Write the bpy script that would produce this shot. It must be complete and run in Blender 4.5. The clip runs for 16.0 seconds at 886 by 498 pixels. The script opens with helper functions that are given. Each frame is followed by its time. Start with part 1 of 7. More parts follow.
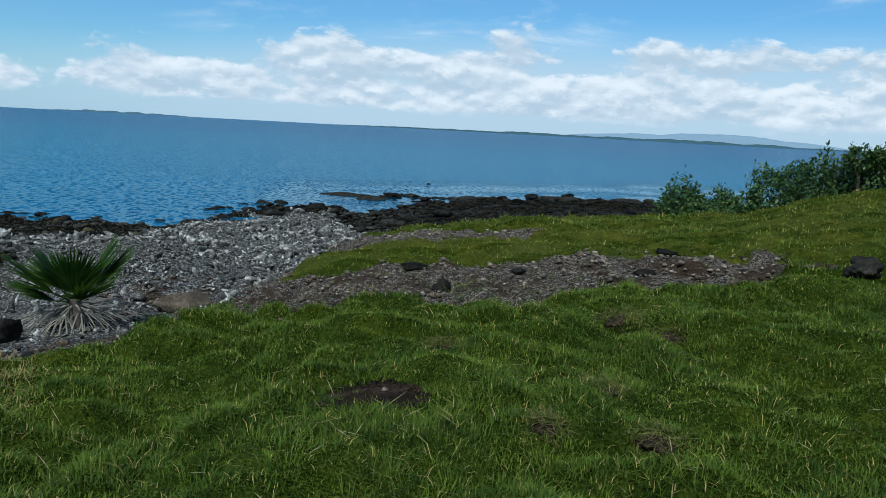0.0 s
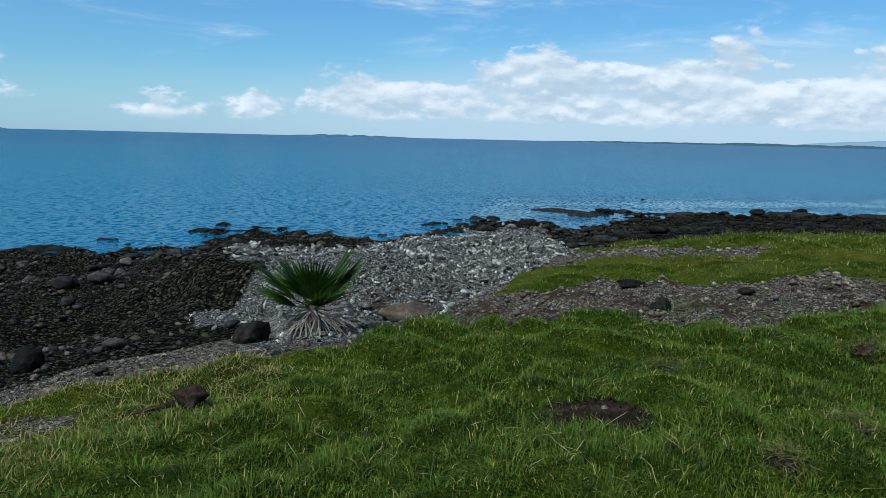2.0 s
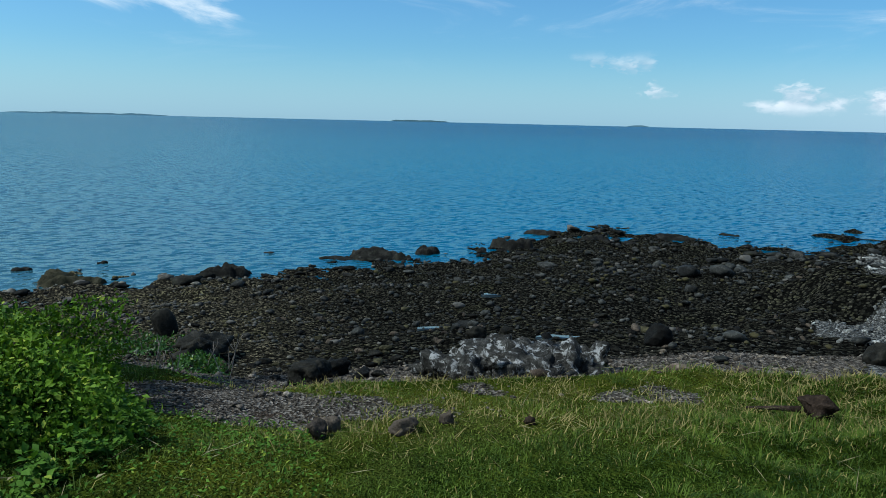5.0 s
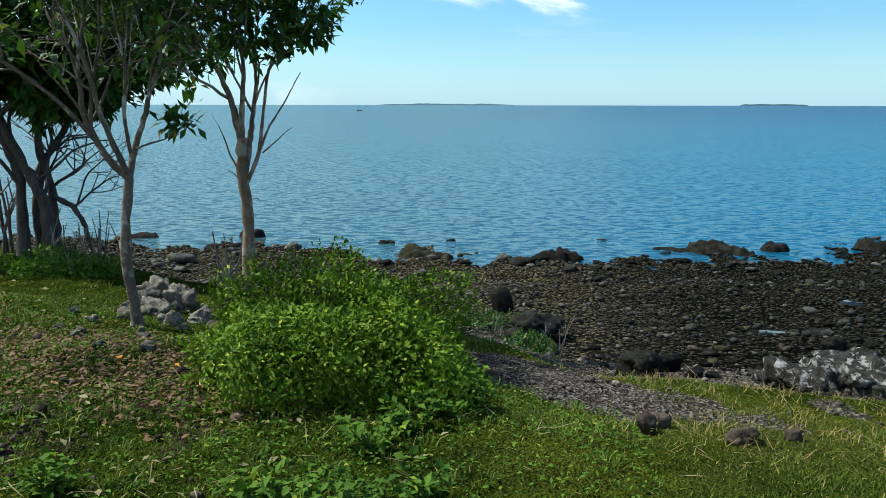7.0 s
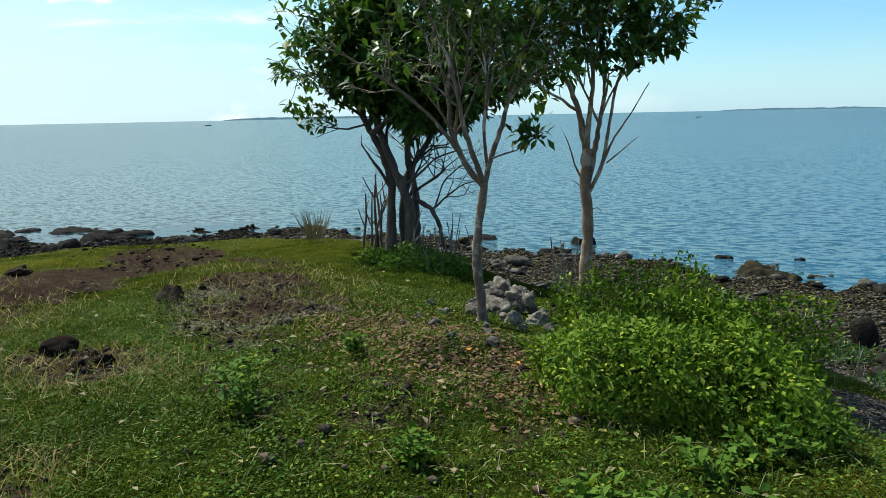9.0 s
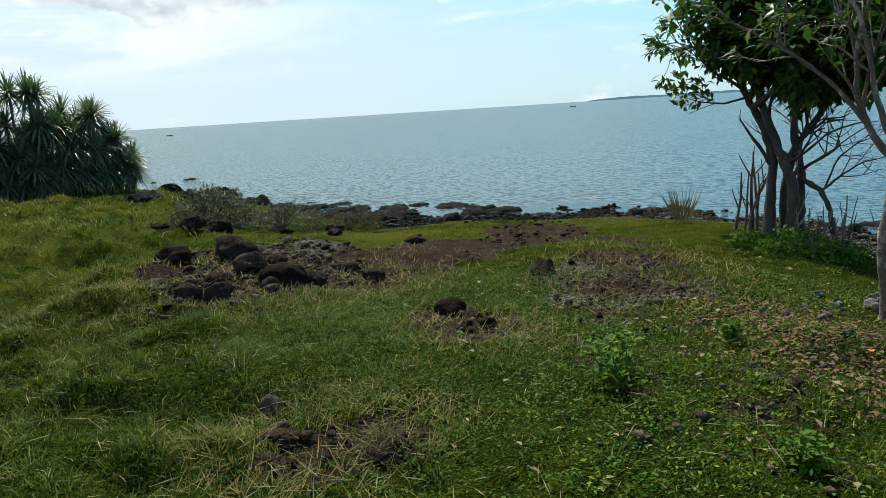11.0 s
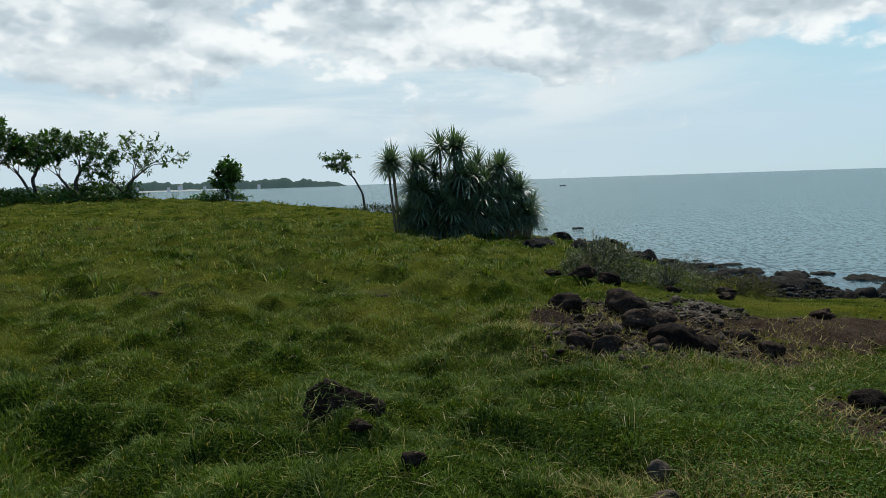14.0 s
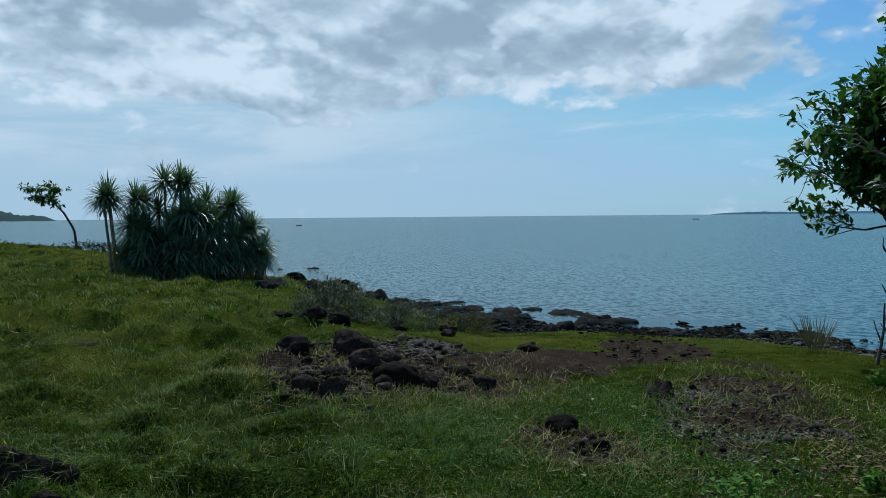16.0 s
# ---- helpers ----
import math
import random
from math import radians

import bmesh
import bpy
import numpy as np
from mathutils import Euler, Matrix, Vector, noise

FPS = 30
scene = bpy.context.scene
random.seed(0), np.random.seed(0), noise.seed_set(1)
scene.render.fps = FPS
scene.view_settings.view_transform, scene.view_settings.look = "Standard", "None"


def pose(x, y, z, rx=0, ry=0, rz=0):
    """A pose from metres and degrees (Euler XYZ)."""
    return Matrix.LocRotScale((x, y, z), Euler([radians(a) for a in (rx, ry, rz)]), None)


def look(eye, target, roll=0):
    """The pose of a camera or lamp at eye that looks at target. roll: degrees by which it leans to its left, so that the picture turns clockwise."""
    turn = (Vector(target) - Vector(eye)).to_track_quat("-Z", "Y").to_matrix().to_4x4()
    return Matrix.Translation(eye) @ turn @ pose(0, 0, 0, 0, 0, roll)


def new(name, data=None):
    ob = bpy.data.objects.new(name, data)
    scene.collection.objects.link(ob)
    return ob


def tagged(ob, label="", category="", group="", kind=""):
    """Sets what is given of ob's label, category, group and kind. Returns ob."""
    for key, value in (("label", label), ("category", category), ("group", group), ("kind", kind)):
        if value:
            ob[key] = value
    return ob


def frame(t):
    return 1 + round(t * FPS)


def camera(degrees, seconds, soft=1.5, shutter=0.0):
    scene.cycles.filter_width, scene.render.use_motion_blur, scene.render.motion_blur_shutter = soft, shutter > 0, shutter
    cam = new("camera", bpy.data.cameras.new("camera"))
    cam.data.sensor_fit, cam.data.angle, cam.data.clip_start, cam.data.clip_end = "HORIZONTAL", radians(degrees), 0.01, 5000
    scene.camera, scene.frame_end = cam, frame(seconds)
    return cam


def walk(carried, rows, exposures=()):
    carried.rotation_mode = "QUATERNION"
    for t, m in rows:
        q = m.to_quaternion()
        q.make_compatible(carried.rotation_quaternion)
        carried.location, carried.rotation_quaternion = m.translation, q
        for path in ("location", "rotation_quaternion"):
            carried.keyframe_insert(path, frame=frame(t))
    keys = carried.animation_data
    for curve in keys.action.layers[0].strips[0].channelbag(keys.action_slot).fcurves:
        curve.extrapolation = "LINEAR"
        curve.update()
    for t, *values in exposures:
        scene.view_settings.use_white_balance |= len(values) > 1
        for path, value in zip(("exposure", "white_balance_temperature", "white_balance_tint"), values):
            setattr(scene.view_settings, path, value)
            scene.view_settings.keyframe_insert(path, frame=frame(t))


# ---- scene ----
cam = camera(62.21, 16.0, soft=0.65)
# seconds, eye, bearing to the left, pitch, roll
PATH = [
    (0.0, 0.000, 0.000, 1.549, 0.29, -9.24, 3.03),
    (0.5, 0.010, -0.014, 1.561, -3.45, -7.33, 2.74),
    (1.0, -0.023, -0.023, 1.560, 1.96, -6.70, 1.46),
    (1.5, -0.052, -0.028, 1.545, 11.11, -7.89, 1.40),
    (2.0, -0.067, -0.033, 1.541, 16.73, -8.61, 1.33),
    (2.5, -0.112, -0.034, 1.533, 22.97, -8.44, 1.13),
    (3.0, -0.132, -0.067, 1.529, 30.36, -7.90, 1.31),
    (3.5, -0.145, -0.096, 1.534, 38.12, -8.54, 1.30),
    (4.0, -0.175, -0.105, 1.530, 45.57, -8.36, 1.16),
    (4.5, -0.181, -0.149, 1.529, 54.47, -9.16, 1.46),
    (5.0, -0.141, -0.243, 1.544, 62.64, -9.85, 1.34),
    (5.2, -0.134, -0.256, 1.546, 66.12, -10.01, 0.78),
    (7.3, -0.191, -0.291, 1.534, 92.02, -11.18, -0.14),
    (7.5, -0.175, -0.303, 1.550, 94.48, -11.17, -0.40),
    (8.0, -0.165, -0.351, 1.562, 100.07, -11.53, -0.54),
    (8.5, -0.143, -0.368, 1.562, 108.04, -10.92, -1.24),
    (9.0, -0.128, -0.382, 1.563, 113.98, -10.30, -1.14),
    (9.5, -0.092, -0.417, 1.561, 121.59, -11.46, -1.67),
    (10.0, -0.045, -0.477, 1.553, 127.98, -11.35, -1.78),
    (10.2, -0.073, -0.472, 1.548, 130.97, -11.16, -2.25),
    (12.3, 0.017, -0.538, 1.560, 154.02, -8.90, -2.92),
    (12.5, 0.033, -0.534, 1.568, 155.56, -8.29, -2.55),
    (13.0, 0.073, -0.541, 1.566, 163.11, -8.36, -2.79),
    (13.5, 0.101, -0.518, 1.580, 169.64, -7.57, -2.74),
    (14.0, 0.105, -0.502, 1.612, 170.74, -5.26, -1.88),
    (14.5, 0.064, -0.494, 1.645, 166.89, -2.30, -0.59),
    (15.0, 0.027, -0.498, 1.644, 159.17, -0.81, -0.87),
    (15.5, 0.008, -0.513, 1.634, 153.52, -1.76, -0.63),
    (16.0, -0.008, -0.500, 1.625, 150.30, -2.57, -0.49),
]


def held(x, y, z, yaw, pitch, roll):
    return pose(x, y, z, 90 + pitch, 0, yaw) @ pose(0, 0, 0, 0, 0, roll)


EXPOSURES = [(0.0, -0.12, 5600, 4), (0.6, -0.27, 5600, 4), (1.2, -0.21, 5550, 4), (2.0, -0.08, 5600, 4), (3.5, 0.06, 5600, 3), (4.1, 0.17, 5600, 2), (4.6, -0.04, 5550, 2), (5.2, -0.03, 5550, 2), (7.3, 0.50, 6300, 5), (10.2, 0.43, 6500, 7), (12.5, 0.12, 6400, 9), (13.7, 0.07, 6400, 8), (14.5, -0.32, 5900, 6), (15.2, -0.48, 5500, 4), (16.0, -0.40, 5250, 3)]
walk(cam, [(t, held(*row)) for t, *row in PATH], EXPOSURES)

# ---- sky, clouds and sun ----
SUN_BEARING, SUN_HEIGHT = 160.0, 54.0
world = bpy.data.worlds.new("sky")
scene.world = world
world.use_nodes = True
wt = world.node_tree
wt.nodes.clear()


class Web:
    """Short hand for a tree of math nodes."""

    def __init__(self, tree):
        self.tree = tree

    def put(self, kind):
        return self.tree.nodes.new(kind)

    def plug(self, socket, value):
        if isinstance(value, bpy.types.NodeSocket):
            self.tree.links.new(value, socket)
        else:
            socket.default_value = value

    def m(self, op, a, b=0.0, c=0.0, clamp=False):
        n = self.put("ShaderNodeMath")
        n.operation, n.use_clamp = op, clamp
        for s, v in zip(n.inputs, (a, b, c)):
            self.plug(s, v)
        return n.outputs[0]

    def step(self, v, lo, hi, to0=0.0, to1=1.0):
        n = self.put("ShaderNodeMapRange")
        n.interpolation_type = "SMOOTHSTEP"
        for s, x in zip(n.inputs, (v, lo, hi, to0, to1)):
            self.plug(s, x)
        return n.outputs[0]

    def mix(self, f, a, b, mode="MIX"):
        n = self.put("ShaderNodeMix")
        n.data_type, n.blend_type, n.clamp_factor = "RGBA", mode, True
        self.plug(n.inputs[0], f)
        self.plug(n.inputs[6], a if isinstance(a, bpy.types.NodeSocket) else (*a, 1.0))
        self.plug(n.inputs[7], b if isinstance(b, bpy.types.NodeSocket) else (*b, 1.0))
        return n.outputs[2]

    def noise(self, vec, scale, detail=4.0, rough=0.55, distort=0.0):
        n = self.put("ShaderNodeTexNoise")
        if vec is not None:
            self.plug(n.inputs["Vector"], vec)
        for k, v in (("Scale", scale), ("Detail", detail), ("Roughness", rough), ("Distortion", distort)):
            n.inputs[k].default_value = v
        return n.outputs[0]

    def vec(self, x, y, z):
        n = self.put("ShaderNodeCombineXYZ")
        for s, v in zip(n.inputs, (x, y, z)):
            self.plug(s, v)
        return n.outputs[0]


def ramp_at(web, fac, stops):
    n = web.put("ShaderNodeValToRGB")
    e = n.color_ramp.elements
    while len(e) < len(stops):
        e.new(0.5)
    for k, (pos, col) in zip(e, stops):
        k.position, k.color = pos, (*col, 1)
    web.plug(n.inputs[0], fac)
    return n.outputs[0]


w = Web(wt)
coord = w.put("ShaderNodeTexCoord")
sep = w.put("ShaderNodeSeparateXYZ")
wt.links.new(coord.outputs["Generated"], sep.inputs[0])
dx, dy, dz = sep.outputs
# bearing in degrees to the left of +y, cut behind the land; height in degrees
c80, s80 = math.cos(radians(80)), math.sin(radians(80))
ahead80 = w.m("ADD", w.m("MULTIPLY", dx, -s80), w.m("MULTIPLY", dy, c80))
left80 = w.m("ADD", w.m("MULTIPLY", dx, -c80), w.m("MULTIPLY", dy, -s80))
brg = w.m("ADD", w.m("MULTIPLY", w.m("ARCTAN2", left80, ahead80), 57.2958), 80.0)
elev = w.m("MULTIPLY", w.m("ARCSINE", dz), 57.2958)
sky = w.put("ShaderNodeTexSky")
sky.sky_type, sky.sun_disc = "NISHITA", False
sky.sun_elevation, sky.sun_rotation = radians(SUN_HEIGHT), radians(-SUN_BEARING)
sky.air_density, sky.dust_density, sky.ozone_density = 1.0, 0.7, 2.2
blue = w.mix(1.0, w.mix(1.0, sky.outputs[0], (0.072, 0.105, 0.122), "MULTIPLY"), (0.50, 0.70, 0.84), "DARKEN")
# heaped clouds: rounded heads over a broad base
def billow(x, y, seed, broad, heads):
    v = w.m("MULTIPLY", w.noise(w.vec(x, y, seed), broad, 3.0, 0.5), 1.0)
    wx = w.m("ADD", x, w.m("MULTIPLY", w.m("SUBTRACT", w.noise(w.vec(x, y, seed + 4.0), broad * 4, 3.0, 0.6), 0.5), 0.9 / broad))
    for size, amount in heads:
        cell = w.put("ShaderNodeTexVoronoi")
        cell.feature = "SMOOTH_F1"
        w.plug(cell.inputs["Vector"], w.vec(wx, y, seed))
        cell.inputs["Scale"].default_value = size
        cell.inputs["Smoothness"].default_value = 0.35
        v = w.m("ADD", v, w.m("MULTIPLY", w.m("SUBTRACT", 0.42, cell.outputs["Distance"]), amount))
    return v


# cumulus over the far coast
bx, by = w.m("MULTIPLY", brg, 0.070), w.m("MULTIPLY", elev, 0.135)
COAST = ((3.1, 0.22), (7.5, 0.12), (18.0, 0.06))
puff = billow(bx, by, 3.1, 2.2, COAST)
puff_lit = billow(w.m("ADD", bx, 0.015), w.m("ADD", by, 0.06), 3.1, 2.2, COAST[:2])
top = w.step(brg, 46.0, -6.0, 3.4, 7.2)
band = w.m("MULTIPLY", w.step(elev, 0.4, 1.8), w.step(w.m("SUBTRACT", elev, top), 1.0, -2.0))
east = w.step(brg, 58.0, 16.0, 0.10, 1.0)
cumulus = w.step(w.m("ADD", puff, w.m("MULTIPLY", w.m("MULTIPLY", band, east), 0.30)), 0.61, 0.74)
cumulus = w.m("MULTIPLY", cumulus, w.m("MULTIPLY", w.step(elev, 0.5, 1.8), w.m("MULTIPLY", w.step(brg, 64.0, 50.0), w.step(w.m("SUBTRACT", elev, top), 2.2, 0.2))))
shade = w.step(w.m("SUBTRACT", puff, puff_lit), -0.12, 0.16)
cloud_col = w.mix(shade, (0.56, 0.65, 0.72), (0.95, 0.95, 0.94))
veil = w.m("MULTIPLY", w.m("MULTIPLY", w.step(w.m("SUBTRACT", elev, top), 1.6, -3.2), w.step(brg, 52.0, 8.0)), 0.82)
# thin high streaks
streak = w.noise(w.vec(w.m("MULTIPLY", brg, 0.03), w.m("MULTIPLY", elev, 0.14), 8.0), 2.2, 7.0, 0.6, 0.6)
wisps = w.m("MULTIPLY", w.step(streak, 0.50, 0.74), w.m("MULTIPLY", w.step(elev, 3.0, 9.0), 0.55))
# broken grey cover over the land side
lx, ly = w.m("MULTIPLY", brg, 0.030), w.m("MULTIPLY", elev, 0.052)
DECK = ((3.6, 0.34), (8.0, 0.17), (19.0, 0.06))
lump = billow(lx, ly, 2.9, 1.9, DECK)
lump_soft = billow(lx, ly, 2.9, 1.9, DECK[:1])
lump_lit = billow(w.m("ADD", lx, 0.025), w.m("ADD", ly, 0.07), 2.9, 1.9, DECK[:2])
ragged = w.m("MULTIPLY", w.m("SUBTRACT", w.noise(w.vec(lx, ly, 7.7), 5.0, 6.0, 0.6), 0.5), 7.0)
land_side = w.m("MULTIPLY", w.step(brg, 100.0, 150.0), w.step(w.m("ADD", elev, ragged), 5.5, 11.0))
cover = w.step(w.m("ADD", lump, w.m("MULTIPLY", land_side, 0.46)), 0.62, 0.76)
cover = w.m("MULTIPLY", cover, w.m("MULTIPLY", w.step(brg, 92.0, 125.0), w.step(elev, 44.0, 24.0, 0.2, 1.0)))
mass = w.m("MULTIPLY", w.m("SUBTRACT", w.noise(w.vec(lx, w.m("MULTIPLY", ly, 1.2), 6.3), 2.4, 5.0, 0.52), 0.5), 0.85)
grey_by = w.m("ADD", w.m("MULTIPLY", w.m("SUBTRACT", lump, lump_lit), 1.3), w.m("MULTIPLY", mass, 0.7))
cover_col = ramp_at(w, w.step(grey_by, -0.22, 0.22), [(0.0, (0.45, 0.52, 0.57)), (0.42, (0.61, 0.68, 0.72)), (0.72, (0.76, 0.81, 0.83)), (1.0, (0.97, 0.98, 0.97))])
# bright haze above the sea's edge
haze = w.m("MULTIPLY", w.step(elev, 6.0, 0.0), 0.6)
haze_land = w.m("MULTIPLY", w.m("MULTIPLY", w.step(elev, 34.0, 1.0), w.step(brg, 104.0, 170.0)), 0.95)
c = w.mix(haze, blue, (0.48, 0.68, 0.81))
c = w.mix(haze_land, c, (0.61, 0.72, 0.785))
low_white = w.m("MULTIPLY", w.m("MULTIPLY", w.step(elev, 15.0, 8.0), w.step(elev, 2.0, 6.0)), w.step(brg, 138.0, 166.0))
low_band = w.noise(w.vec(w.m("MULTIPLY", brg, 0.03), w.m("MULTIPLY", elev, 0.16), 12.0), 2.0, 7.0, 0.55, 0.3)
c = w.mix(w.m("MULTIPLY", w.m("MULTIPLY", w.step(low_band, 0.38, 0.60), low_white), 0.8), c, (0.84, 0.88, 0.88))
c = w.mix(veil, c, (0.60, 0.71, 0.79))
c = w.mix(wisps, c, (0.80, 0.86, 0.90))
# soft white patches over the open sea
soft_at = w.m("MULTIPLY", w.step(w.m("ABSOLUTE", w.m("SUBTRACT", brg, 84.0)), 15.0, 3.0), w.step(w.m("ABSOLUTE", w.m("SUBTRACT", elev, 9.0)), 3.5, 0.5))
c = w.mix(w.m("MULTIPLY", w.step(w.m("ADD", streak, w.m("MULTIPLY", soft_at, 0.26)), 0.60, 0.78), w.m("MULTIPLY", w.step(elev, 4.0, 7.0), 0.85)), c, (0.92, 0.94, 0.95))
c = w.mix(cumulus, c, cloud_col)
c = w.mix(cover, c, cover_col)
back = w.put("ShaderNodeBackground")
wt.links.new(c, back.inputs[0])
back.inputs[1].default_value = 1.0
out = w.put("ShaderNodeOutputWorld")
wt.links.new(back.outputs[0], out.inputs[0])

sun_data = bpy.data.lights.new("sun", "SUN")
sun_data.energy, sun_data.angle, sun_data.color = 5.0, radians(1.0), (1.0, 0.95, 0.86)
sun = new("sun", sun_data)
_h = radians(SUN_HEIGHT)
_s = Vector((-math.sin(radians(SUN_BEARING)) * math.cos(_h), math.cos(radians(SUN_BEARING)) * math.cos(_h), math.sin(_h)))
sun.matrix_world = look(_s * 50, (0, 0, 0))

# ---- lie of the land: height and cover as functions of the plan ----
SEA = -2.9
# bearing (degrees to the left of +y), reach of the turf, its height there, reach of the shore
BANK = [
    (-60, 40, 1.4, 95), (-33, 30, 0.75, 72), (-28, 28, 0.0, 66), (-22, 27, -0.7, 62), (-16, 26, -0.95, 60), (-5, 21.5, -0.95, 51), (4, 18.3, -0.95, 47),
    (12, 11.5, -0.85, 42), (16, 8.6, -0.6, 36), (21, 7.0, -0.45, 31.6), (32, 6.3, -0.4, 34), (42, 6.2, -0.45, 29.7),
] + [
    (53, 5.8, -0.5, 29), (65, 5.8, -0.58, 23), (80, 5.9, -0.65, 21.2), (94, 8.0, -0.75, 20.9), (104, 9.3, -0.8, 24.5),
    (113, 11.4, -0.8, 26), (124, 15.2, -0.8, 29), (140, 16.2, -0.85, 33.5), (148, 15.5, -0.8, 36), (157, 23, -0.85, 41),
    (165, 33, -0.9, 56), (172, 46, -0.6, 75), (180, 58, 0.0, 90), (187, 66, 0.65, 105), (193, 70, 1.1, 125), (200, 85, 1.7, 160),
    (240, 300, 2.2, 900), (270, 3000, 2.2, 4400),
]
_B = np.array(BANK, float)


def bearing(x, y):
    a = np.degrees(np.arctan2(-np.asarray(x, float), np.asarray(y, float)))
    return np.where(a < -75, a + 360, a)


def bank(x, y):
    a = bearing(x, y)
    a = np.where(a > 270, 270, a)
    return [np.interp(a, _B[:, 0], _B[:, k]) for k in (1, 2, 3)]


def wave_noise(x, y, size, seed=0):
    """Smooth value noise in -1..1 on the plan, cell size in metres."""
    x, y = np.asarray(x, float) / size, np.asarray(y, float) / size
    i, j = np.floor(x), np.floor(y)
    u, v = x - i, y - j
    u, v = u * u * (3 - 2 * u), v * v * (3 - 2 * v)

    def h(a, b):
        s = np.sin(a * 127.1 + b * 311.7 + seed * 74.7) * 43758.5453
        return 2 * (s - np.floor(s)) - 1

    return (h(i, j) * (1 - u) + h(i + 1, j) * u) * (1 - v) + (h(i, j + 1) * (1 - u) + h(i + 1, j + 1) * u) * v


def smooth(e0, e1, v):
    t = np.clip((v - e0) / (e1 - e0), 0, 1)
    return t * t * (3 - 2 * t)


def spot(x, y, cx, cy, rx, ry, turn=0.0, soft=0.35, rough=0.35, seed=3):
    """1 inside an uneven oval patch of ground, 0 outside."""
    c, s = math.cos(radians(turn)), math.sin(radians(turn))
    dx, dy = np.asarray(x) - cx, np.asarray(y) - cy
    d = np.hypot((dx * c + dy * s) / rx, (-dx * s + dy * c) / ry)
    d = d + rough * wave_noise(x, y, 0.55 * min(rx, ry) + 0.08, seed) * 0.6
    return 1 - smooth(1 - soft, 1 + soft, d)


def ground_z(x, y):
    x, y = np.asarray(x, float), np.asarray(y, float)
    r = np.hypot(x, y)
    re, ze, rw = bank(x, y)
    t = np.clip(r / re, 0, 1)
    turf = ze * t * t * (1.6 - 0.6 * t)
    u = np.clip((r - re) / (rw - re), 0, 3)
    shore = ze + (SEA - 0.04 - ze) * np.power(np.minimum(u, 1), 0.72) - 1.6 * np.clip(u - 1, 0, 2)
    z = np.where(r < re, turf, shore)
    wet = smooth(0.0, 0.25, u)
    # turf humps, shelf of the rubble, uneven reef edge
    land = 1 - smooth(0, 0.05, u)
    z = z + land * (0.035 * wave_noise(x, y, 0.9, 5) + 0.05 * wave_noise(x, y, 2.3, 6)) * smooth(0.3, 3, r)
    a = bearing(x, y)
    shaggy = land * np.maximum(1 - 0.8 * smooth(30, 50, a) - 0.2 * smooth(70, 90, a), smooth(148, 164, a)) * smooth(1.5, 3.5, r) * (1 - spot(x, y, -0.38, 4.1, 0.5, 0.6)) * (1 - spot(x, y, -3.0, 3.8, 0.4, 0.5))
    z = z + shaggy * (0.16 * np.abs(wave_noise(x, y, 0.42, 14)) + 0.10 * wave_noise(x, y, 0.85, 15) - 0.04)
    z = z + land * smooth(155, 168, a) * smooth(3, 5, r) * (0.15 * np.abs(wave_noise(x, y, 0.7, 26)) + 0.10 * wave_noise(x, y, 0.45, 27) - 0.06)
    z = z + wet * (0.10 * wave_noise(x, y, 1.7, 7) + 0.22 * wave_noise(x, y, 4.1, 8) * (1 - smooth(1.15, 1.6, u)))
    z = z + wet * (0.05 * wave_noise(x, y, 0.5, 9) + 0.07 * (1 - smooth(34, 44, a)) * wave_noise(x, y, 0.9, 25))
    # broken ledges along the waterline, with water lying between them on the south side
    rim = smooth(0.62, 0.9, u) * (1 - smooth(1.15, 1.3, u))
    ridge = 0.5 - np.abs(wave_noise(x, y, 1.5, 16)) + 0.5 * wave_noise(x, y, 0.6, 17) + 0.25 * wave_noise(x, y, 0.28, 18)
    south = smooth(130, 138, a) * (1 - smooth(154, 161, a))
    z = z + rim * 0.26 * ridge * smooth(10, 30, a)
    z = z - south * 0.42 * smooth(23.5, 29, r) + 0.42 * south * smooth(24, 28, r) * (1 - smooth(36, 40, r)) * (0.35 + wave_noise(x, y, 1.8, 19))
    reef = (1 - smooth(10, 17, a)) * smooth(-30, -20, a) * smooth(0.35, 0.5, u) * (1 - smooth(1.1, 1.25, u))
    z = z + reef * (0.5 * wave_noise(x, y, 3.0, 23) + 0.2 * wave_noise(x, y, 0.9, 24) - 0.40 * smooth(0.4, 0.7, u))
    d = np.hypot((x + 6.6) / 3.2, (y - 12.6) / 3.6)
    z = z + 0.14 * (1 - smooth(0.2, 1.2, np.hypot((x + 6.1) / 1.5, (y + 8.9) / 1.1)))
    z = z + 0.62 * (1 - smooth(0.35, 1.1, d + 0.15 * wave_noise(x, y, 0.8, 10)))
    return z
# ---- helpers for meshes ----
rng = np.random.default_rng(7)


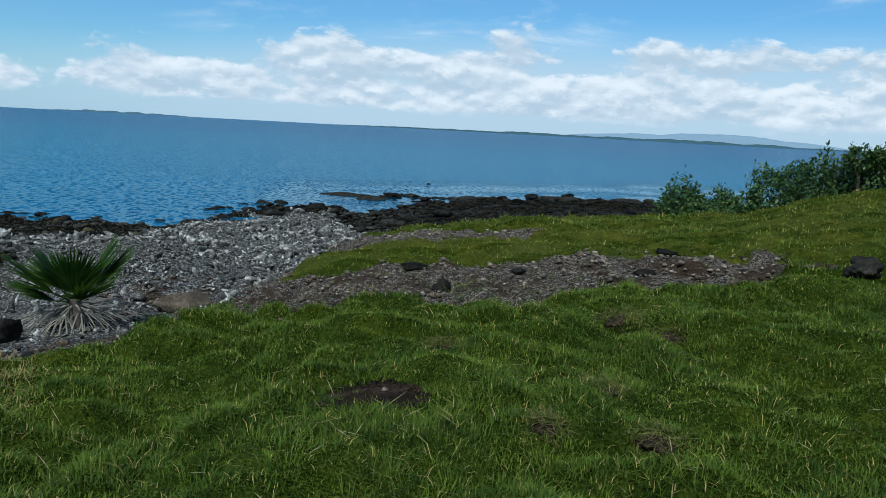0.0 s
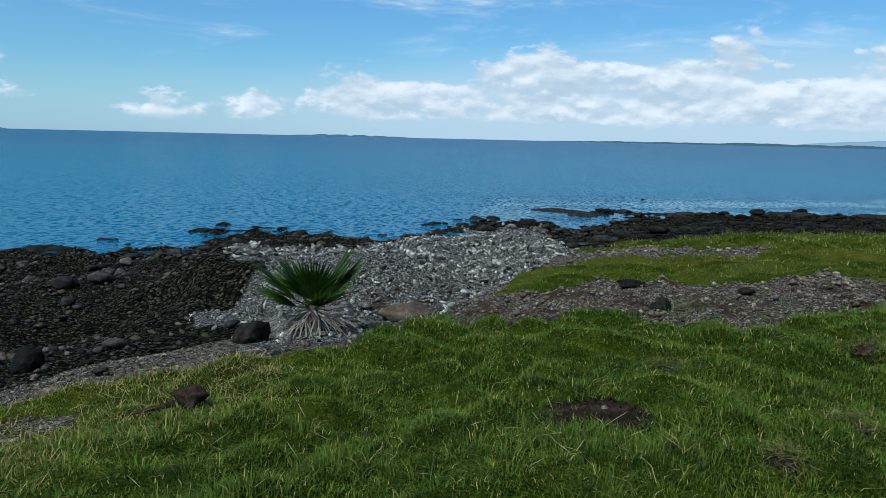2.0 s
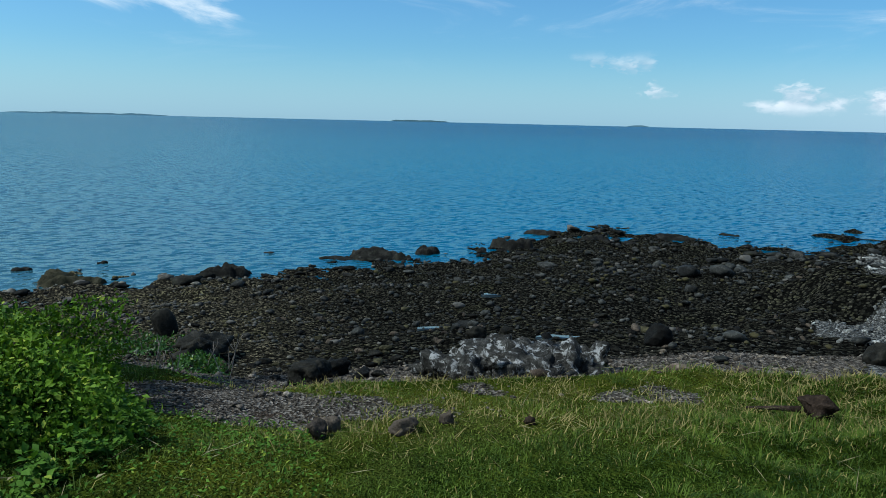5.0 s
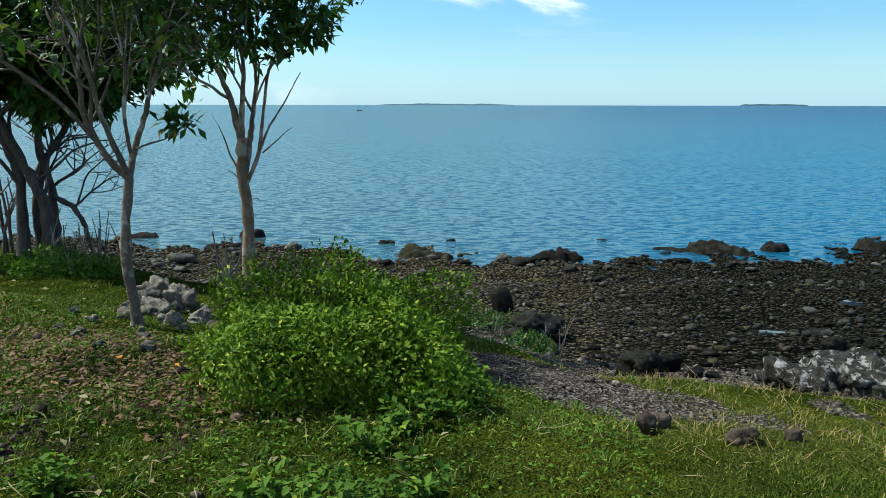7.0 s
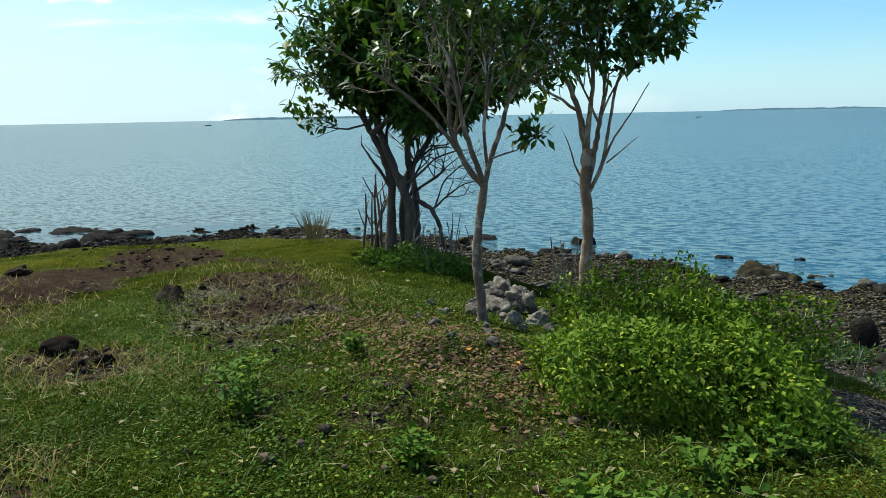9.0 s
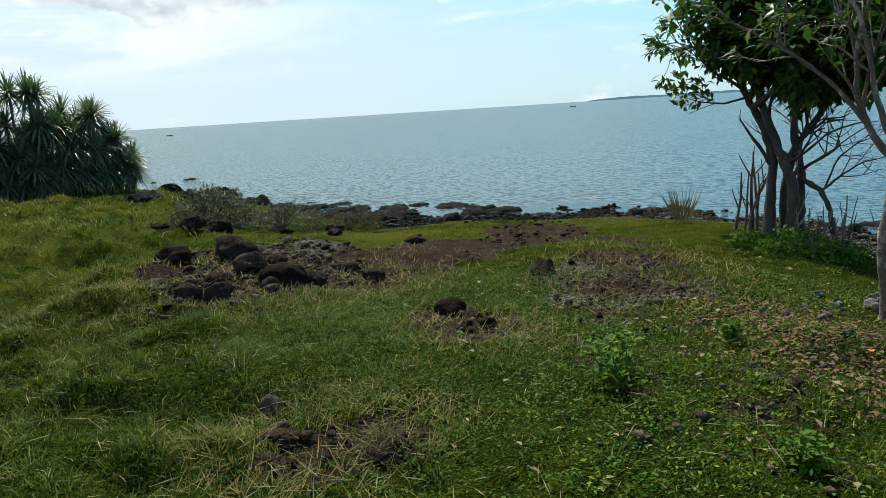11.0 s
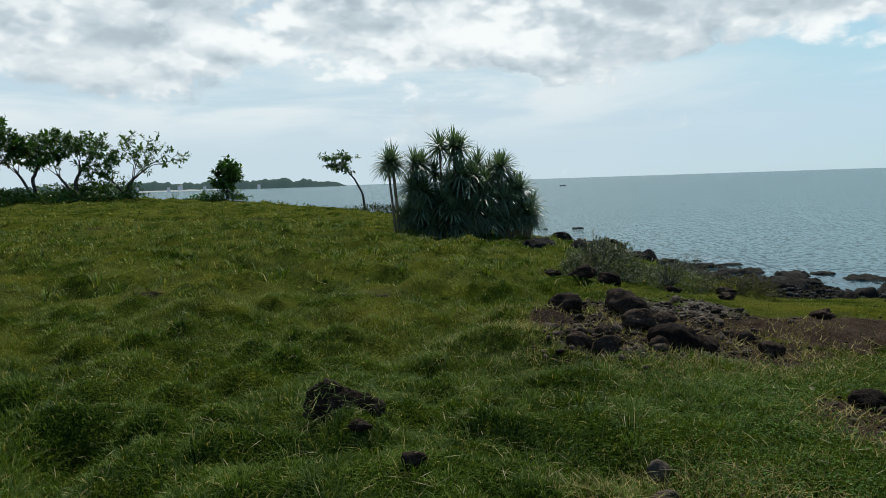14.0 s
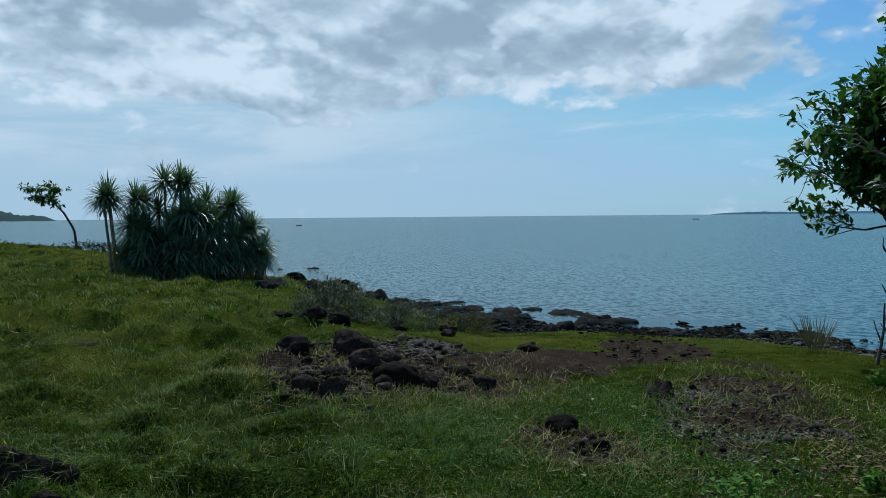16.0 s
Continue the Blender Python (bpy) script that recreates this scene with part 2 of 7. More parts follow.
def mesh_np(name, verts, faces, mats=(), smooth_shade=False):
    """A mesh from arrays: verts n x 3, faces a list of index arrays (k x 3 or k x 4)."""
    me = bpy.data.meshes.new(name)
    verts = np.asarray(verts, np.float32)
    faces = [np.asarray(q, np.int32) for q in faces if len(q)]
    me.vertices.add(len(verts))
    me.vertices.foreach_set("co", verts.ravel())
    loops = np.concatenate([q.ravel() for q in faces])
    sizes = np.concatenate([np.full(len(q), q.shape[1], np.int32) for q in faces])
    me.loops.add(len(loops))
    me.loops.foreach_set("vertex_index", loops)
    me.polygons.add(len(sizes))
    me.polygons.foreach_set("loop_start", np.concatenate([[0], np.cumsum(sizes)[:-1]]).astype(np.int32))
    if smooth_shade:
        me.polygons.foreach_set("use_smooth", np.ones(len(sizes), bool))
    for mt in mats:
        me.materials.append(mt)
    me.update(calc_edges=True)
    return me


def thing(name, label, category, at=(0, 0, 0), group="", kind=""):
    ob = new(name)
    ob.empty_display_size = 0.2
    ob.location = at
    return tagged(ob, label, category, group, kind)


def part(name, me, parent, label="", at=None):
    """A mesh as a part under parent; its vertices are in the parent's own space."""
    ob = new(name, me)
    ob.parent = parent
    if at is not None:
        ob.location = at
    return tagged(ob, label) if label else ob


def tube(points, radii, n=6):
    """A tapered round stem along points. Returns verts and quads."""
    p = np.asarray(points, float)
    r = np.asarray(radii, float)
    d = np.gradient(p, axis=0)
    d /= np.linalg.norm(d, axis=1)[:, None] + 1e-9
    ref = np.array([0.31, 0.77, 0.12]) if abs(d[0] @ [0.31, 0.77, 0.12]) < 0.8 else np.array([0.9, 0.1, 0.2])
    a = np.cross(d, ref)
    a /= np.linalg.norm(a, axis=1)[:, None]
    b = np.cross(d, a)
    k = np.arange(n) * 2 * np.pi / n
    v = p[:, None] + r[:, None, None] * (np.cos(k)[None, :, None] * a[:, None] + np.sin(k)[None, :, None] * b[:, None])
    i = np.arange(len(p) - 1)[:, None] * n
    j = np.arange(n)[None]
    q = np.stack([i + j, i + (j + 1) % n, i + n + (j + 1) % n, i + n + j], -1).reshape(-1, 4)
    return v.reshape(-1, 3), q


def gather(pieces):
    """Joins (verts, faces) pairs of one face size."""
    vs, fs, n = [], [], 0
    for v, q in pieces:
        vs.append(v)
        fs.append(np.asarray(q) + n)
        n += len(v)
    return np.concatenate(vs), np.concatenate(fs)


def spread(template, faces, centres, mats3):
    """Copies of a template (verts, faces) at centres, each turned and scaled by its own 3 x 3."""
    v = np.einsum("nij,kj->nki", mats3, template) + centres[:, None]
    q = faces[None] + (np.arange(len(centres)) * len(template))[:, None, None]
    return v.reshape(-1, 3), q.reshape(-1, faces.shape[1])


def frames(along, up, length, width, thick=None):
    """3 x 3 matrices whose columns are width * side, length * along, thick * normal."""
    along = along / (np.linalg.norm(along, axis=1)[:, None] + 1e-9)
    side = np.cross(along, up)
    side /= np.linalg.norm(side, axis=1)[:, None] + 1e-9
    nor = np.cross(side, along)
    thick = width if thick is None else thick
    return np.stack([side * np.asarray(width)[:, None], along * np.asarray(length)[:, None], nor * np.asarray(thick)[:, None]], -1)


def random_turns(n, r=rng):
    q = r.normal(size=(n, 4))
    q /= np.linalg.norm(q, axis=1)[:, None]
    a, b, c, d = q.T
    return np.stack([np.stack([1 - 2 * (c * c + d * d), 2 * (b * c - a * d), 2 * (b * d + a * c)], -1),
                     np.stack([2 * (b * c + a * d), 1 - 2 * (b * b + d * d), 2 * (c * d - a * b)], -1),
                     np.stack([2 * (b * d - a * c), 2 * (c * d + a * b), 1 - 2 * (b * b + c * c)], -1)], 1)


LEAF = np.array([(0, 0, 0), (-0.5, 0.5, 0.16), (0, 0.5, 0), (0.5, 0.5, 0.16), (0, 1, -0.12)], float)
LEAF_F = np.array([(0, 2, 1), (0, 3, 2), (1, 2, 4), (2, 3, 4)])


def rock_shape(seed, sub=2, cuts=5, rough=0.16, ragged=0.0):
    """A weathered stone about 1 across: verts and triangles. ragged: broken outline, for ledges."""
    bm = bmesh.new()
    bmesh.ops.create_icosphere(bm, subdivisions=sub, radius=0.5)
    r = random.Random(seed)
    off = Vector((r.uniform(-50, 50), r.uniform(-50, 50), r.uniform(-50, 50)))
    planes = []
    for _ in range(cuts):
        n = Vector((r.gauss(0, 1), r.gauss(0, 1), r.gauss(0, 1))).normalized()
        planes.append((n, r.uniform(0.24, 0.42)))
    for v in bm.verts:
        p = v.co.copy()
        for n, d in planes:
            over = p.dot(n) - d
            if over > 0:
                p -= n * over * 0.9
        k = 1 + rough * noise.noise(p * 2.1 + off) + rough * 0.7 * noise.noise(p * 5.3 + off)
        if sub > 2:
            k -= rough * 0.8 * abs(noise.noise(p * 8.5 + off)) + rough * 0.45 * abs(noise.noise(p * 17.0 + off))
        if ragged:
            flat = Vector((p.x, p.y, p.z * 0.2))
            k *= 1 + ragged * (noise.noise(flat * 4.0 + off) + 0.6 * noise.noise(flat * 9.0 - off))
            p.z += 0.16 * ragged * noise.noise(p * 6.0 + off)
        v.co = p * k
    bm.verts.ensure_lookup_table()
    v = np.array([x.co[:] for x in bm.verts])
    t = np.array([[x.index for x in q.verts] for q in bm.faces])
    bm.free()
    return v, t


# ---- materials ----
def material(name):
    mt = bpy.data.materials.new(name)
    mt.use_nodes = True
    t = mt.node_tree
    bsdf = t.nodes["Principled BSDF"]
    return mt, Web(t), bsdf


def island(web):
    return web.put("ShaderNodeNewGeometry").outputs["Random Per Island"]


def place(web):
    return web.put("ShaderNodeNewGeometry").outputs["Position"]


def bump(web, bsdf, height, strength, dist):
    b = web.put("ShaderNodeBump")
    b.inputs["Strength"].default_value = strength
    b.inputs["Distance"].default_value = dist
    web.plug(b.inputs["Height"], height)
    web.tree.links.new(b.outputs[0], bsdf.inputs["Normal"])


def rock_material(name, dark, mid, light, scale=6.0, rough=0.85, by="object", patch=None, patch_at=0.6, patch_soft=0.06, spread_by=False, lo=(0.5, 0.5, 0.52), hi=(1.55, 1.5, 1.4)):
    """Stone: mottled at two scales; each stone a little lighter or darker."""
    mt, k, b = material(name)
    p = k.put("ShaderNodeTexCoord").outputs["Object"] if by == "object" else place(k)
    n1, n2 = k.noise(p, scale, 6, 0.6), k.noise(p, scale * 5.5, 5, 0.65)
    col = ramp_at(k, k.m("ADD", k.m("MULTIPLY", n1, 0.6), k.m("MULTIPLY", n2, 0.4)), [(0.32, dark), (0.5, mid), (0.68, light)])
    pick = k.put("ShaderNodeObjectInfo").outputs["Random"] if by == "object" else island(k)
    col = k.mix(1.0, col, k.mix(pick, lo, hi), "MULTIPLY")
    if spread_by:  # now and then a pale, a brown or an olive stone
        col = k.mix(k.step(pick, 0.93, 0.94), col, k.mix(n1, (0.03, 0.028, 0.024), (0.16, 0.15, 0.13)))
        col = k.mix(k.m("MULTIPLY", k.step(pick, 0.10, 0.09), 0.8), col, k.mix(n1, (0.03, 0.026, 0.012), (0.09, 0.08, 0.035)))
    if patch:
        col = k.mix(k.step(k.noise(p, scale * 0.8, 6, 0.65, 0.5), patch_at - patch_soft, patch_at + patch_soft), col, patch)
    k.plug(b.inputs["Base Color"], col)
    b.inputs["Roughness"].default_value = rough
    b.inputs["Specular IOR Level"].default_value = 0.05
    bump(k, b, k.m("ADD", n1, k.m("MULTIPLY", n2, 0.6)), 0.9, 0.04)
    return mt


def dryness(web, p):
    """How dry the turf is: yellower to the south and along the seaward bank, in patches."""
    s = web.put("ShaderNodeSeparateXYZ")
    web.plug(s.inputs[0], p)
    south = web.m("MAXIMUM", web.step(s.outputs[1], -4.5, -11.0, 0.0, 0.95), web.step(s.outputs[1], 8.5, 12.5, 0.0, 0.8))
    bank_side = web.m("MULTIPLY", web.m("MULTIPLY", web.step(s.outputs[0], -2.6, -4.2), web.step(s.outputs[1], 7.0, 4.5)), web.m("MULTIPLY", web.step(s.outputs[1], -0.6, 0.6), 0.6))
    return web.m("MULTIPLY", web.m("MAXIMUM", south, bank_side), web.step(web.noise(p, 0.7, 5, 0.65), 0.36, 0.62))


def leaf_material(name, dark, light, tip=None, rough=0.45, glow_by=0.3, size=1.5, tip_share=0.06, gloss=0.2, dries=False):
    """Leaves: each its own shade, patches of lighter and darker growth, some light coming through."""
    mt, k, b = material(name)
    r = island(k)
    n = k.noise(place(k), size, 3, 0.5)
    n2 = k.noise(place(k), size * 3.6, 2, 0.5)
    col = k.mix(k.m("ADD", k.m("MULTIPLY", r, 0.46), k.m("ADD", k.m("MULTIPLY", k.step(n, 0.36, 0.64), 0.26), k.m("MULTIPLY", k.step(n2, 0.38, 0.62), 0.28))), dark, light)
    if dries:
        col = k.mix(k.m("MULTIPLY", dryness(k, place(k)), 0.62), col, k.mix(r, (0.056, 0.078, 0.012), (0.255, 0.275, 0.050)))
    if tip:
        col = k.mix(k.step(r, 1 - tip_share, 1 - tip_share + 0.01), col, tip)
    k.plug(b.inputs["Base Color"], col)
    b.inputs["Roughness"].default_value = rough
    b.inputs["Specular IOR Level"].default_value = gloss
    tr = k.put("ShaderNodeBsdfTranslucent")
    k.plug(tr.inputs[0], k.mix(1.0, col, (1.3, 1.4, 0.55), "MULTIPLY"))
    mx = k.put("ShaderNodeMixShader")
    mx.inputs[0].default_value = glow_by
    k.tree.links.new(b.outputs[0], mx.inputs[1])
    k.tree.links.new(tr.outputs[0], mx.inputs[2])
    k.tree.links.new(mx.outputs[0], k.tree.nodes["Material Output"].inputs[0])
    return mt


def bark_material(name, dark, light, scale=9.0, pale=None):
    mt, k, b = material(name)
    p = k.put("ShaderNodeTexCoord").outputs["Object"]
    st = k.put("ShaderNodeMapping")
    st.inputs["Scale"].default_value = (1, 1, 0.35)
    k.tree.links.new(p, st.inputs[0])
    n1, n2 = k.noise(st.outputs[0], scale, 6, 0.65), k.noise(p, scale * 4, 4, 0.6)
    col = ramp_at(k, k.m("ADD", k.m("MULTIPLY", n1, 0.65), k.m("MULTIPLY", n2, 0.35)), [(0.36, dark), (0.62, light)])
    if pale:
        col = k.mix(k.step(k.noise(p, scale * 0.55, 4, 0.6), 0.52, 0.6), col, pale)
    k.plug(b.inputs["Base Color"], col)
    b.inputs["Roughness"].default_value = 0.85
    bump(k, b, k.m("ADD", n1, n2), 0.5, 0.012)
    return mt


M_BASALT = rock_material("basalt", (0.005, 0.005, 0.0045), (0.013, 0.013, 0.011), (0.036, 0.034, 0.028), 5, 0.75)
M_BASALT_STUFF = rock_material("wet_basalt", (0.007, 0.0073, 0.007), (0.027, 0.028, 0.0262), (0.090, 0.091, 0.085), 5, 0.8, "island", spread_by=True, lo=(0.4, 0.4, 0.41), hi=(1.6, 1.57, 1.5))
M_BASALT_PALE = rock_material("pale_basalt", (0.017, 0.0165, 0.0145), (0.073, 0.070, 0.061), (0.20, 0.19, 0.165), 5, 0.85, "island", spread_by=True, lo=(0.5, 0.5, 0.5), hi=(1.5, 1.47, 1.4))
M_LEDGE = rock_material("ledge_rock", (0.003, 0.003, 0.0027), (0.010, 0.010, 0.0088), (0.036, 0.0355, 0.031), 3.5, 0.85, "place", patch=(0.020, 0.021, 0.014), patch_at=0.62)
M_RUBBLE = rock_material("coral_rubble", (0.018, 0.018, 0.0165), (0.115, 0.113, 0.105), (0.50, 0.495, 0.47), 9, 0.9, "island", lo=(0.12, 0.12, 0.12), hi=(2.1, 2.1, 2.05))
M_GRAVEL = rock_material("gravel", (0.026, 0.0215, 0.0165), (0.110, 0.094, 0.076), (0.38, 0.335, 0.285), 9, 0.9, "island")
M_LIME = rock_material("limestone", (0.042, 0.040, 0.035), (0.150, 0.142, 0.125), (0.37, 0.35, 0.31), 11, 0.9, patch=(0.045, 0.043, 0.036), patch_at=0.62)
M_WHITE_STAINED = rock_material("stained_basalt", (0.006, 0.006, 0.0055), (0.020, 0.020, 0.019), (0.075, 0.075, 0.071), 14, 0.85, patch=(0.30, 0.30, 0.29), patch_at=0.57, patch_soft=0.06, by="place")
M_SLAB = rock_material("brown_stone", (0.030, 0.025, 0.020), (0.070, 0.058, 0.046), (0.135, 0.114, 0.092), 5, 0.9)
M_EARTH_ROCK = rock_material("earthy_rock", (0.008, 0.006, 0.0045), (0.027, 0.0195, 0.0145), (0.082, 0.060, 0.045), 6, 0.95)
M_STREWN = rock_material("strewn_stone", (0.016, 0.0125, 0.009), (0.054, 0.042, 0.032), (0.15, 0.123, 0.098), 7, 0.95, "island", lo=(0.35, 0.34, 0.33), hi=(1.9, 1.85, 1.8))
M_MOSSY = rock_material("algae_rock", (0.018, 0.018, 0.010), (0.050, 0.047, 0.026), (0.10, 0.092, 0.055), 4, 0.8)
M_GRASS = leaf_material("grass_blade", (0.010, 0.031, 0.005), (0.114, 0.164, 0.019), (0.30, 0.25, 0.085), 0.65, 0.22, 1.6, 0.06, 0.08, True)
M_WEED = leaf_material("weed_leaf", (0.020, 0.062, 0.008), (0.108, 0.196, 0.022), (0.20, 0.25, 0.03), 0.7, 0.2, 2.4, 0.08, 0.08)
M_BUSH = leaf_material("bush_leaf", (0.015, 0.048, 0.005), (0.155, 0.258, 0.018), (0.30, 0.36, 0.045), 0.6, 0.16, 2.8, 0.08, 0.08)
M_TREE_LEAF = leaf_material("tree_leaf", (0.018, 0.052, 0.010), (0.070, 0.145, 0.022), (0.16, 0.20, 0.03), 0.4, 0.22, 1.0, 0.05)
M_PANDAN = leaf_material("pandanus_leaf", (0.026, 0.058, 0.028), (0.170, 0.240, 0.135), (0.24, 0.21, 0.11), 0.38, 0.2, 0.9, 0.05, 0.45)
M_SHRUB = leaf_material("shrub_leaf", (0.013, 0.038, 0.010), (0.062, 0.112, 0.030), (0.18, 0.22, 0.06), 0.5, 0.24, 0.9, 0.05)
M_SCRUB = leaf_material("dark_scrub", (0.010, 0.022, 0.008), (0.040, 0.062, 0.020), None, 0.6, 0.15, 1.2)
M_SCRUB_GREY = leaf_material("grey_scrub", (0.022, 0.034, 0.014), (0.105, 0.125, 0.065), (0.20, 0.18, 0.11), 0.6, 0.15, 1.6, 0.15)
M_PALM = leaf_material("palm_leaf", (0.009, 0.028, 0.005), (0.040, 0.082, 0.012), None, 0.55, 0.3, 1.5, 0.06, 0.08)
M_DRY = leaf_material("dry_leaf", (0.06, 0.055, 0.042), (0.24, 0.225, 0.185), None, 0.7, 0.15, 2.0)
M_STRAW = leaf_material("dry_grass", (0.13, 0.11, 0.055), (0.32, 0.28, 0.15), None, 0.7, 0.2, 2.0)
M_CLOVER = leaf_material("clover_leaf", (0.020, 0.054, 0.010), (0.094, 0.160, 0.028), None, 0.7, 0.2, 2.0, 0.06, 0.06, True)
M_DEAD = leaf_material("dead_grass", (0.085, 0.072, 0.026), (0.34, 0.285, 0.11), None, 0.8, 0.15, 3.0, 0.06, 0.05)
M_TANGLE = leaf_material("tangled_grass", (0.030, 0.032, 0.010), (0.16, 0.145, 0.050), None, 0.8, 0.15, 3.0, 0.06, 0.05)
M_LITTER = leaf_material("leaf_litter", (0.060, 0.034, 0.018), (0.215, 0.125, 0.062), (0.55, 0.22, 0.02), 0.7, 0.1, 2.0, 0.01)
M_BARK = bark_material("pale_bark", (0.085, 0.056, 0.036), (0.27, 0.185, 0.118), 9, (0.33, 0.27, 0.20))
M_BARK_DARK = bark_material("dark_bark", (0.020, 0.017, 0.014), (0.085, 0.070, 0.058), 7)
M_BARK_PATCHY = bark_material("patchy_bark", (0.050, 0.038, 0.028), (0.19, 0.145, 0.105), 8, (0.36, 0.32, 0.26))
M_STICK = bark_material("dead_wood", (0.10, 0.085, 0.07), (0.27, 0.23, 0.19), 10)

# ---- ground cover masks ----
STRIP = [(-3.6, 9.9), (-2.4, 8.9), (-1.0, 8.3), (0.4, 9.0), (2.0, 9.7), (3.2, 9.8), (3.7, 9.8)]


def strip_mask(x, y, line, half, seed=11):
    best = np.full(np.shape(x), 9.0)
    for (ax, ay), (bx, by) in zip(line[:-1], line[1:]):
        ux, uy = bx - ax, by - ay
        t = np.clip(((x - ax) * ux + (y - ay) * uy) / (ux * ux + uy * uy), 0, 1)
        best = np.minimum(best, np.hypot(x - ax - t * ux, y - ay - t * uy))
    return 1 - smooth(0.7, 1.15, best / half + 0.3 * wave_noise(x, y, 0.6, seed))


def hump(x, y):
    """The bare reddish swell of earth beyond the boulders."""
    return spot(x, y, -6.1, -8.9, 1.35, 1.0, 35, 0.3, 0.5)


def covers(x, y):
    """Shares of soil, gravel, rubble and dark shore at plan points; the rest is turf."""
    x, y = np.asarray(x, float), np.asarray(y, float)
    r, a = np.hypot(x, y), bearing(x, y)
    re, ze, rw = bank(x, y)
    edge = (r - re) / np.maximum(re, 1) + 0.05 * wave_noise(x, y, 0.7, 20) + 0.03 * wave_noise(x, y, 0.25, 21)
    off = smooth(-0.02, 0.05, edge)
    seaside = smooth(3, 8, a) * (1 - smooth(118, 128, a))
    gravel = off * (1 - smooth(0.25, 0.6, (r - re) / 4.0)) * seaside
    gravel = np.maximum(gravel, 0.95 * strip_mask(x, y, STRIP, 1.35))
    gravel = np.maximum(gravel, strip_mask(x, y, [(-5.2, 5.6), (-4.2, 7.2), (-3.3, 8.6), (-2.2, 9.2)], 0.55, 12))
    gravel = np.maximum(gravel, spot(x, y, -5.5, 0.75, 0.95, 0.5, 40))
    gravel = np.maximum(gravel, spot(x, y, 0.9, 15.4, 1.2, 0.8))
    gravel = np.maximum(gravel, 0.9 * spot(x, y, -1.2, 14.6, 1.5, 1.2, 30))
    gravel = np.maximum(gravel, 0.8 * spot(x, y, -4.2, -9.2, 2.5, 1.0, 48))
    broken = np.clip(0.62 + 0.75 * wave_noise(x, y, 0.32, 44) + 0.4 * wave_noise(x, y, 0.13, 45), 0, 1)
    gravel = np.maximum(gravel, broken * spot(x, y, -4.3, 3.15, 1.1, 0.24, 45))
    gravel = np.maximum(gravel, np.maximum(broken, 0.35) * spot(x, y, -4.9, 1.3, 1.0, 0.40, 58))
    gravel = np.maximum(gravel, np.maximum(broken, 0.5) * spot(x, y, -3.8, -4.98, 0.42, 0.70, -25))
    gravel = np.maximum(gravel, 0.85 * spot(x, y, -5.9, -5.0, 1.5, 0.7, 40, 0.5, 0.7))
    soil = spot(x, y, -0.38, 4.27, 0.27, 0.22)
    soil = np.maximum(soil, 0.72 * spot(x, y, -6.5, -5.3, 1.8, 0.75, 40, 0.45, 0.7))
    soil = np.maximum(soil, 0.8 * spot(x, y, -3.8, -5.0, 0.5, 0.8, -25))
    soil = np.maximum(soil, spot(x, y, -6.4, -9.0, 2.0, 1.35, 20))
    soil = np.maximum(soil, 0.45 * strip_mask(x, y, STRIP, 1.25, 13))
    soil = np.maximum(soil, 0.7 * spot(x, y, 3.9, 9.8, 1.2, 0.7, 0))
    soil = np.maximum(soil, spot(x, y, -3.75, -8.4, 1.6, 1.5, 20))
    soil = np.maximum(soil, 0.5 * spot(x, y, -9.0, -7.3, 1.1, 0.5, 50))
    soil = np.maximum(soil, 0.8 * spot(x, y, -9.3, -9.6, 1.9, 1.0, 45))
    soil = np.maximum(soil, 0.55 * spot(x, y, -5.4, -2.5, 1.3, 0.8, 60))
    soil = np.maximum(soil, 0.42 * spot(x, y, -4.7, -2.9, 2.4, 1.5, 60))
    soil = np.maximum(soil, 0.8 * spot(x, y, -1.8, -3.55, 0.5, 0.35, 0))
    soil = np.maximum(soil, 0.3 * spot(x, y, -5.2, 1.0, 1.4, 0.7, 50))
    soil = np.clip(soil * (1.05 + 0.5 * wave_noise(x, y, 0.3, 33) + 0.4 * wave_noise(x, y, 0.11, 34)), 0, 1)
    soil = np.maximum(soil, hump(x, y))
    rub_far = np.interp(a, [6, 12, 16, 24, 33, 38], [20, 36, 35, 25, 15.5, 9])
    rubble = off * smooth(2, 6, a) * (1 - smooth(33.0, 37.0, a + 3.5 * wave_noise(x, y, 1.7, 30) + 2.0 * wave_noise(x, y, 0.6, 32))) * (1 - smooth(0.92, 1.04, r / rub_far + 0.06 * wave_noise(x, y, 1.1, 31)))
    rubble = rubble * smooth(0.1, 0.6, (r - re) / 3.0)
    return soil, gravel * (1 - rubble), rubble, off


def pale_flat(x, y):
    """How far the reef flat's colour is lightened: paler and greyer on the western side."""
    a = bearing(x, y)
    return smooth(66, 88, a + 4 * wave_noise(x, y, 1.4, 58)) * (1 - smooth(118, 132, a))


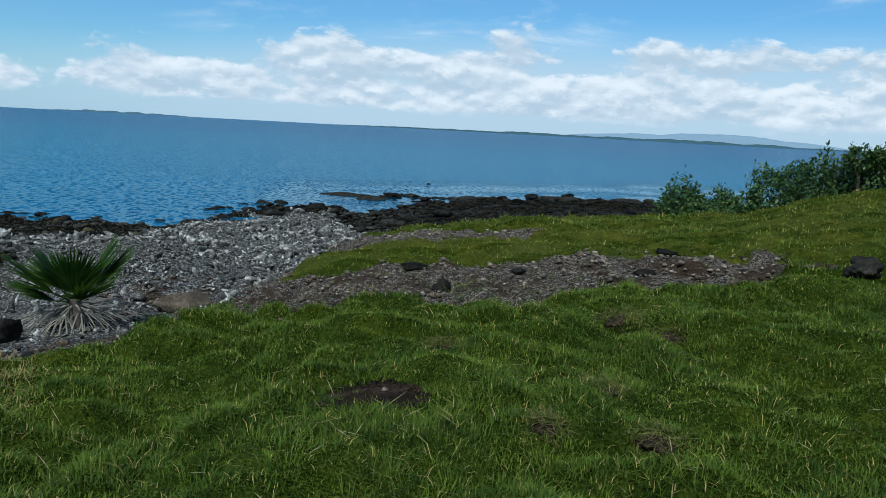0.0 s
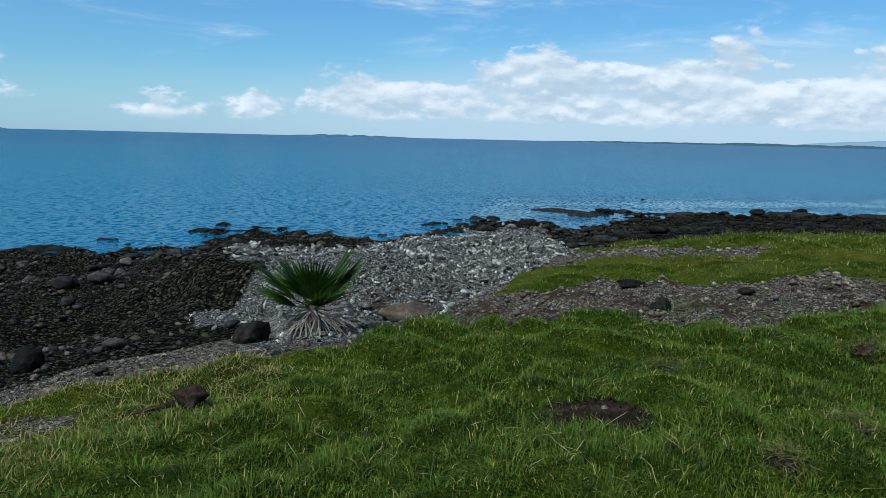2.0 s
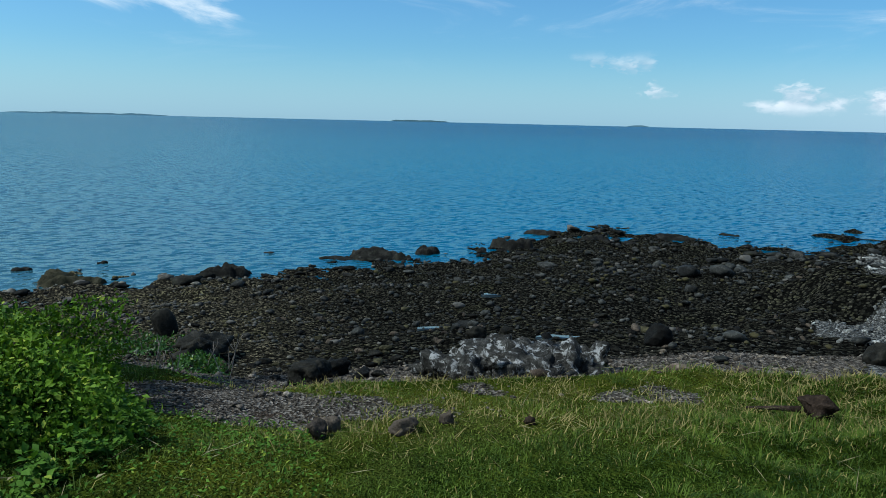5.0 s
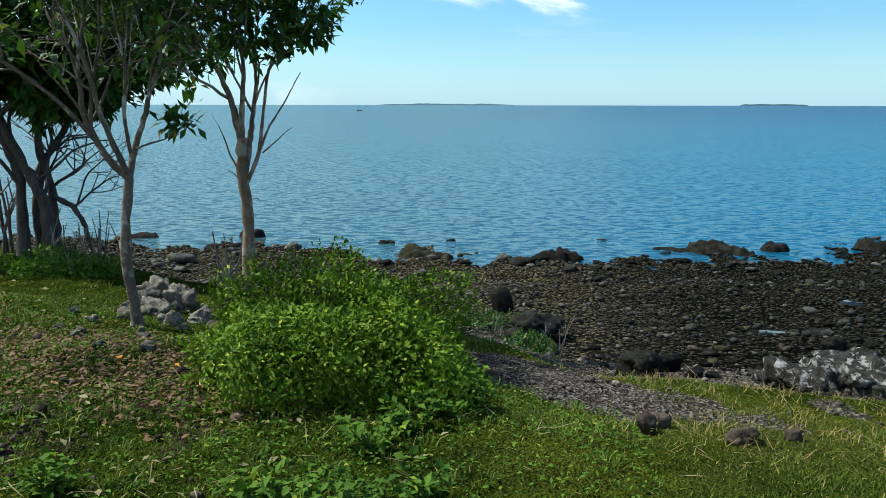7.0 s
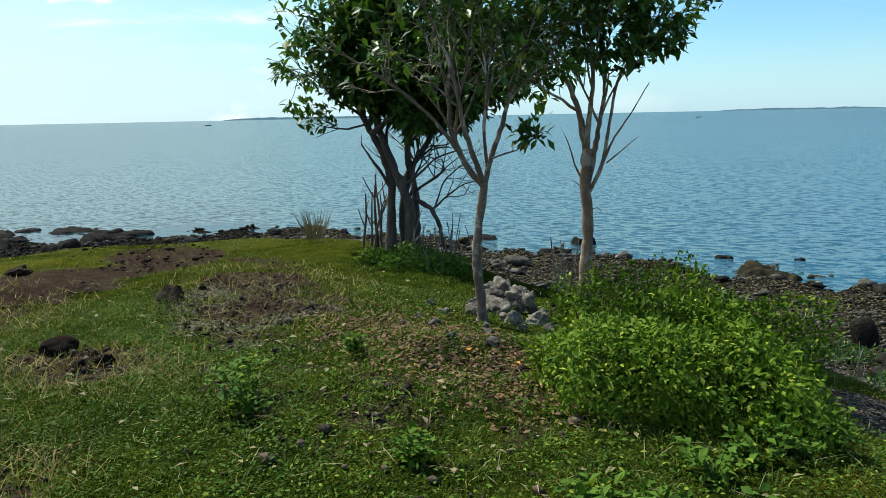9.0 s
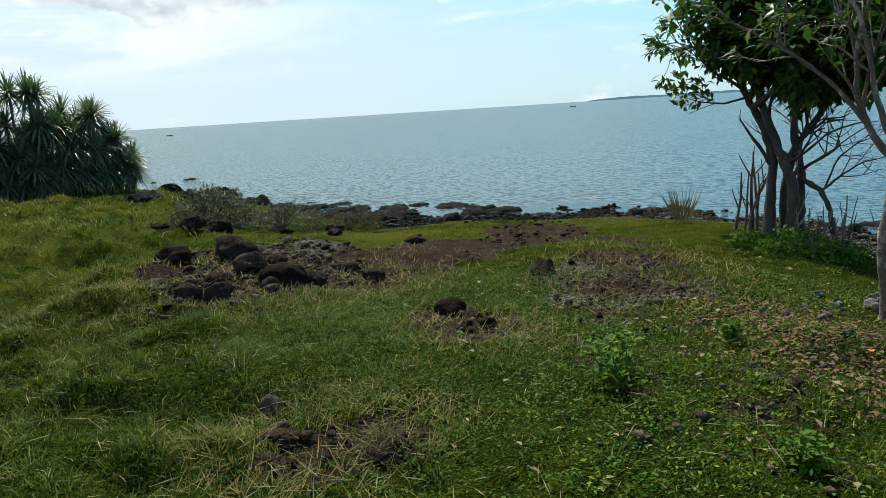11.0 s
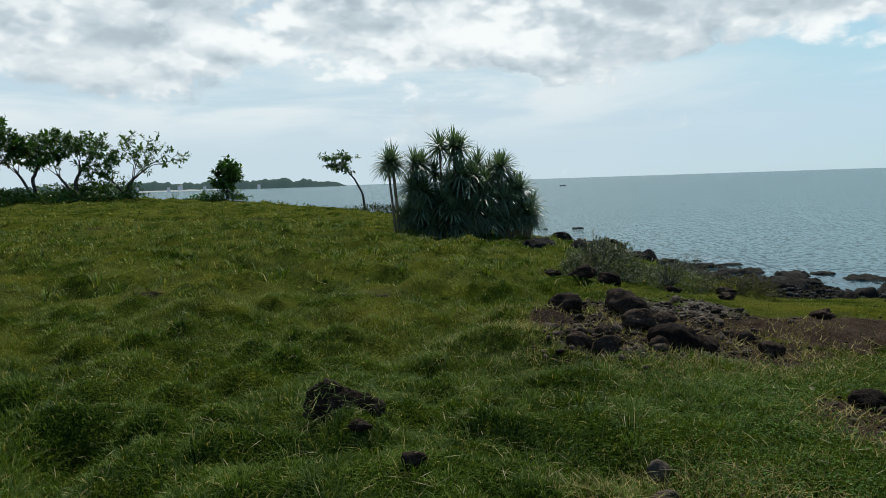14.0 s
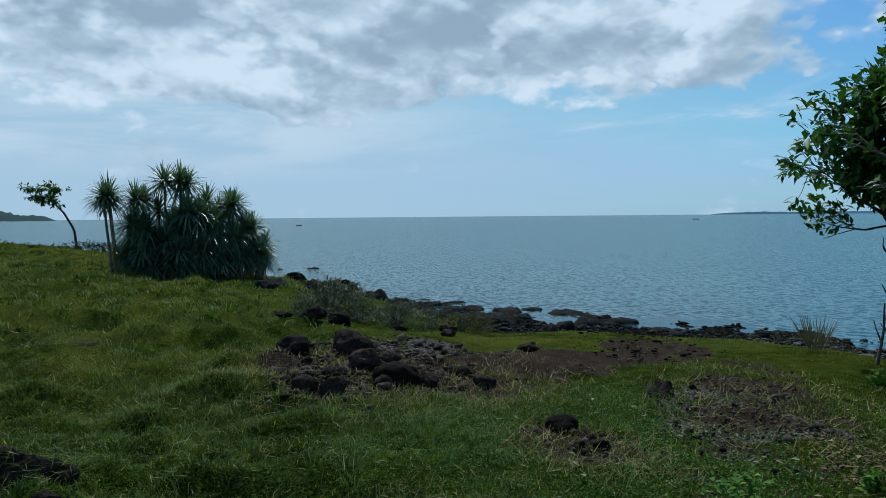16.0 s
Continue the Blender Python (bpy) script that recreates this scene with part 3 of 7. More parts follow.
# ---- ground ----
def build_ground():
    az = np.concatenate([np.arange(-45, 206, 0.6), np.arange(206, 315, 3.0)])
    rr = [0.12]
    while rr[-1] < 4600:
        rr.append(rr[-1] + max(0.05, rr[-1] * (0.012 if rr[-1] < 50 else 0.05)))
    rr = np.array(rr)
    A, R = np.meshgrid(np.radians(az), rr, indexing="ij")
    X, Y = -np.sin(A) * R, np.cos(A) * R
    Z = ground_z(X, Y)
    soil, gravel, rubble, off = covers(X, Y)
    Z = Z - 0.03 * soil + 0.012 * gravel * wave_noise(X, Y, 0.12, 40) + 0.012 * soil * wave_noise(X, Y, 0.16, 41)
    n, k = len(az), len(rr)
    verts = np.concatenate([np.stack([X, Y, Z], -1).reshape(-1, 3), [[0, 0, float(ground_z(0.01, 0.01))]]])
    i, j = np.meshgrid(np.arange(n), np.arange(k - 1), indexing="ij")
    i2 = (i + 1) % n
    quads = np.stack([i * k + j, i * k + j + 1, i2 * k + j + 1, i2 * k + j], -1).reshape(-1, 4)
    t = np.arange(n)
    tris = np.stack([np.full(n, n * k), t * k, ((t + 1) % n) * k], -1)
    me = mesh_np("ground", verts, [quads, tris], [M_GROUND], True)
    for name, mask in (("soil", soil), ("gravel", gravel), ("rubble", rubble), ("shore", off), ("paled", pale_flat(X, Y))):
        at = me.attributes.new(name, "FLOAT", "POINT")
        at.data.foreach_set("value", np.append(mask.ravel(), 0.0).astype(np.float32))
    return tagged(new("ground", me), "uneven headland of turf, bare earth, gravel and dark rock shore", "ground", kind="structure")


def ground_material():
    mt, k, b = material("headland_ground")
    p = place(k)

    def mask(name):
        n = k.put("ShaderNodeAttribute")
        n.attribute_name = name
        return n.outputs["Fac"]

    n_big, n_mid, n_fine = k.noise(p, 0.6, 5, 0.6), k.noise(p, 4.0, 6, 0.65), k.noise(p, 28.0, 6, 0.7)
    turf = ramp_at(k, k.m("ADD", k.m("MULTIPLY", n_mid, 0.55), k.m("MULTIPLY", n_fine, 0.45)), [(0.34, (0.005, 0.011, 0.002)), (0.52, (0.027, 0.045, 0.006)), (0.68, (0.086, 0.108, 0.015))])
    turf = k.mix(k.m("MULTIPLY", dryness(k, p), 0.6), turf, k.mix(n_fine, (0.040, 0.048, 0.010), (0.185, 0.195, 0.045)))
    turf = k.mix(k.step(n_big, 0.35, 0.7), turf, k.mix(1.0, turf, (1.35, 1.15, 0.8), "MULTIPLY"))
    soil = ramp_at(k, k.m("ADD", k.m("MULTIPLY", n_mid, 0.5), k.m("MULTIPLY", n_fine, 0.5)), [(0.36, (0.022, 0.013, 0.008)), (0.55, (0.062, 0.045, 0.033)), (0.7, (0.145, 0.110, 0.082))])
    cell = k.put("ShaderNodeTexVoronoi")
    k.plug(cell.inputs["Vector"], p)
    cell.inputs["Scale"].default_value = 48.0
    grey = k.put("ShaderNodeSeparateXYZ")
    k.plug(grey.inputs[0], cell.outputs["Color"])
    gravel = ramp_at(k, grey.outputs[0], [(0.0, (0.024, 0.020, 0.016)), (0.6, (0.086, 0.074, 0.060)), (1.0, (0.25, 0.222, 0.19))])
    rub = ramp_at(k, grey.outputs[1], [(0.0, (0.02, 0.02, 0.018)), (0.6, (0.085, 0.084, 0.078)), (1.0, (0.30, 0.296, 0.275))])
    dark = ramp_at(k, k.m("ADD", k.m("MULTIPLY", n_mid, 0.5), k.m("MULTIPLY", grey.outputs[2], 0.4)), [(0.2, (0.006, 0.006, 0.005)), (0.6, (0.026, 0.0255, 0.021)), (0.85, (0.100, 0.094, 0.078))])
    dark = k.mix(k.m("MULTIPLY", k.step(k.m("ADD", k.m("MULTIPLY", n_big, 0.6), k.m("MULTIPLY", n_mid, 0.4)), 0.50, 0.60), 0.5), dark, k.mix(n_fine, (0.010, 0.011, 0.007), (0.052, 0.052, 0.030)))
    chip = k.put("ShaderNodeTexVoronoi")
    k.plug(chip.inputs["Vector"], p)
    chip.inputs["Scale"].default_value = 17.0
    chip_tone = k.put("ShaderNodeSeparateXYZ")
    k.plug(chip_tone.inputs[0], chip.outputs["Color"])
    dark = k.mix(0.75, dark, k.mix(1.0, dark, k.mix(k.step(chip_tone.outputs[0], 0.2, 1.0), (0.45, 0.45, 0.45), (3.6, 3.4, 3.0)), "MULTIPLY"))
    dark = k.mix(k.step(chip.outputs["Distance"], 0.40, 0.62), dark, (0.004, 0.004, 0.0035))
    # multiplies up the shore's colour on the western bearings
    dark = k.mix(mask("paled"), dark, k.mix(1.0, dark, (2.8, 2.6, 2.25), "MULTIPLY"))
    wob = k.m("MULTIPLY", k.m("SUBTRACT", n_fine, 0.5), 0.9)

    def soft(name):
        return k.step(k.m("ADD", mask(name), wob), 0.38, 0.62)

    col = k.mix(soft("shore"), turf, dark)
    col = k.mix(soft("rubble"), col, rub)
    col = k.mix(soft("gravel"), col, gravel)
    col = k.mix(soft("soil"), col, soil)
    k.plug(b.inputs["Base Color"], col)
    b.inputs["Roughness"].default_value = 0.9
    b.inputs["Specular IOR Level"].default_value = 0.0
    h = k.m("ADD", k.m("ADD", n_fine, k.m("MULTIPLY", n_mid, 1.4)), k.m("SUBTRACT", k.m("MULTIPLY", cell.outputs["Distance"], 0.9), k.m("MULTIPLY", k.m("MULTIPLY", chip.outputs["Distance"], 1.6), mask("shore"))))
    bump(k, b, h, 0.9, 0.05)
    return mt


M_GROUND = ground_material()
ground = build_ground()


# ---- sea ----
def water_material():
    mt, k, b = material("sea_water")
    p = place(k)
    stretch = k.put("ShaderNodeMapping")
    stretch.inputs["Rotation"].default_value = (0, 0, radians(28))
    stretch.inputs["Scale"].default_value = (1.0, 0.45, 1.0)
    k.tree.links.new(p, stretch.inputs[0])
    q = stretch.outputs[0]
    painted_chop = k.noise(q, 0.75, 9, 0.72)
    tone = k.noise(p, 0.012, 4, 0.55)
    col = k.mix(k.step(tone, 0.3, 0.7), (0.003, 0.055, 0.114), (0.005, 0.074, 0.130))
    off = k.put("ShaderNodeAttribute")
    off.attribute_name = "offshore"
    col = k.mix(off.outputs["Fac"], col, (0.002, 0.028, 0.080))
    bay = k.put("ShaderNodeAttribute")
    bay.attribute_name = "bay"
    col = k.mix(bay.outputs["Fac"], col, k.mix(tone, (0.020, 0.054, 0.062), (0.032, 0.074, 0.082)))
    deep = k.put("ShaderNodeAttribute")
    deep.attribute_name = "deep"
    col = k.mix(deep.outputs["Fac"], (0.003, 0.018, 0.030), col)
    # brighter wave faces painted into the water's colour from the ripple noise
    col = k.mix(k.step(painted_chop, 0.40, 0.62), col, k.mix(1.0, col, (1.35, 1.25, 1.2), "MULTIPLY"))
    # wavelets as slopes of the surface, so that they stay rough far out
    slope = k.put("ShaderNodeTexNoise")
    k.plug(slope.inputs["Vector"], q)
    for name, value in (("Scale", 4.2), ("Detail", 6.0), ("Roughness", 0.66)):
        slope.inputs[name].default_value = value
    parts_ = k.put("ShaderNodeSeparateXYZ")
    k.plug(parts_.inputs[0], slope.outputs["Color"])
    calm = k.step(deep.outputs["Fac"], 0.0, 0.7, 0.12, 1.0)
    sx = k.m("MULTIPLY", k.m("SUBTRACT", parts_.outputs[0], 0.5), k.m("MULTIPLY", calm, 1.65))
    sy = k.m("MULTIPLY", k.m("SUBTRACT", parts_.outputs[1], 0.5), k.m("MULTIPLY", calm, 1.65))
    unit_up = k.put("ShaderNodeVectorMath")
    unit_up.operation = "NORMALIZE"
    k.plug(unit_up.inputs[0], k.vec(sx, sy, 1.0))
    up = unit_up.outputs[0]
    body, gloss, both, fres = k.put("ShaderNodeBsdfDiffuse"), k.put("ShaderNodeBsdfGlossy"), k.put("ShaderNodeMixShader"), k.put("ShaderNodeFresnel")
    fres.inputs["IOR"].default_value = 1.33
    k.plug(body.inputs["Color"], col)
    k.plug(gloss.inputs["Color"], k.mix(bay.outputs["Fac"], (0.64, 0.88, 1.0), (0.90, 0.98, 1.0)))
    gloss.inputs["Roughness"].default_value = 0.1
    k.plug(gloss.inputs["Normal"], up)
    k.plug(fres.inputs["Normal"], up)
    # rough water mirrors less than still water
    most = k.step(deep.outputs["Fac"], 0.0, 0.7, 0.85, k.m("ADD", k.m("MULTIPLY", bay.outputs["Fac"], 0.11), 0.39))
    k.plug(both.inputs[0], k.m("MINIMUM", k.m("MULTIPLY", fres.outputs[0], 0.8), most))
    k.plug(both.inputs[1], body.outputs[0])
    k.plug(both.inputs[2], gloss.outputs[0])
    k.plug(k.tree.nodes["Material Output"].inputs[0], both.outputs[0])
    return mt


M_WATER = water_material()
_a = np.radians(np.arange(0, 360, 1.0))
_r = np.concatenate([np.arange(4, 70, 1.4), np.geomspace(72, 4700, 24)])
_v = np.stack([np.outer(_r, -np.sin(_a)), np.outer(_r, np.cos(_a)), np.full((len(_r), len(_a)), SEA)], -1).reshape(-1, 3)
_i, _j = np.meshgrid(np.arange(len(_r) - 1), np.arange(len(_a)), indexing="ij")
_n = len(_a)
_q = np.stack([_i * _n + _j, _i * _n + (_j + 1) % _n, (_i + 1) * _n + (_j + 1) % _n, (_i + 1) * _n + _j], -1).reshape(-1, 4)[:, ::-1]
_me = mesh_np("water", _v, [_q], [M_WATER], True)
_me.attributes.new("deep", "FLOAT", "POINT").data.foreach_set("value", np.maximum(smooth(0.1, 1.2, SEA - ground_z(_v[:, 0], _v[:, 1])), (bearing(_v[:, 0], _v[:, 1]) < 128) * (bearing(_v[:, 0], _v[:, 1]) > 14)).astype(np.float32))
_me.attributes.new("offshore", "FLOAT", "POINT").data.foreach_set("value", smooth(30, 420, np.hypot(_v[:, 0], _v[:, 1])).astype(np.float32))
_me.attributes.new("bay", "FLOAT", "POINT").data.foreach_set("value", smooth(54, 114, bearing(_v[:, 0], _v[:, 1])).astype(np.float32))
sea = tagged(new("water", _me), "calm blue sea with small wind ripples", "sea", kind="structure")



def pool_material():
    mt, k, b = material("still_water")
    k.plug(b.inputs["Base Color"], k.mix(k.noise(place(k), 3.0), (0.006, 0.010, 0.012), (0.012, 0.018, 0.020)))
    b.inputs["Roughness"].default_value = 0.06
    b.inputs["IOR"].default_value = 1.33
    return mt


M_POOL = pool_material()
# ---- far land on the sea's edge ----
def far_material(name, low, high, haze_glow):
    """Land seen through miles of sea air: dull and even, its haze put in as emission from the surface."""
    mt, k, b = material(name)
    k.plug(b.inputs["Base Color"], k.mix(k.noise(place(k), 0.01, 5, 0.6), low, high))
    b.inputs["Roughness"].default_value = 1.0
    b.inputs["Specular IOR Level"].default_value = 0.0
    k.plug(b.inputs["Emission Color"], (*haze_glow, 1))
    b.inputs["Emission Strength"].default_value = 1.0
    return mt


def ridge(name, label, category, a0, a1, dist, height, deep, mt, seed, lumps=6.0, rough=0.4, ends=0.15):
    """A long low hill between two bearings: a solid ridge with an uneven top that tapers at both ends."""
    n = max(24, int(abs(a1 - a0) * 7))
    a = np.radians(np.linspace(a0, a1, n))
    u = np.linspace(0, 1, n)
    top = height * np.clip(np.minimum(u, 1 - u) / ends, 0, 1) ** 0.6
    top = top * (1 + rough * (wave_noise(u * lumps * 3, u * 0, 1, seed) + 0.5 * wave_noise(u * lumps * 11, u * 0, 1, seed + 1) + 0.35 * wave_noise(u * lumps * 37, u * 0, 1, seed + 2)))
    top = np.maximum(top, 0.05)
    rows = []
    for f, g in ((0.0, 0.0), (0.3, 0.72), (0.6, 1.0), (1.0, 0.0)):
        rr = dist + deep * f
        rows.append(np.stack([-np.sin(a) * rr, np.cos(a) * rr, SEA - 0.3 + g * top + 0.3 * (g > 0)], -1))
    v = np.concatenate(rows)
    i, j = np.meshgrid(np.arange(3), np.arange(n - 1), indexing="ij")
    q = np.stack([i * n + j, i * n + j + 1, (i + 1) * n + j + 1, (i + 1) * n + j], -1).reshape(-1, 4)
    return tagged(new(name, mesh_np(name, v, [q], [mt])), label, category, kind="structure")


# bluish tones and emission stand in for haze over the far land
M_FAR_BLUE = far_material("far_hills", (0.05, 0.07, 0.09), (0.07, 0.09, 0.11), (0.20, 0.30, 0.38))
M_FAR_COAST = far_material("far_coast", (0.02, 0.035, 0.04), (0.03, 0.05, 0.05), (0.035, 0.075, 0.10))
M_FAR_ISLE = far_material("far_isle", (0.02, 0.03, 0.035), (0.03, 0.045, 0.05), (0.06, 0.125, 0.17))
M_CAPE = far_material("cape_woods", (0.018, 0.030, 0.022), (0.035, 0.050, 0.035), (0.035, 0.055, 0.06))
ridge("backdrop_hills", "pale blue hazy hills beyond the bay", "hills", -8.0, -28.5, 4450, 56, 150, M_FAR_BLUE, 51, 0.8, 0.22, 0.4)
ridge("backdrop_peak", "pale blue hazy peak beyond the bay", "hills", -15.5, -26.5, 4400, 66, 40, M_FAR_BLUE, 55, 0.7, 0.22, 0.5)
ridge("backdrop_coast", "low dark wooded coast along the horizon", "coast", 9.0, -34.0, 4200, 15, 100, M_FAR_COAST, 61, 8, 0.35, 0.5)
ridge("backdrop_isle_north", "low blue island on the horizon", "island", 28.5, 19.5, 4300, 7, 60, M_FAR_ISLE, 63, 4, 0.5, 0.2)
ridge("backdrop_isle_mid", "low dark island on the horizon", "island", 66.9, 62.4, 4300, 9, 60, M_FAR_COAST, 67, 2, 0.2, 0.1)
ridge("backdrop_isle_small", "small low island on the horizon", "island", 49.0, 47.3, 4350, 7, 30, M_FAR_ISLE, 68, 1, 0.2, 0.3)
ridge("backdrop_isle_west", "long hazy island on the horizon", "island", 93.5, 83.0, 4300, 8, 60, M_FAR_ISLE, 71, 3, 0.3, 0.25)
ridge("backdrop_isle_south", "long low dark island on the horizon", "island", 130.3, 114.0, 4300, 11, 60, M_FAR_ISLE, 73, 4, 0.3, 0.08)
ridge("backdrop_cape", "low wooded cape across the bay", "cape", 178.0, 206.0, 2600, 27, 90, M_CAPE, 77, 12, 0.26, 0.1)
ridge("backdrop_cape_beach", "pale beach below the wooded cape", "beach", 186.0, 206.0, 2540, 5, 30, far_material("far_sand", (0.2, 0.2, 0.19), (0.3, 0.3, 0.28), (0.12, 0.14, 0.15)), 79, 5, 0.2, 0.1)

# pale houses among the far cape's trees
# far walls and roofs carry the same haze as added emission
M_PALE_WALL = far_material("pale_wall", (0.5, 0.5, 0.48), (0.6, 0.6, 0.58), (0.10, 0.11, 0.12))
M_FAR_ROOF = far_material("far_roof", (0.20, 0.16, 0.15), (0.25, 0.2, 0.18), (0.06, 0.06, 0.06))


def far_house(bearing_deg, dist, up, wide, high):
    a = radians(bearing_deg)
    x, y = -math.sin(a) * dist, math.cos(a) * dist
    house = thing("house", "small pale house on the far wooded cape", "house", (x, y, SEA + up), "houses on the far cape")
    house.rotation_euler = (0, 0, a)
    h, d = wide / 2, wide * 0.35
    v = np.array([(-h, -d, -8), (h, -d, -8), (h, d, -8), (-h, d, -8), (-h, -d, high), (h, -d, high), (h, d, high), (-h, d, high)])
    part("wall", mesh_np("wall", v, [np.array([(0, 1, 5, 4), (1, 2, 6, 5), (2, 3, 7, 6), (3, 0, 4, 7)])], [M_PALE_WALL]), house)
    v = np.array([(-h * 1.1, -d * 1.15, high), (h * 1.1, -d * 1.15, high), (h * 1.1, d * 1.15, high), (-h * 1.1, d * 1.15, high), (-h, 0, high * 1.6), (h, 0, high * 1.6)])
    roof = mesh_np("roof", v, [np.array([(0, 1, 5, 4), (2, 3, 4, 5), (0, 3, 2, 1)]), np.array([(1, 2, 5), (3, 0, 4)])], [M_FAR_ROOF])
    part("roof", roof, house, "low dull brown roof")


for k, (b_, u_, w_) in enumerate([(187.2, 9, 13), (188.5, 8, 10), (190.2, 11, 16), (191.0, 7, 10), (193.1, 9, 12), (194.8, 10, 12), (184.6, 8, 10), (196.4, 9, 14)]):
    far_house(b_, 2532, u_, w_, 5)

# boats
M_HULL = bark_material("boat_paint", (0.03, 0.035, 0.04), (0.06, 0.065, 0.07), 2)


def boat(bearing_deg, dist, length, turn):
    a = radians(bearing_deg)
    b = thing("boat", "small dark open boat on the calm sea", "boat", (-math.sin(a) * dist, math.cos(a) * dist, SEA), "boats on the sea")
    b.rotation_euler = (0, 0, a + radians(turn))
    xs = np.linspace(-0.5, 0.5, 9) * length
    rows = []
    for x in xs:
        f = 1 - (abs(x) / (0.5 * length)) ** 2.5
        bw = 0.13 * length * max(f, 0.03)
        sheer = 0.10 * length * (1 + 0.5 * (abs(x) / (0.5 * length)) ** 2)
        rows.append([(x, -bw, sheer), (x, -bw * 0.6, -0.02 * length), (x, bw * 0.6, -0.02 * length), (x, bw, sheer)])
    v = np.array(rows).reshape(-1, 3)
    i, j = np.meshgrid(np.arange(8), np.arange(3), indexing="ij")
    part("hull", mesh_np("hull", v, [np.stack([i * 4 + j, i * 4 + j + 1, i * 4 + 5 + j, i * 4 + 4 + j], -1).reshape(-1, 4)], [M_HULL]), b)
    tv, tq = tube([(0.1 * length, 0, 0), (0.1 * length, 0, 0.3 * length)], [0.05, 0.04], 5)
    part("pole", mesh_np("pole", tv, [tq], [M_HULL]), b)


boat(131.3, 640, 5.0, 10)
boat(94.9, 520, 3.6, 0)
boat(161.4, 400, 3.2, 0)

# ---- rocks ----
def sit(x, y, sink=0.0):
    return float(ground_z(x, y)) - sink


_rock_count = [100]


def rock(x, y, wide, high, mt, name="rock", label="dark weathered rock on the grass", category="rock", group="", base=None, turn=None, deep=None, sub=4, cuts=7, rough=0.3, ragged=0.0):
    """One stone of its own shape, bedded a little into the ground."""
    _rock_count[0] += 1
    r = random.Random(_rock_count[0])
    v, t = rock_shape(_rock_count[0], sub if wide > 0.22 else 3, cuts, rough, ragged)
    lo, hi = v.min(0), v.max(0)
    v = (v - (lo + hi) / 2) / (hi - lo)
    deep = wide * r.uniform(0.65, 0.95) if deep is None else deep
    full = high * 1.3
    v = v * np.array([wide, deep, full])
    v[:, 2] += full / 2 - high * 0.3
    z = sit(x, y) if base is None else base
    ob = tagged(new(name, mesh_np(name, v, [t], [mt], True)), label, category, group)
    a = math.atan2(y, x) + math.pi / 2
    ob.location = (x, y, z)
    ob.rotation_euler = (0, 0, (a if turn is None else turn) + r.uniform(-0.25, 0.25))
    return ob


def ledge(x, y, wide, high, mt, label, deep=None, base=SEA, name="sea_rock", group="rocks along the waterline"):
    """A low broken ledge: an uneven plate with a ragged rim and a pitted top, standing in the shallows."""
    _rock_count[0] += 1
    g = _rock_count[0]
    n = int(np.clip(wide * 15, 20, 44))
    u, v = np.meshgrid(np.linspace(-1, 1, n), np.linspace(-1, 1, n), indexing="ij")
    deep = wide * 0.7 if deep is None else deep
    px, py = u * wide * 0.62, v * deep * 0.62
    ox, oy = px + 7.3 * g, py - 3.1 * g
    d = np.hypot(u, v) * 1.22 + 0.28 * wave_noise(ox, oy, 0.33 * wide, 1) + 0.18 * wave_noise(ox, oy, 0.13 * wide, 2) + 0.08 * wave_noise(ox, oy, 0.06, 3)
    lift = 1 - smooth(0.4, 1.1, d)
    top = np.minimum(0.72 + 0.3 * wave_noise(ox, oy, 0.3 * wide, 4), 0.85) + 0.16 * (0.5 - np.abs(wave_noise(ox, oy, 0.22, 5))) + 0.2 * wave_noise(ox, oy, 0.11, 6) + 0.12 * wave_noise(ox, oy, 0.05, 9)
    pz = high * (0.8 if name == "sea_rock" else 1.25) * lift * top - 0.22 * (1 - lift) - 0.06
    rows = np.stack([px + 0.03 * wave_noise(ox, oy, 0.12, 7), py + 0.03 * wave_noise(ox, oy, 0.12, 8), pz], -1).reshape(-1, 3)
    i, j = np.meshgrid(np.arange(n - 1), np.arange(n - 1), indexing="ij")
    q = np.stack([i * n + j, (i + 1) * n + j, (i + 1) * n + j + 1, i * n + j + 1], -1).reshape(-1, 4)
    ob = tagged(new(name, mesh_np(name, rows, [q], [mt])), label, "rock", group)
    ob.location = (x, y, base)
    ob.rotation_euler = (0, 0, math.atan2(y, x) + math.pi / 2)
    return ob


# in the shallows
for x, y, w_, h_ in [(-23.8, -1.5, 0.7, 0.2), (-24.1, 0.6, 0.6, 0.18), (-20.9, 3.6, 1.7, 0.5), (-24.2, 5.6, 0.9, 0.12), (-25.1, 17.3, 1.9, 0.18)]:
    ledge(x, y, w_, h_, M_LEDGE, "black wet basalt rock standing in shallow sea")
ledge(-21.6, -0.3, 2.2, 0.45, M_MOSSY, "low rock with olive algae at the waterline")
for x, y, w_, h_ in [(-21.7, 21.4, 2.1, 0.4), (-21.8, 24.5, 1.3, 0.2), (-22.2, 13.8, 1.7, 0.55), (-21.8, 16.8, 2.6, 0.55), (-22.4, 7.5, 1.7, 0.16), (-24.7, 17.1, 2.3, 0.26), (-22.0, 8.9, 2.3, 0.5), (-22.4, 10.6, 1.3, 0.36)]:
    ledge(x, y, w_, h_, M_LEDGE, "black wet basalt rock standing in shallow sea")
for x, y, w_, h_ in [(-20.3, -2.9, 1.9, 0.5), (-25.0, -6.1, 1.2, 0.38), (-25.0, -9.8, 1.5, 0.22), (-23.0, -17.5, 1.8, 0.25)]:
    ledge(x, y, w_, h_, M_LEDGE, "dark basalt rock at the water's edge")
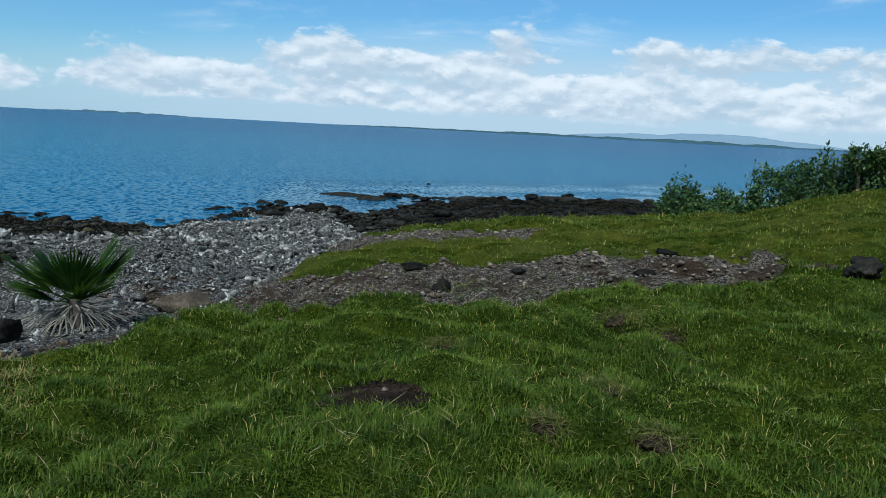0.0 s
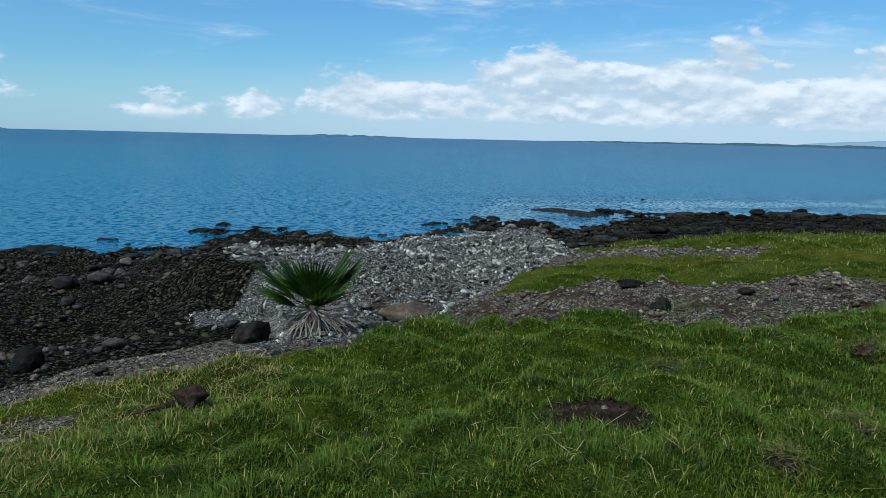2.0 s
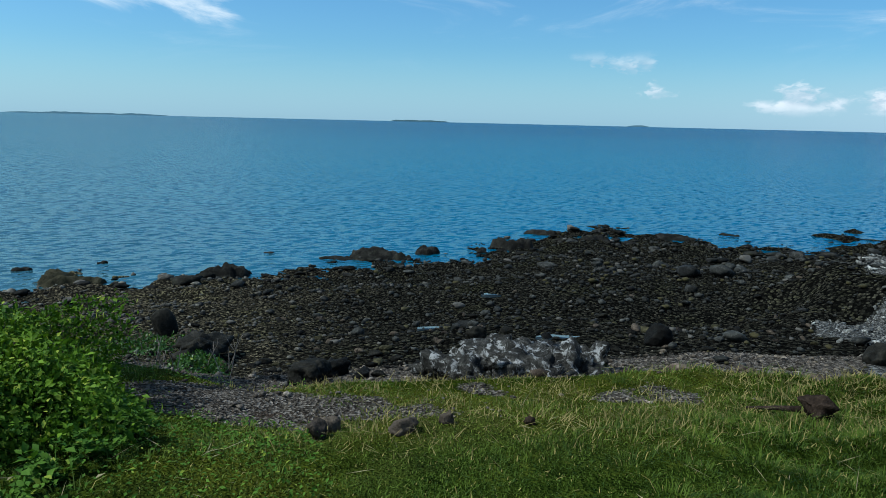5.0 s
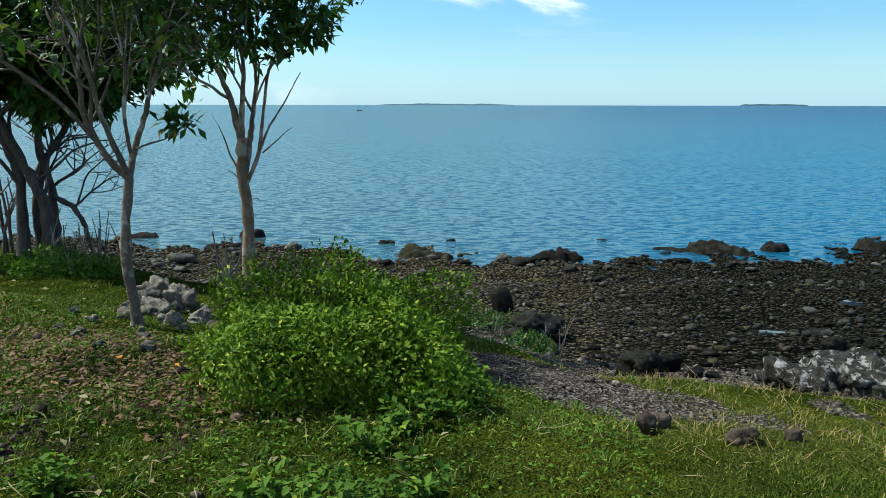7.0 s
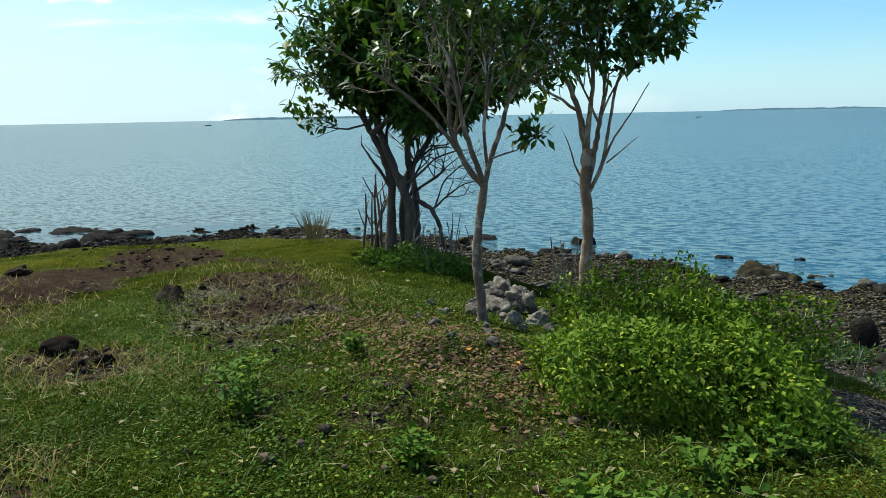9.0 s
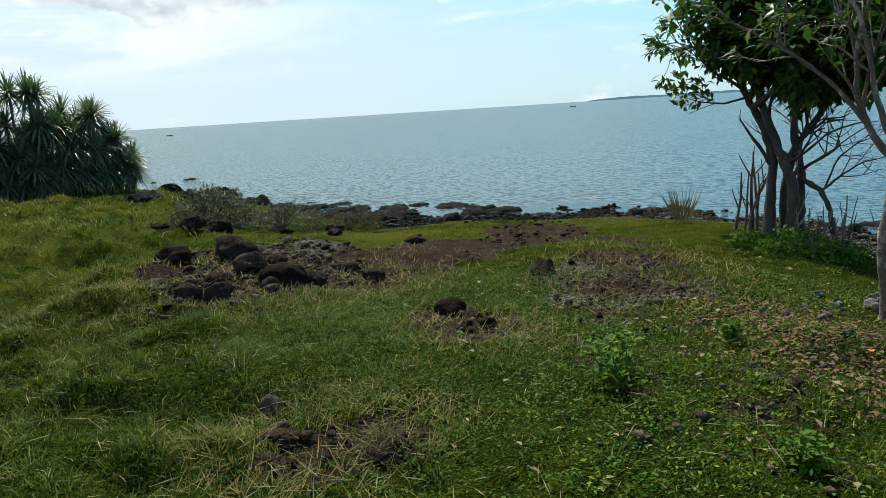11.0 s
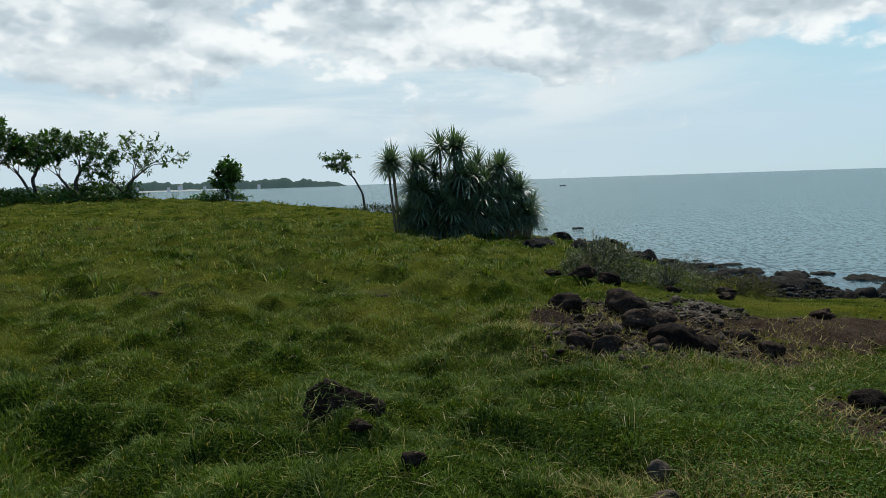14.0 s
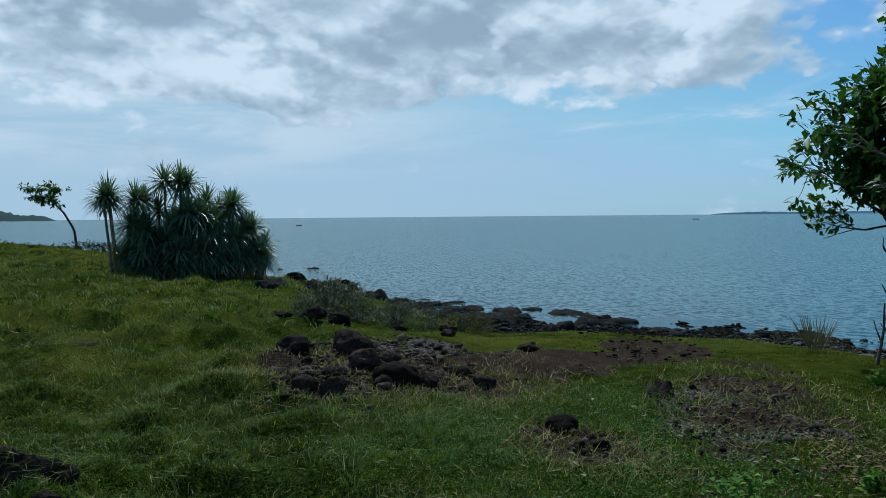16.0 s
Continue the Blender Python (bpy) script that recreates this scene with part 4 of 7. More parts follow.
for x, y, w_, h_ in [(-20.9, -23.4, 1.5, 0.2), (-21.0, -20.6, 2.6, 0.3), (-21.9, -62.0, 1.5, 0.25), (-19.2, -62.8, 1.0, 0.2), (-14.9, -43.1, 2.6, 0.4), (-15.6, -40.8, 2.2, 0.36), (-16.6, -38.3, 2.2, 0.34), (-17.3, -35.4, 1.8, 0.4), (-18.0, -33.0, 2.2, 0.36), (-18.4, -30.8, 2.6, 0.3), (-19.6, -29.1, 2.2, 0.3), (-21.2, -28.9, 1.6, 0.2), (-21.6, -27.0, 2.2, 0.3), (-21.6, -25.1, 1.8, 0.34), (-21.8, -23.4, 1.8, 0.3), (-18.8, -35.4, 1.4, 0.18), (-19.4, -33.3, 1.6, 0.2), (-17.8, -28.6, 1.8, 0.4), (-18.8, -26.9, 1.6, 0.36)]:
    ledge(x, y, w_, h_, M_LEDGE, "low black rock ledge at the water's edge")
for x, y, w_, h_ in [(-7.1, 47.0, 4.8, 0.2), (-4.7, 45.2, 2.8, 0.3), (-1.7, 59.9, 0.6, 0.18), (2.4, 48.1, 4.4, 0.36), (8.1, 51.7, 4.4, 0.34), (12.3, 52.4, 3.7, 0.36), (-9.3, 34.9, 0.5, 0.14), (-12.3, 30.9, 0.6, 0.2)]:
    ledge(x, y, w_, h_, M_LEDGE, "low black reef rock in calm water")

# on the shore and the grass
rock(-4.38, 6.98, 0.42, 0.26, M_BASALT, "boulder", "smooth dark grey boulder on gravel beside a fan palm", "boulder", cuts=3, rough=0.22)
rock(-3.35, 9.14, 0.72, 0.24, M_SLAB, "stone_slab", "brown flat-topped stone slab on the beach gravel", "stone", cuts=9, rough=0.12, deep=0.4)
rock(-6.29, 5.78, 0.32, 0.25, M_BASALT, "boulder", "rounded black boulder on the dark shore", "boulder", cuts=2, rough=0.1)
rock(-11.30, 0.94, 0.38, 0.42, M_BASALT, "boulder", "round black boulder on the shore", "boulder", cuts=1, rough=0.08)
rock(-9.0, 1.15, 0.85, 0.34, M_BASALT, "shore_rock", "rugged black rock at the foot of the bank", "rock", cuts=10, rough=0.5)
rock(-6.58, 1.72, 0.45, 0.22, M_BASALT, "shore_rock", "jagged black rock on the upper beach", "rock", cuts=9)
rock(-6.9, 2.05, 0.35, 0.18, M_BASALT, "shore_rock", "jagged black rock on the upper beach", "rock", cuts=9)
rock(-6.93, 3.99, 0.3, 0.18, M_BASALT, "shore_rock", "dark rock lying on the stained rock bank", "rock")
rock(-6.3, 3.35, 0.24, 0.16, M_BASALT, "shore_rock", "dark rock lying on the stained rock bank", "rock", base=-0.62)
rock_bank = thing("rock_bank", "dark rough rock bank with white stains below the turf", "rock", (-5.55, 3.35, sit(-5.55, 3.35) - 0.05))
for i, (along, out_by, w_, h_) in enumerate([(0.0, 0.0, 0.95, 0.44), (0.5, 0.05, 0.7, 0.36), (-0.5, 0.02, 0.75, 0.38), (0.2, 0.42, 0.7, 0.4), (-0.28, 0.45, 0.75, 0.42), (0.72, 0.35, 0.5, 0.3), (-0.78, 0.3, 0.5, 0.28), (0.1, -0.32, 0.6, 0.24), (-0.45, -0.3, 0.5, 0.2)]):
    v, t = rock_shape(820 + i, 4, 8, 0.6, 0.45)
    px, py = 0.515 * along - 0.857 * out_by, 0.857 * along + 0.515 * out_by
    v = v * np.array([w_, w_, h_ * 1.3]) + np.array([px, py, float(ground_z(-5.55 + px, 3.35 + py)) - rock_bank.location.z + h_ * 0.12])
    part("outcrop", mesh_np("outcrop", v, [t], [M_WHITE_STAINED], True), rock_bank)
rock(-3.0, 3.97, 0.25, 0.17, M_EARTH_ROCK, "rock", "dark brown rock half sunk in the grass", "rock", cuts=9, rough=0.4, sub=4)
for x, y, w_, h_ in [(-4.30, 1.06, 0.13, 0.14), (-4.09, 1.54, 0.17, 0.09), (-4.43, 1.18, 0.14, 0.1), (-4.10, 1.56, 0.18, 0.10), (-4.12, 1.87, 0.10, 0.07)]:
    rock(x, y, w_, h_, M_SLAB, "stone", "brown stone at the edge of the gravel", "stone", "stones by the gravel", cuts=4)
for x, y, w_, h_ in [(-3.83, 2.32, 0.08, 0.06), (-3.76, -4.66, 0.12, 0.07), (-3.59, -4.74, 0.11, 0.06), (-3.9, -4.95, 0.1, 0.06), (-3.5, -4.55, 0.09, 0.05), (-0.06, -4.82, 0.16, 0.07), (-0.31, -4.2, 0.14, 0.07), (-3.71, -10.72, 0.25, 0.10), (-6.80, -9.75, 0.36, 0.14)]:
    rock(x, y, w_, h_, M_EARTH_ROCK, "stone", "small dark stone in the grass", "stone", "stones in the grass")
rock(4.85, 8.45, 0.42, 0.25, M_BASALT, "boulder", "dark pointed boulder in the grass", "boulder", cuts=9, rough=0.35)
rock(4.21, 6.11, 0.24, 0.1, M_EARTH_ROCK, "rock", "low dark rock sunk in the grass", "rock")
rock(-0.04, 7.91, 0.22, 0.16, M_BASALT, "rock", "black rock on the gravel strip", "rock", cuts=4)
for x, y, w_, h_ in [(-0.39, 9.33, 0.40, 0.10), (-1.06, 7.2, 0.14, 0.06), (2.57, 9.33, 0.30, 0.10), (3.35, 11.04, 0.36, 0.11), (0.9, 8.9, 0.2, 0.07), (4.1, 9.9, 0.25, 0.08)]:
    rock(x, y, w_, h_, M_BASALT, "rock", "flat dark rock on the gravel strip", "rock", "rocks on the gravel strip", cuts=10, rough=0.36)

# pale pile below the trees
for x, y, w_, h_ in [(-8.1, -3.2, 0.44, 0.28), (-7.55, -2.75, 0.46, 0.3), (-7.75, -3.15, 0.34, 0.2), (-7.25, -2.95, 0.34, 0.2), (-6.86, -2.62, 0.2, 0.15), (-7.1, -2.45, 0.26, 0.13), (-7.3, -3.2, 0.24, 0.14), (-7.35, -2.5, 0.2, 0.12), (-7.0, -2.75, 0.15, 0.09), (-7.9, -2.9, 0.22, 0.14), (-6.6, -2.45, 0.12, 0.07), (-6.4, -2.75, 0.1, 0.06), (-6.1, -2.6, 0.12, 0.06), (-6.7, -3.3, 0.12, 0.07), (-6.3, -3.4, 0.1, 0.05), (-7.0, -3.6, 0.14, 0.08), (-6.21, -1.91, 0.14, 0.12), (-5.49, -2.35, 0.13, 0.08), (-5.98, -3.09, 0.13, 0.08), (-5.44, -2.68, 0.11, 0.07), (-5.69, -1.94, 0.15, 0.07), (-6.75, -2.2, 0.18, 0.10), (-7.0, -3.1, 0.2, 0.12)]:
    rock(x, y, w_, h_, M_LIME, "limestone_rock", "pale pitted limestone rock below the trees", "rock", "pale rocks under the trees", cuts=10, rough=0.45)
for x, y, w_, h_ in [(-7.61, -2.3, 0.30, 0.2), (-8.15, -2.45, 0.3, 0.18)]:
    rock(x, y, w_, h_, M_BASALT, "rock", "dark rock in the pale stone pile", "rock", "pale rocks under the trees")

# black boulders on bare earth
for x, y, w_, h_ in [(-3.65, -9.25, 0.60, 0.37), (-3.0, -9.75, 0.56, 0.26), (-3.38, -7.42, 0.54, 0.27), (-2.62, -7.30, 0.30, 0.22), (-2.85, -8.0, 0.26, 0.15), (-4.55, -7.53, 0.30, 0.15), (-3.83, -7.56, 0.25, 0.15), (-4.04, -8.99, 0.33, 0.17), (-2.42, -7.55, 0.28, 0.2), (-3.15, -7.28, 0.22, 0.14), (-3.45, -8.4, 0.4, 0.2), (-3.98, -5.42, 0.30, 0.13), (-4.70, -8.26, 0.21, 0.12)]:
    rock(x, y, w_, h_, M_EARTH_ROCK, "boulder", "blackish brown rounded boulder on bare earth", "boulder", "dark boulders on bare earth", cuts=3, rough=0.16)
rock(-1.70, -4.27, 0.13, 0.12, M_SLAB, "stone", "reddish brown stone in the grass", "stone", cuts=4)
rock(-1.55, -3.85, 0.27, 0.07, M_EARTH_ROCK, "rock", "dark flat rock in the grass", "rock")
rock(-1.62, -4.0, 0.14, 0.07, M_SLAB, "stone", "grey brown stone in the grass", "stone")
rock(-0.23, -3.52, 0.2, 0.10, M_EARTH_ROCK, "rock", "dark rock in the grass", "rock", cuts=4)
rock(-9.3, -28.6, 0.9, 0.55, M_BASALT, "shore_rock", "black rocks at the foot of the pandanus clump", "rock")
rock(-10.2, -28.2, 0.8, 0.35, M_BASALT, "shore_rock", "black rocks at the foot of the pandanus clump", "rock")
rock(-11.0, -27.0, 0.35, 0.3, M_BASALT, "shore_rock", "black upright stone on the shore edge", "rock")

for x, y, w_, h_ in [(-4.3, -12.6, 0.5, 0.24), (-4.75, -12.5, 0.4, 0.22), (-4.15, -13.8, 0.4, 0.10), (-5.9, -12.4, 0.3, 0.12), (-6.6, -11.9, 0.3, 0.12), (-7.0, -12.6, 0.4, 0.14), (-3.5, -15.2, 0.34, 0.07)]:
    rock(x, y, w_, h_, M_EARTH_ROCK, "rock", "dark rough rock at the edge of the turf", "rock", "rocks at the edge of the turf", cuts=7)

for x, y, w_, h_ in [(-6.6, -22.6, 1.6, 0.34), (-8.2, -21.9, 2.4, 0.42), (-9.7, -22.4, 2.6, 0.42), (-11.2, -23.2, 2.4, 0.42), (-12.8, -24.4, 2.4, 0.4), (-14.2, -25.8, 2.2, 0.36), (-11.3, -19.6, 2.0, 0.3), (-13.2, -20.6, 2.2, 0.32), (-14.8, -22.6, 2.0, 0.34), (-9.6, -18.4, 1.6, 0.26), (-15.4, -18.2, 2.0, 0.3), (-13.4, -17.0, 1.6, 0.26)]:
    ledge(x, y, w_, h_, M_LEDGE, "low broken black ledge on the southern shore", None, sit(x, y), "rock_ledge", "ledges of the southern shore")

# ---- loose stones of the shore ----
SMALL = [rock_shape(900 + i, 2, 9, 0.42) for i in range(8)]
TINY = [rock_shape(950 + i, 1, 5, 0.5) for i in range(12)]


FLAKES = [(v * np.array([1.7, 0.75, 0.5]), t) for v, t in TINY]


def sow(count, a0, a1, r0, r1, keep, seed, power=1.0):
    """Points on the plan between two bearings and two reaches, kept by chance keep(x, y)."""
    g = np.random.default_rng(seed)
    a = np.radians(g.uniform(a0, a1, count))
    r = r0 + (r1 - r0) * g.uniform(0, 1, count) ** power
    x, y = -np.sin(a) * r, np.cos(a) * r
    ok = g.uniform(0, 1, count) < keep(x, y)
    return x[ok], y[ok], g


def stones(name, label, x, y, size, mt, shapes, g, squash=0.6, sink=0.25):
    z = ground_z(x, y)
    out = []
    for i, (v, t) in enumerate(shapes):
        k = np.arange(len(x)) % len(shapes) == i
        n = int(k.sum())
        if not n:
            continue
        m = random_turns(n, g) * size[k][:, None, None]
        m[:, 2, :] *= squash
        out.append(spread(v, t, np.stack([x[k], y[k], z[k] + size[k] * squash * (0.5 - sink)], -1), m))
    v, t = gather(out)
    return tagged(new(name, mesh_np(name, v, [t], [mt])), label, "stones", kind="stuff")


def dark_share(x, y):
    soil, gravel, rubble, off = covers(x, y)
    return off * (1 - rubble) * (1 - 0.7 * gravel) * (ground_z(x, y) > SEA - 0.12) * (0.55 + 0.45 * wave_noise(x, y, 1.3, 90))


x_, y_, g_ = sow(42000, 2, 128, 5.5, 33, dark_share, 11, 0.8)
s_ = np.clip(np.exp(g_.normal(-3.1, 0.66, len(x_))), 0.025, 0.45) * np.clip(np.hypot(x_, y_) / 13, 0.75, 1.5)
big = s_ > 0.27
# stones picked by bearing for the paler copy of the basalt
dry = g_.uniform(0, 1, len(x_)) < pale_flat(x_, y_)
for k_, words, mt in ((~dry, "dark wet", M_BASALT_STUFF), (dry, "pale grey", M_BASALT_PALE)):
    a_, b_ = big & k_, ~big & k_
    stones("shore_stones", words + " cobbles covering the rock shore", x_[a_], y_[a_], s_[a_], mt, SMALL, g_, 0.5, 0.15)
    stones("shore_pebbles", words + " small stones between the cobbles of the shore", x_[b_], y_[b_], s_[b_], mt, TINY, g_, 0.55, 0.12)
x_, y_, g_ = sow(6000, -20, 14, 20, 56, dark_share, 12)
s_ = np.clip(np.exp(g_.normal(-1.4, 0.5, len(x_))), 0.1, 0.8)
stones("reef_stones", "dark cobbles of the far reef flat", x_, y_, s_, M_LEDGE, TINY, g_, 0.4)
x_, y_, g_ = sow(9000, 124, 172, 13, 60, dark_share, 13)
s_ = np.clip(np.exp(g_.normal(-2.1, 0.5, len(x_))), 0.06, 0.5)
stones("shore_stones", "black broken rock along the shore beyond the turf", x_, y_, s_, M_BASALT_STUFF, TINY, g_, 0.6)
x_, y_, g_ = sow(20000, 5, 38, 7.5, 37, lambda x, y: covers(x, y)[2], 14, 0.75)
s_ = np.clip(np.exp(g_.normal(-2.95, 0.55, len(x_))), 0.025, 0.3) * np.clip(np.hypot(x_, y_) / 12, 0.75, 1.35)
stones("coral_rubble", "grey and white coral rubble heaped on the beach", x_, y_, s_, M_RUBBLE, FLAKES, g_, 0.75)
x_, y_, g_ = sow(33000, -26, 100, 4, 17, lambda x, y: np.maximum(covers(x, y)[1], 0.3 * covers(x, y)[0]), 15, 0.8)
s_ = np.clip(np.exp(g_.normal(-3.7, 0.5, len(x_))), 0.012, 0.12) * np.clip(np.hypot(x_, y_) / 7, 0.8, 1.8)
stones("gravel", "brown and grey beach gravel at the edge of the turf", x_, y_, s_, M_GRAVEL, TINY, g_, 0.6)
x_, y_, g_ = sow(14000, 108, 168, 3, 12, lambda x, y: np.maximum(covers(x, y)[1], 0.3 * covers(x, y)[0] * (1 - hump(x, y))), 16)
s_ = np.clip(np.exp(g_.normal(-3.6, 0.55, len(x_))), 0.012, 0.12)
stones("gravel", "loose gravel and clods on bare patches", x_, y_, s_, M_STREWN, TINY, g_, 0.6)

x_, y_, g_ = sow(9000, -1, 12, 3.9, 4.7, lambda x, y: spot(x, y, -0.38, 4.28, 0.27, 0.2), 26)
s_ = np.clip(np.exp(g_.normal(-3.9, 0.4, len(x_))), 0.01, 0.05)
stones("clods", "crumbly dark clods in a bare hollow of the turf", x_, y_, s_, M_EARTH_ROCK, TINY, g_, 0.7)

x_, y_, g_ = sow(5000, 140, 172, 6, 12.5, lambda x, y: 0.5 * spot(x, y, -4.0, -9.0, 2.5, 1.1, 48) * (1 - hump(x, y)), 36)
s_ = np.clip(np.exp(g_.normal(-2.9, 0.5, len(x_))), 0.025, 0.16)
stones("small_stones", "small dark and grey stones strewn round the boulders", x_, y_, s_, M_STREWN, SMALL, g_, 0.6)
x_, y_, g_ = sow(3600, 118, 150, 8.5, 17, lambda x, y: 0.22 * np.maximum(spot(x, y, -9.3, -9.7, 2.0, 1.1, 45), 0.7 * spot(x, y, -10.5, -12.2, 2.0, 0.8, 45)), 37)
s_ = np.clip(np.exp(g_.normal(-2.85, 0.5, len(x_))), 0.03, 0.24)
stones("small_stones", "broken grey stones at the seaward edge of the turf", x_, y_, s_, M_EARTH_ROCK, TINY, g_, 0.45)

# dark clods and stones along the torn edges of the turf
def torn_edge(x, y):
    re, ze, rw = bank(x, y)
    r = np.hypot(x, y)
    edge = np.exp(-(((r - re - 0.45) / 0.35) ** 2)) * (bearing(x, y) > 10) * (bearing(x, y) < 60)
    g1 = strip_mask(x, y, STRIP, 1.55) * (1 - strip_mask(x, y, STRIP, 1.15))
    return np.maximum(edge, g1) * (0.55 + 0.45 * wave_noise(x, y, 0.5, 97))


x_, y_, g_ = sow(8000, -30, 62, 5.5, 12.5, torn_edge, 24)
s_ = np.clip(np.exp(g_.normal(-3.0, 0.55, len(x_))), 0.025, 0.24)
stones("clods", "dark clods and stones along the torn turf edge", x_, y_, s_, M_STREWN, TINY, g_, 0.6)

# broken rock standing out of the water's edge
def edge_share(x, y):
    z = ground_z(x, y)
    return (z < SEA + 0.25) * (z > SEA - 0.45) * (0.5 + 0.5 * wave_noise(x, y, 2.1, 95))


JAGGED = [rock_shape(980 + i, 2, 6, 0.35, 0.4) for i in range(8)]
x_, y_, g_ = sow(2600, 24, 108, 19, 36, edge_share, 18)
s_ = np.clip(np.exp(g_.normal(-1.35, 0.5, len(x_))), 0.1, 0.8)
stones("edge_rocks", "ragged black rocks along the water's edge", x_, y_, s_, M_LEDGE, JAGGED, g_, 0.38, 0.25)
x_, y_, g_ = sow(2200, 120, 170, 22, 60, edge_share, 19)
s_ = np.clip(np.exp(g_.normal(-1.3, 0.5, len(x_))), 0.12, 0.9)
stones("edge_rocks", "ragged black ledges along the southern shore", x_, y_, s_, M_LEDGE, JAGGED, g_, 0.28, 0.25)
x_, y_, g_ = sow(1500, -18, 18, 34, 56, edge_share, 20)
s_ = np.clip(np.exp(g_.normal(-0.9, 0.5, len(x_))), 0.2, 1.2)
stones("edge_rocks", "ragged black reef rocks and stones in shallow water", x_, y_, s_, M_LEDGE, JAGGED, g_, 0.4, 0.25)

# the nearest larger cobbles, each one a piece of the ground
x_, y_, g_ = sow(1400, 36, 96, 6.6, 15, dark_share, 17)
x_, y_ = x_[:300], y_[:300]
cobbles = []
for i in range(10):
    v, t = rock_shape(700 + i, 2, 10, 0.4)
    cobbles.append(mesh_np("cobble", v * np.array([1, 0.8, 0.5]), [t], [M_BASALT if i % 5 > 1 else (M_MOSSY, M_SLAB)[i % 5]]))
for i, (x, y) in enumerate(zip(x_, y_)):
    ob = new("cobble", cobbles[i % 10])
    s = float(np.clip(np.exp(g_.normal(-2.15, 0.36)), 0.08, 0.32))
    ob.location = (x, y, sit(x, y) + 0.12 * s)
    ob.scale = (s, s * g_.uniform(0.75, 1.1), s)
    ob.rotation_euler = (g_.uniform(-0.3, 0.3), g_.uniform(-0.3, 0.3), g_.uniform(0, 6.28))
    ob.parent = ground


# rain and tide water left between the cobbles
for x, y, w_ in [(-7.2, 5.1, 0.4), (-12.2, 7.2, 0.5), (-10.6, 5.0, 0.35)]:
    a = np.arange(0, 2 * np.pi, 0.26)
    rr = w_ * (0.5 + 0.18 * wave_noise(np.cos(a) * 2 + x, np.sin(a) * 2 + y, 1, 3))
    v = np.concatenate([np.stack([np.cos(a) * rr * 1.4, np.sin(a) * rr * 0.6, 0 * a], -1), [[0, 0, 0]], np.stack([np.cos(a) * rr * 1.4, np.sin(a) * rr * 0.6, 0 * a - 0.12], -1)])
    n = len(a)
    i = np.arange(n)
    t = np.stack([i, (i + 1) % n, np.full(n, n)], -1)
    q = np.stack([i, n + 1 + i, n + 1 + (i + 1) % n, (i + 1) % n], -1)
    pool = tagged(new("tide_pool", mesh_np("tide_pool", v, [t, q], [M_POOL])), "small still pool between dark cobbles", "pool", "pools on the shore")
    pool.location = (x, y, sit(x, y) + 0.008)
    pool.rotation_euler = (0, 0, math.atan2(y, x) + 1.57)

# thin dark piece tapering away from the sunken rock
_p, _f = tube([(-3.08, 3.92, sit(-3.08, 3.92) + 0.06), (-3.2, 3.82, sit(-3.2, 3.82) + 0.05), (-3.34, 3.72, sit(-3.34, 3.72) + 0.02)], [0.024, 0.016, 0.006], 7)
tagged(new("root", mesh_np("root", _p, [_f], [M_EARTH_ROCK], True)), "short dark tapered piece lying beside a sunken rock", "root")
# ---- grass ----
def turf_share(x, y):
    soil, gravel, rubble, off = covers(x, y)
    return (1 - soil) * (1 - gravel) * (1 - rubble) * (1 - off)


# dry straw-coloured fringe round the bare patches
def dry_fringe(x, y):
    soil = covers(x, y)[0]
    wide = np.maximum(spot(x, y, -3.5, -8.0, 2.3, 1.8), np.maximum(spot(x, y, -1.75, -3.75, 0.8, 0.7), 0.35 * spot(x, y, -6.6, -5.4, 2.3, 1.3, 40)))
    wide = np.maximum(wide, 0.8 * spot(x, y, -3.7, -4.8, 0.7, 0.9, -40))
    return wide * (1 - 0.6 * soil) * np.clip(0.72 + 0.5 * wave_noise(x, y, 0.35, 68), 0, 1)


def lush(x, y):
    return turf_share(x, y) * (1 - 0.8 * dry_fringe(x, y))


def blades(name, label, x, y, height, width, mt, g, lean=0.8, droop=0.5, simple=False):
    """Bent grass blades, three triangles each."""
    n = len(x)
    z = ground_z(x, y)
    a = g.uniform(0, 2 * np.pi, n)
    side = np.stack([np.cos(a), np.sin(a), np.zeros(n)], -1)
    lay = np.stack([-np.sin(a), np.cos(a), np.zeros(n)], -1)
    k = np.abs(g.normal(0, lean, n))[:, None]
    up = np.array([0, 0, 1.0])
    base = np.stack([x, y, z - 0.01], -1)
    h, w2 = height[:, None], width[:, None] / 2
    mid = base + h * 0.55 * (up + k * 0.6 * lay)
    tip = base + h * ((1 - droop * 0.35 * k) * up + k * 1.25 * lay)
    if simple:
        v = np.stack([base - side * w2, base + side * w2, tip], 1).reshape(-1, 3)
        return tagged(new(name, mesh_np(name, v, [np.arange(n * 3).reshape(-1, 3)], [mt])), label, "grass", kind="stuff")
    v = np.stack([base - side * w2, base + side * w2, mid + side * w2 * 0.8, mid - side * w2 * 0.8, tip], 1).reshape(-1, 3)
    o = (np.arange(n) * 5)[:, None]
    q = np.array([[0, 1, 2, 3]]) + o
    t = np.array([[3, 2, 4]]) + o
    return tagged(new(name, mesh_np(name, v, [q, t], [mt])), label, "grass", kind="stuff")


def tall(x, y):
    """How rank the turf stands: longer in humps and tufts."""
    v = 0.5 + 0.45 * wave_noise(x, y, 0.42, 60) + 0.35 * wave_noise(x, y, 1.3, 61)
    return np.clip(v, 0.42, 1.3)


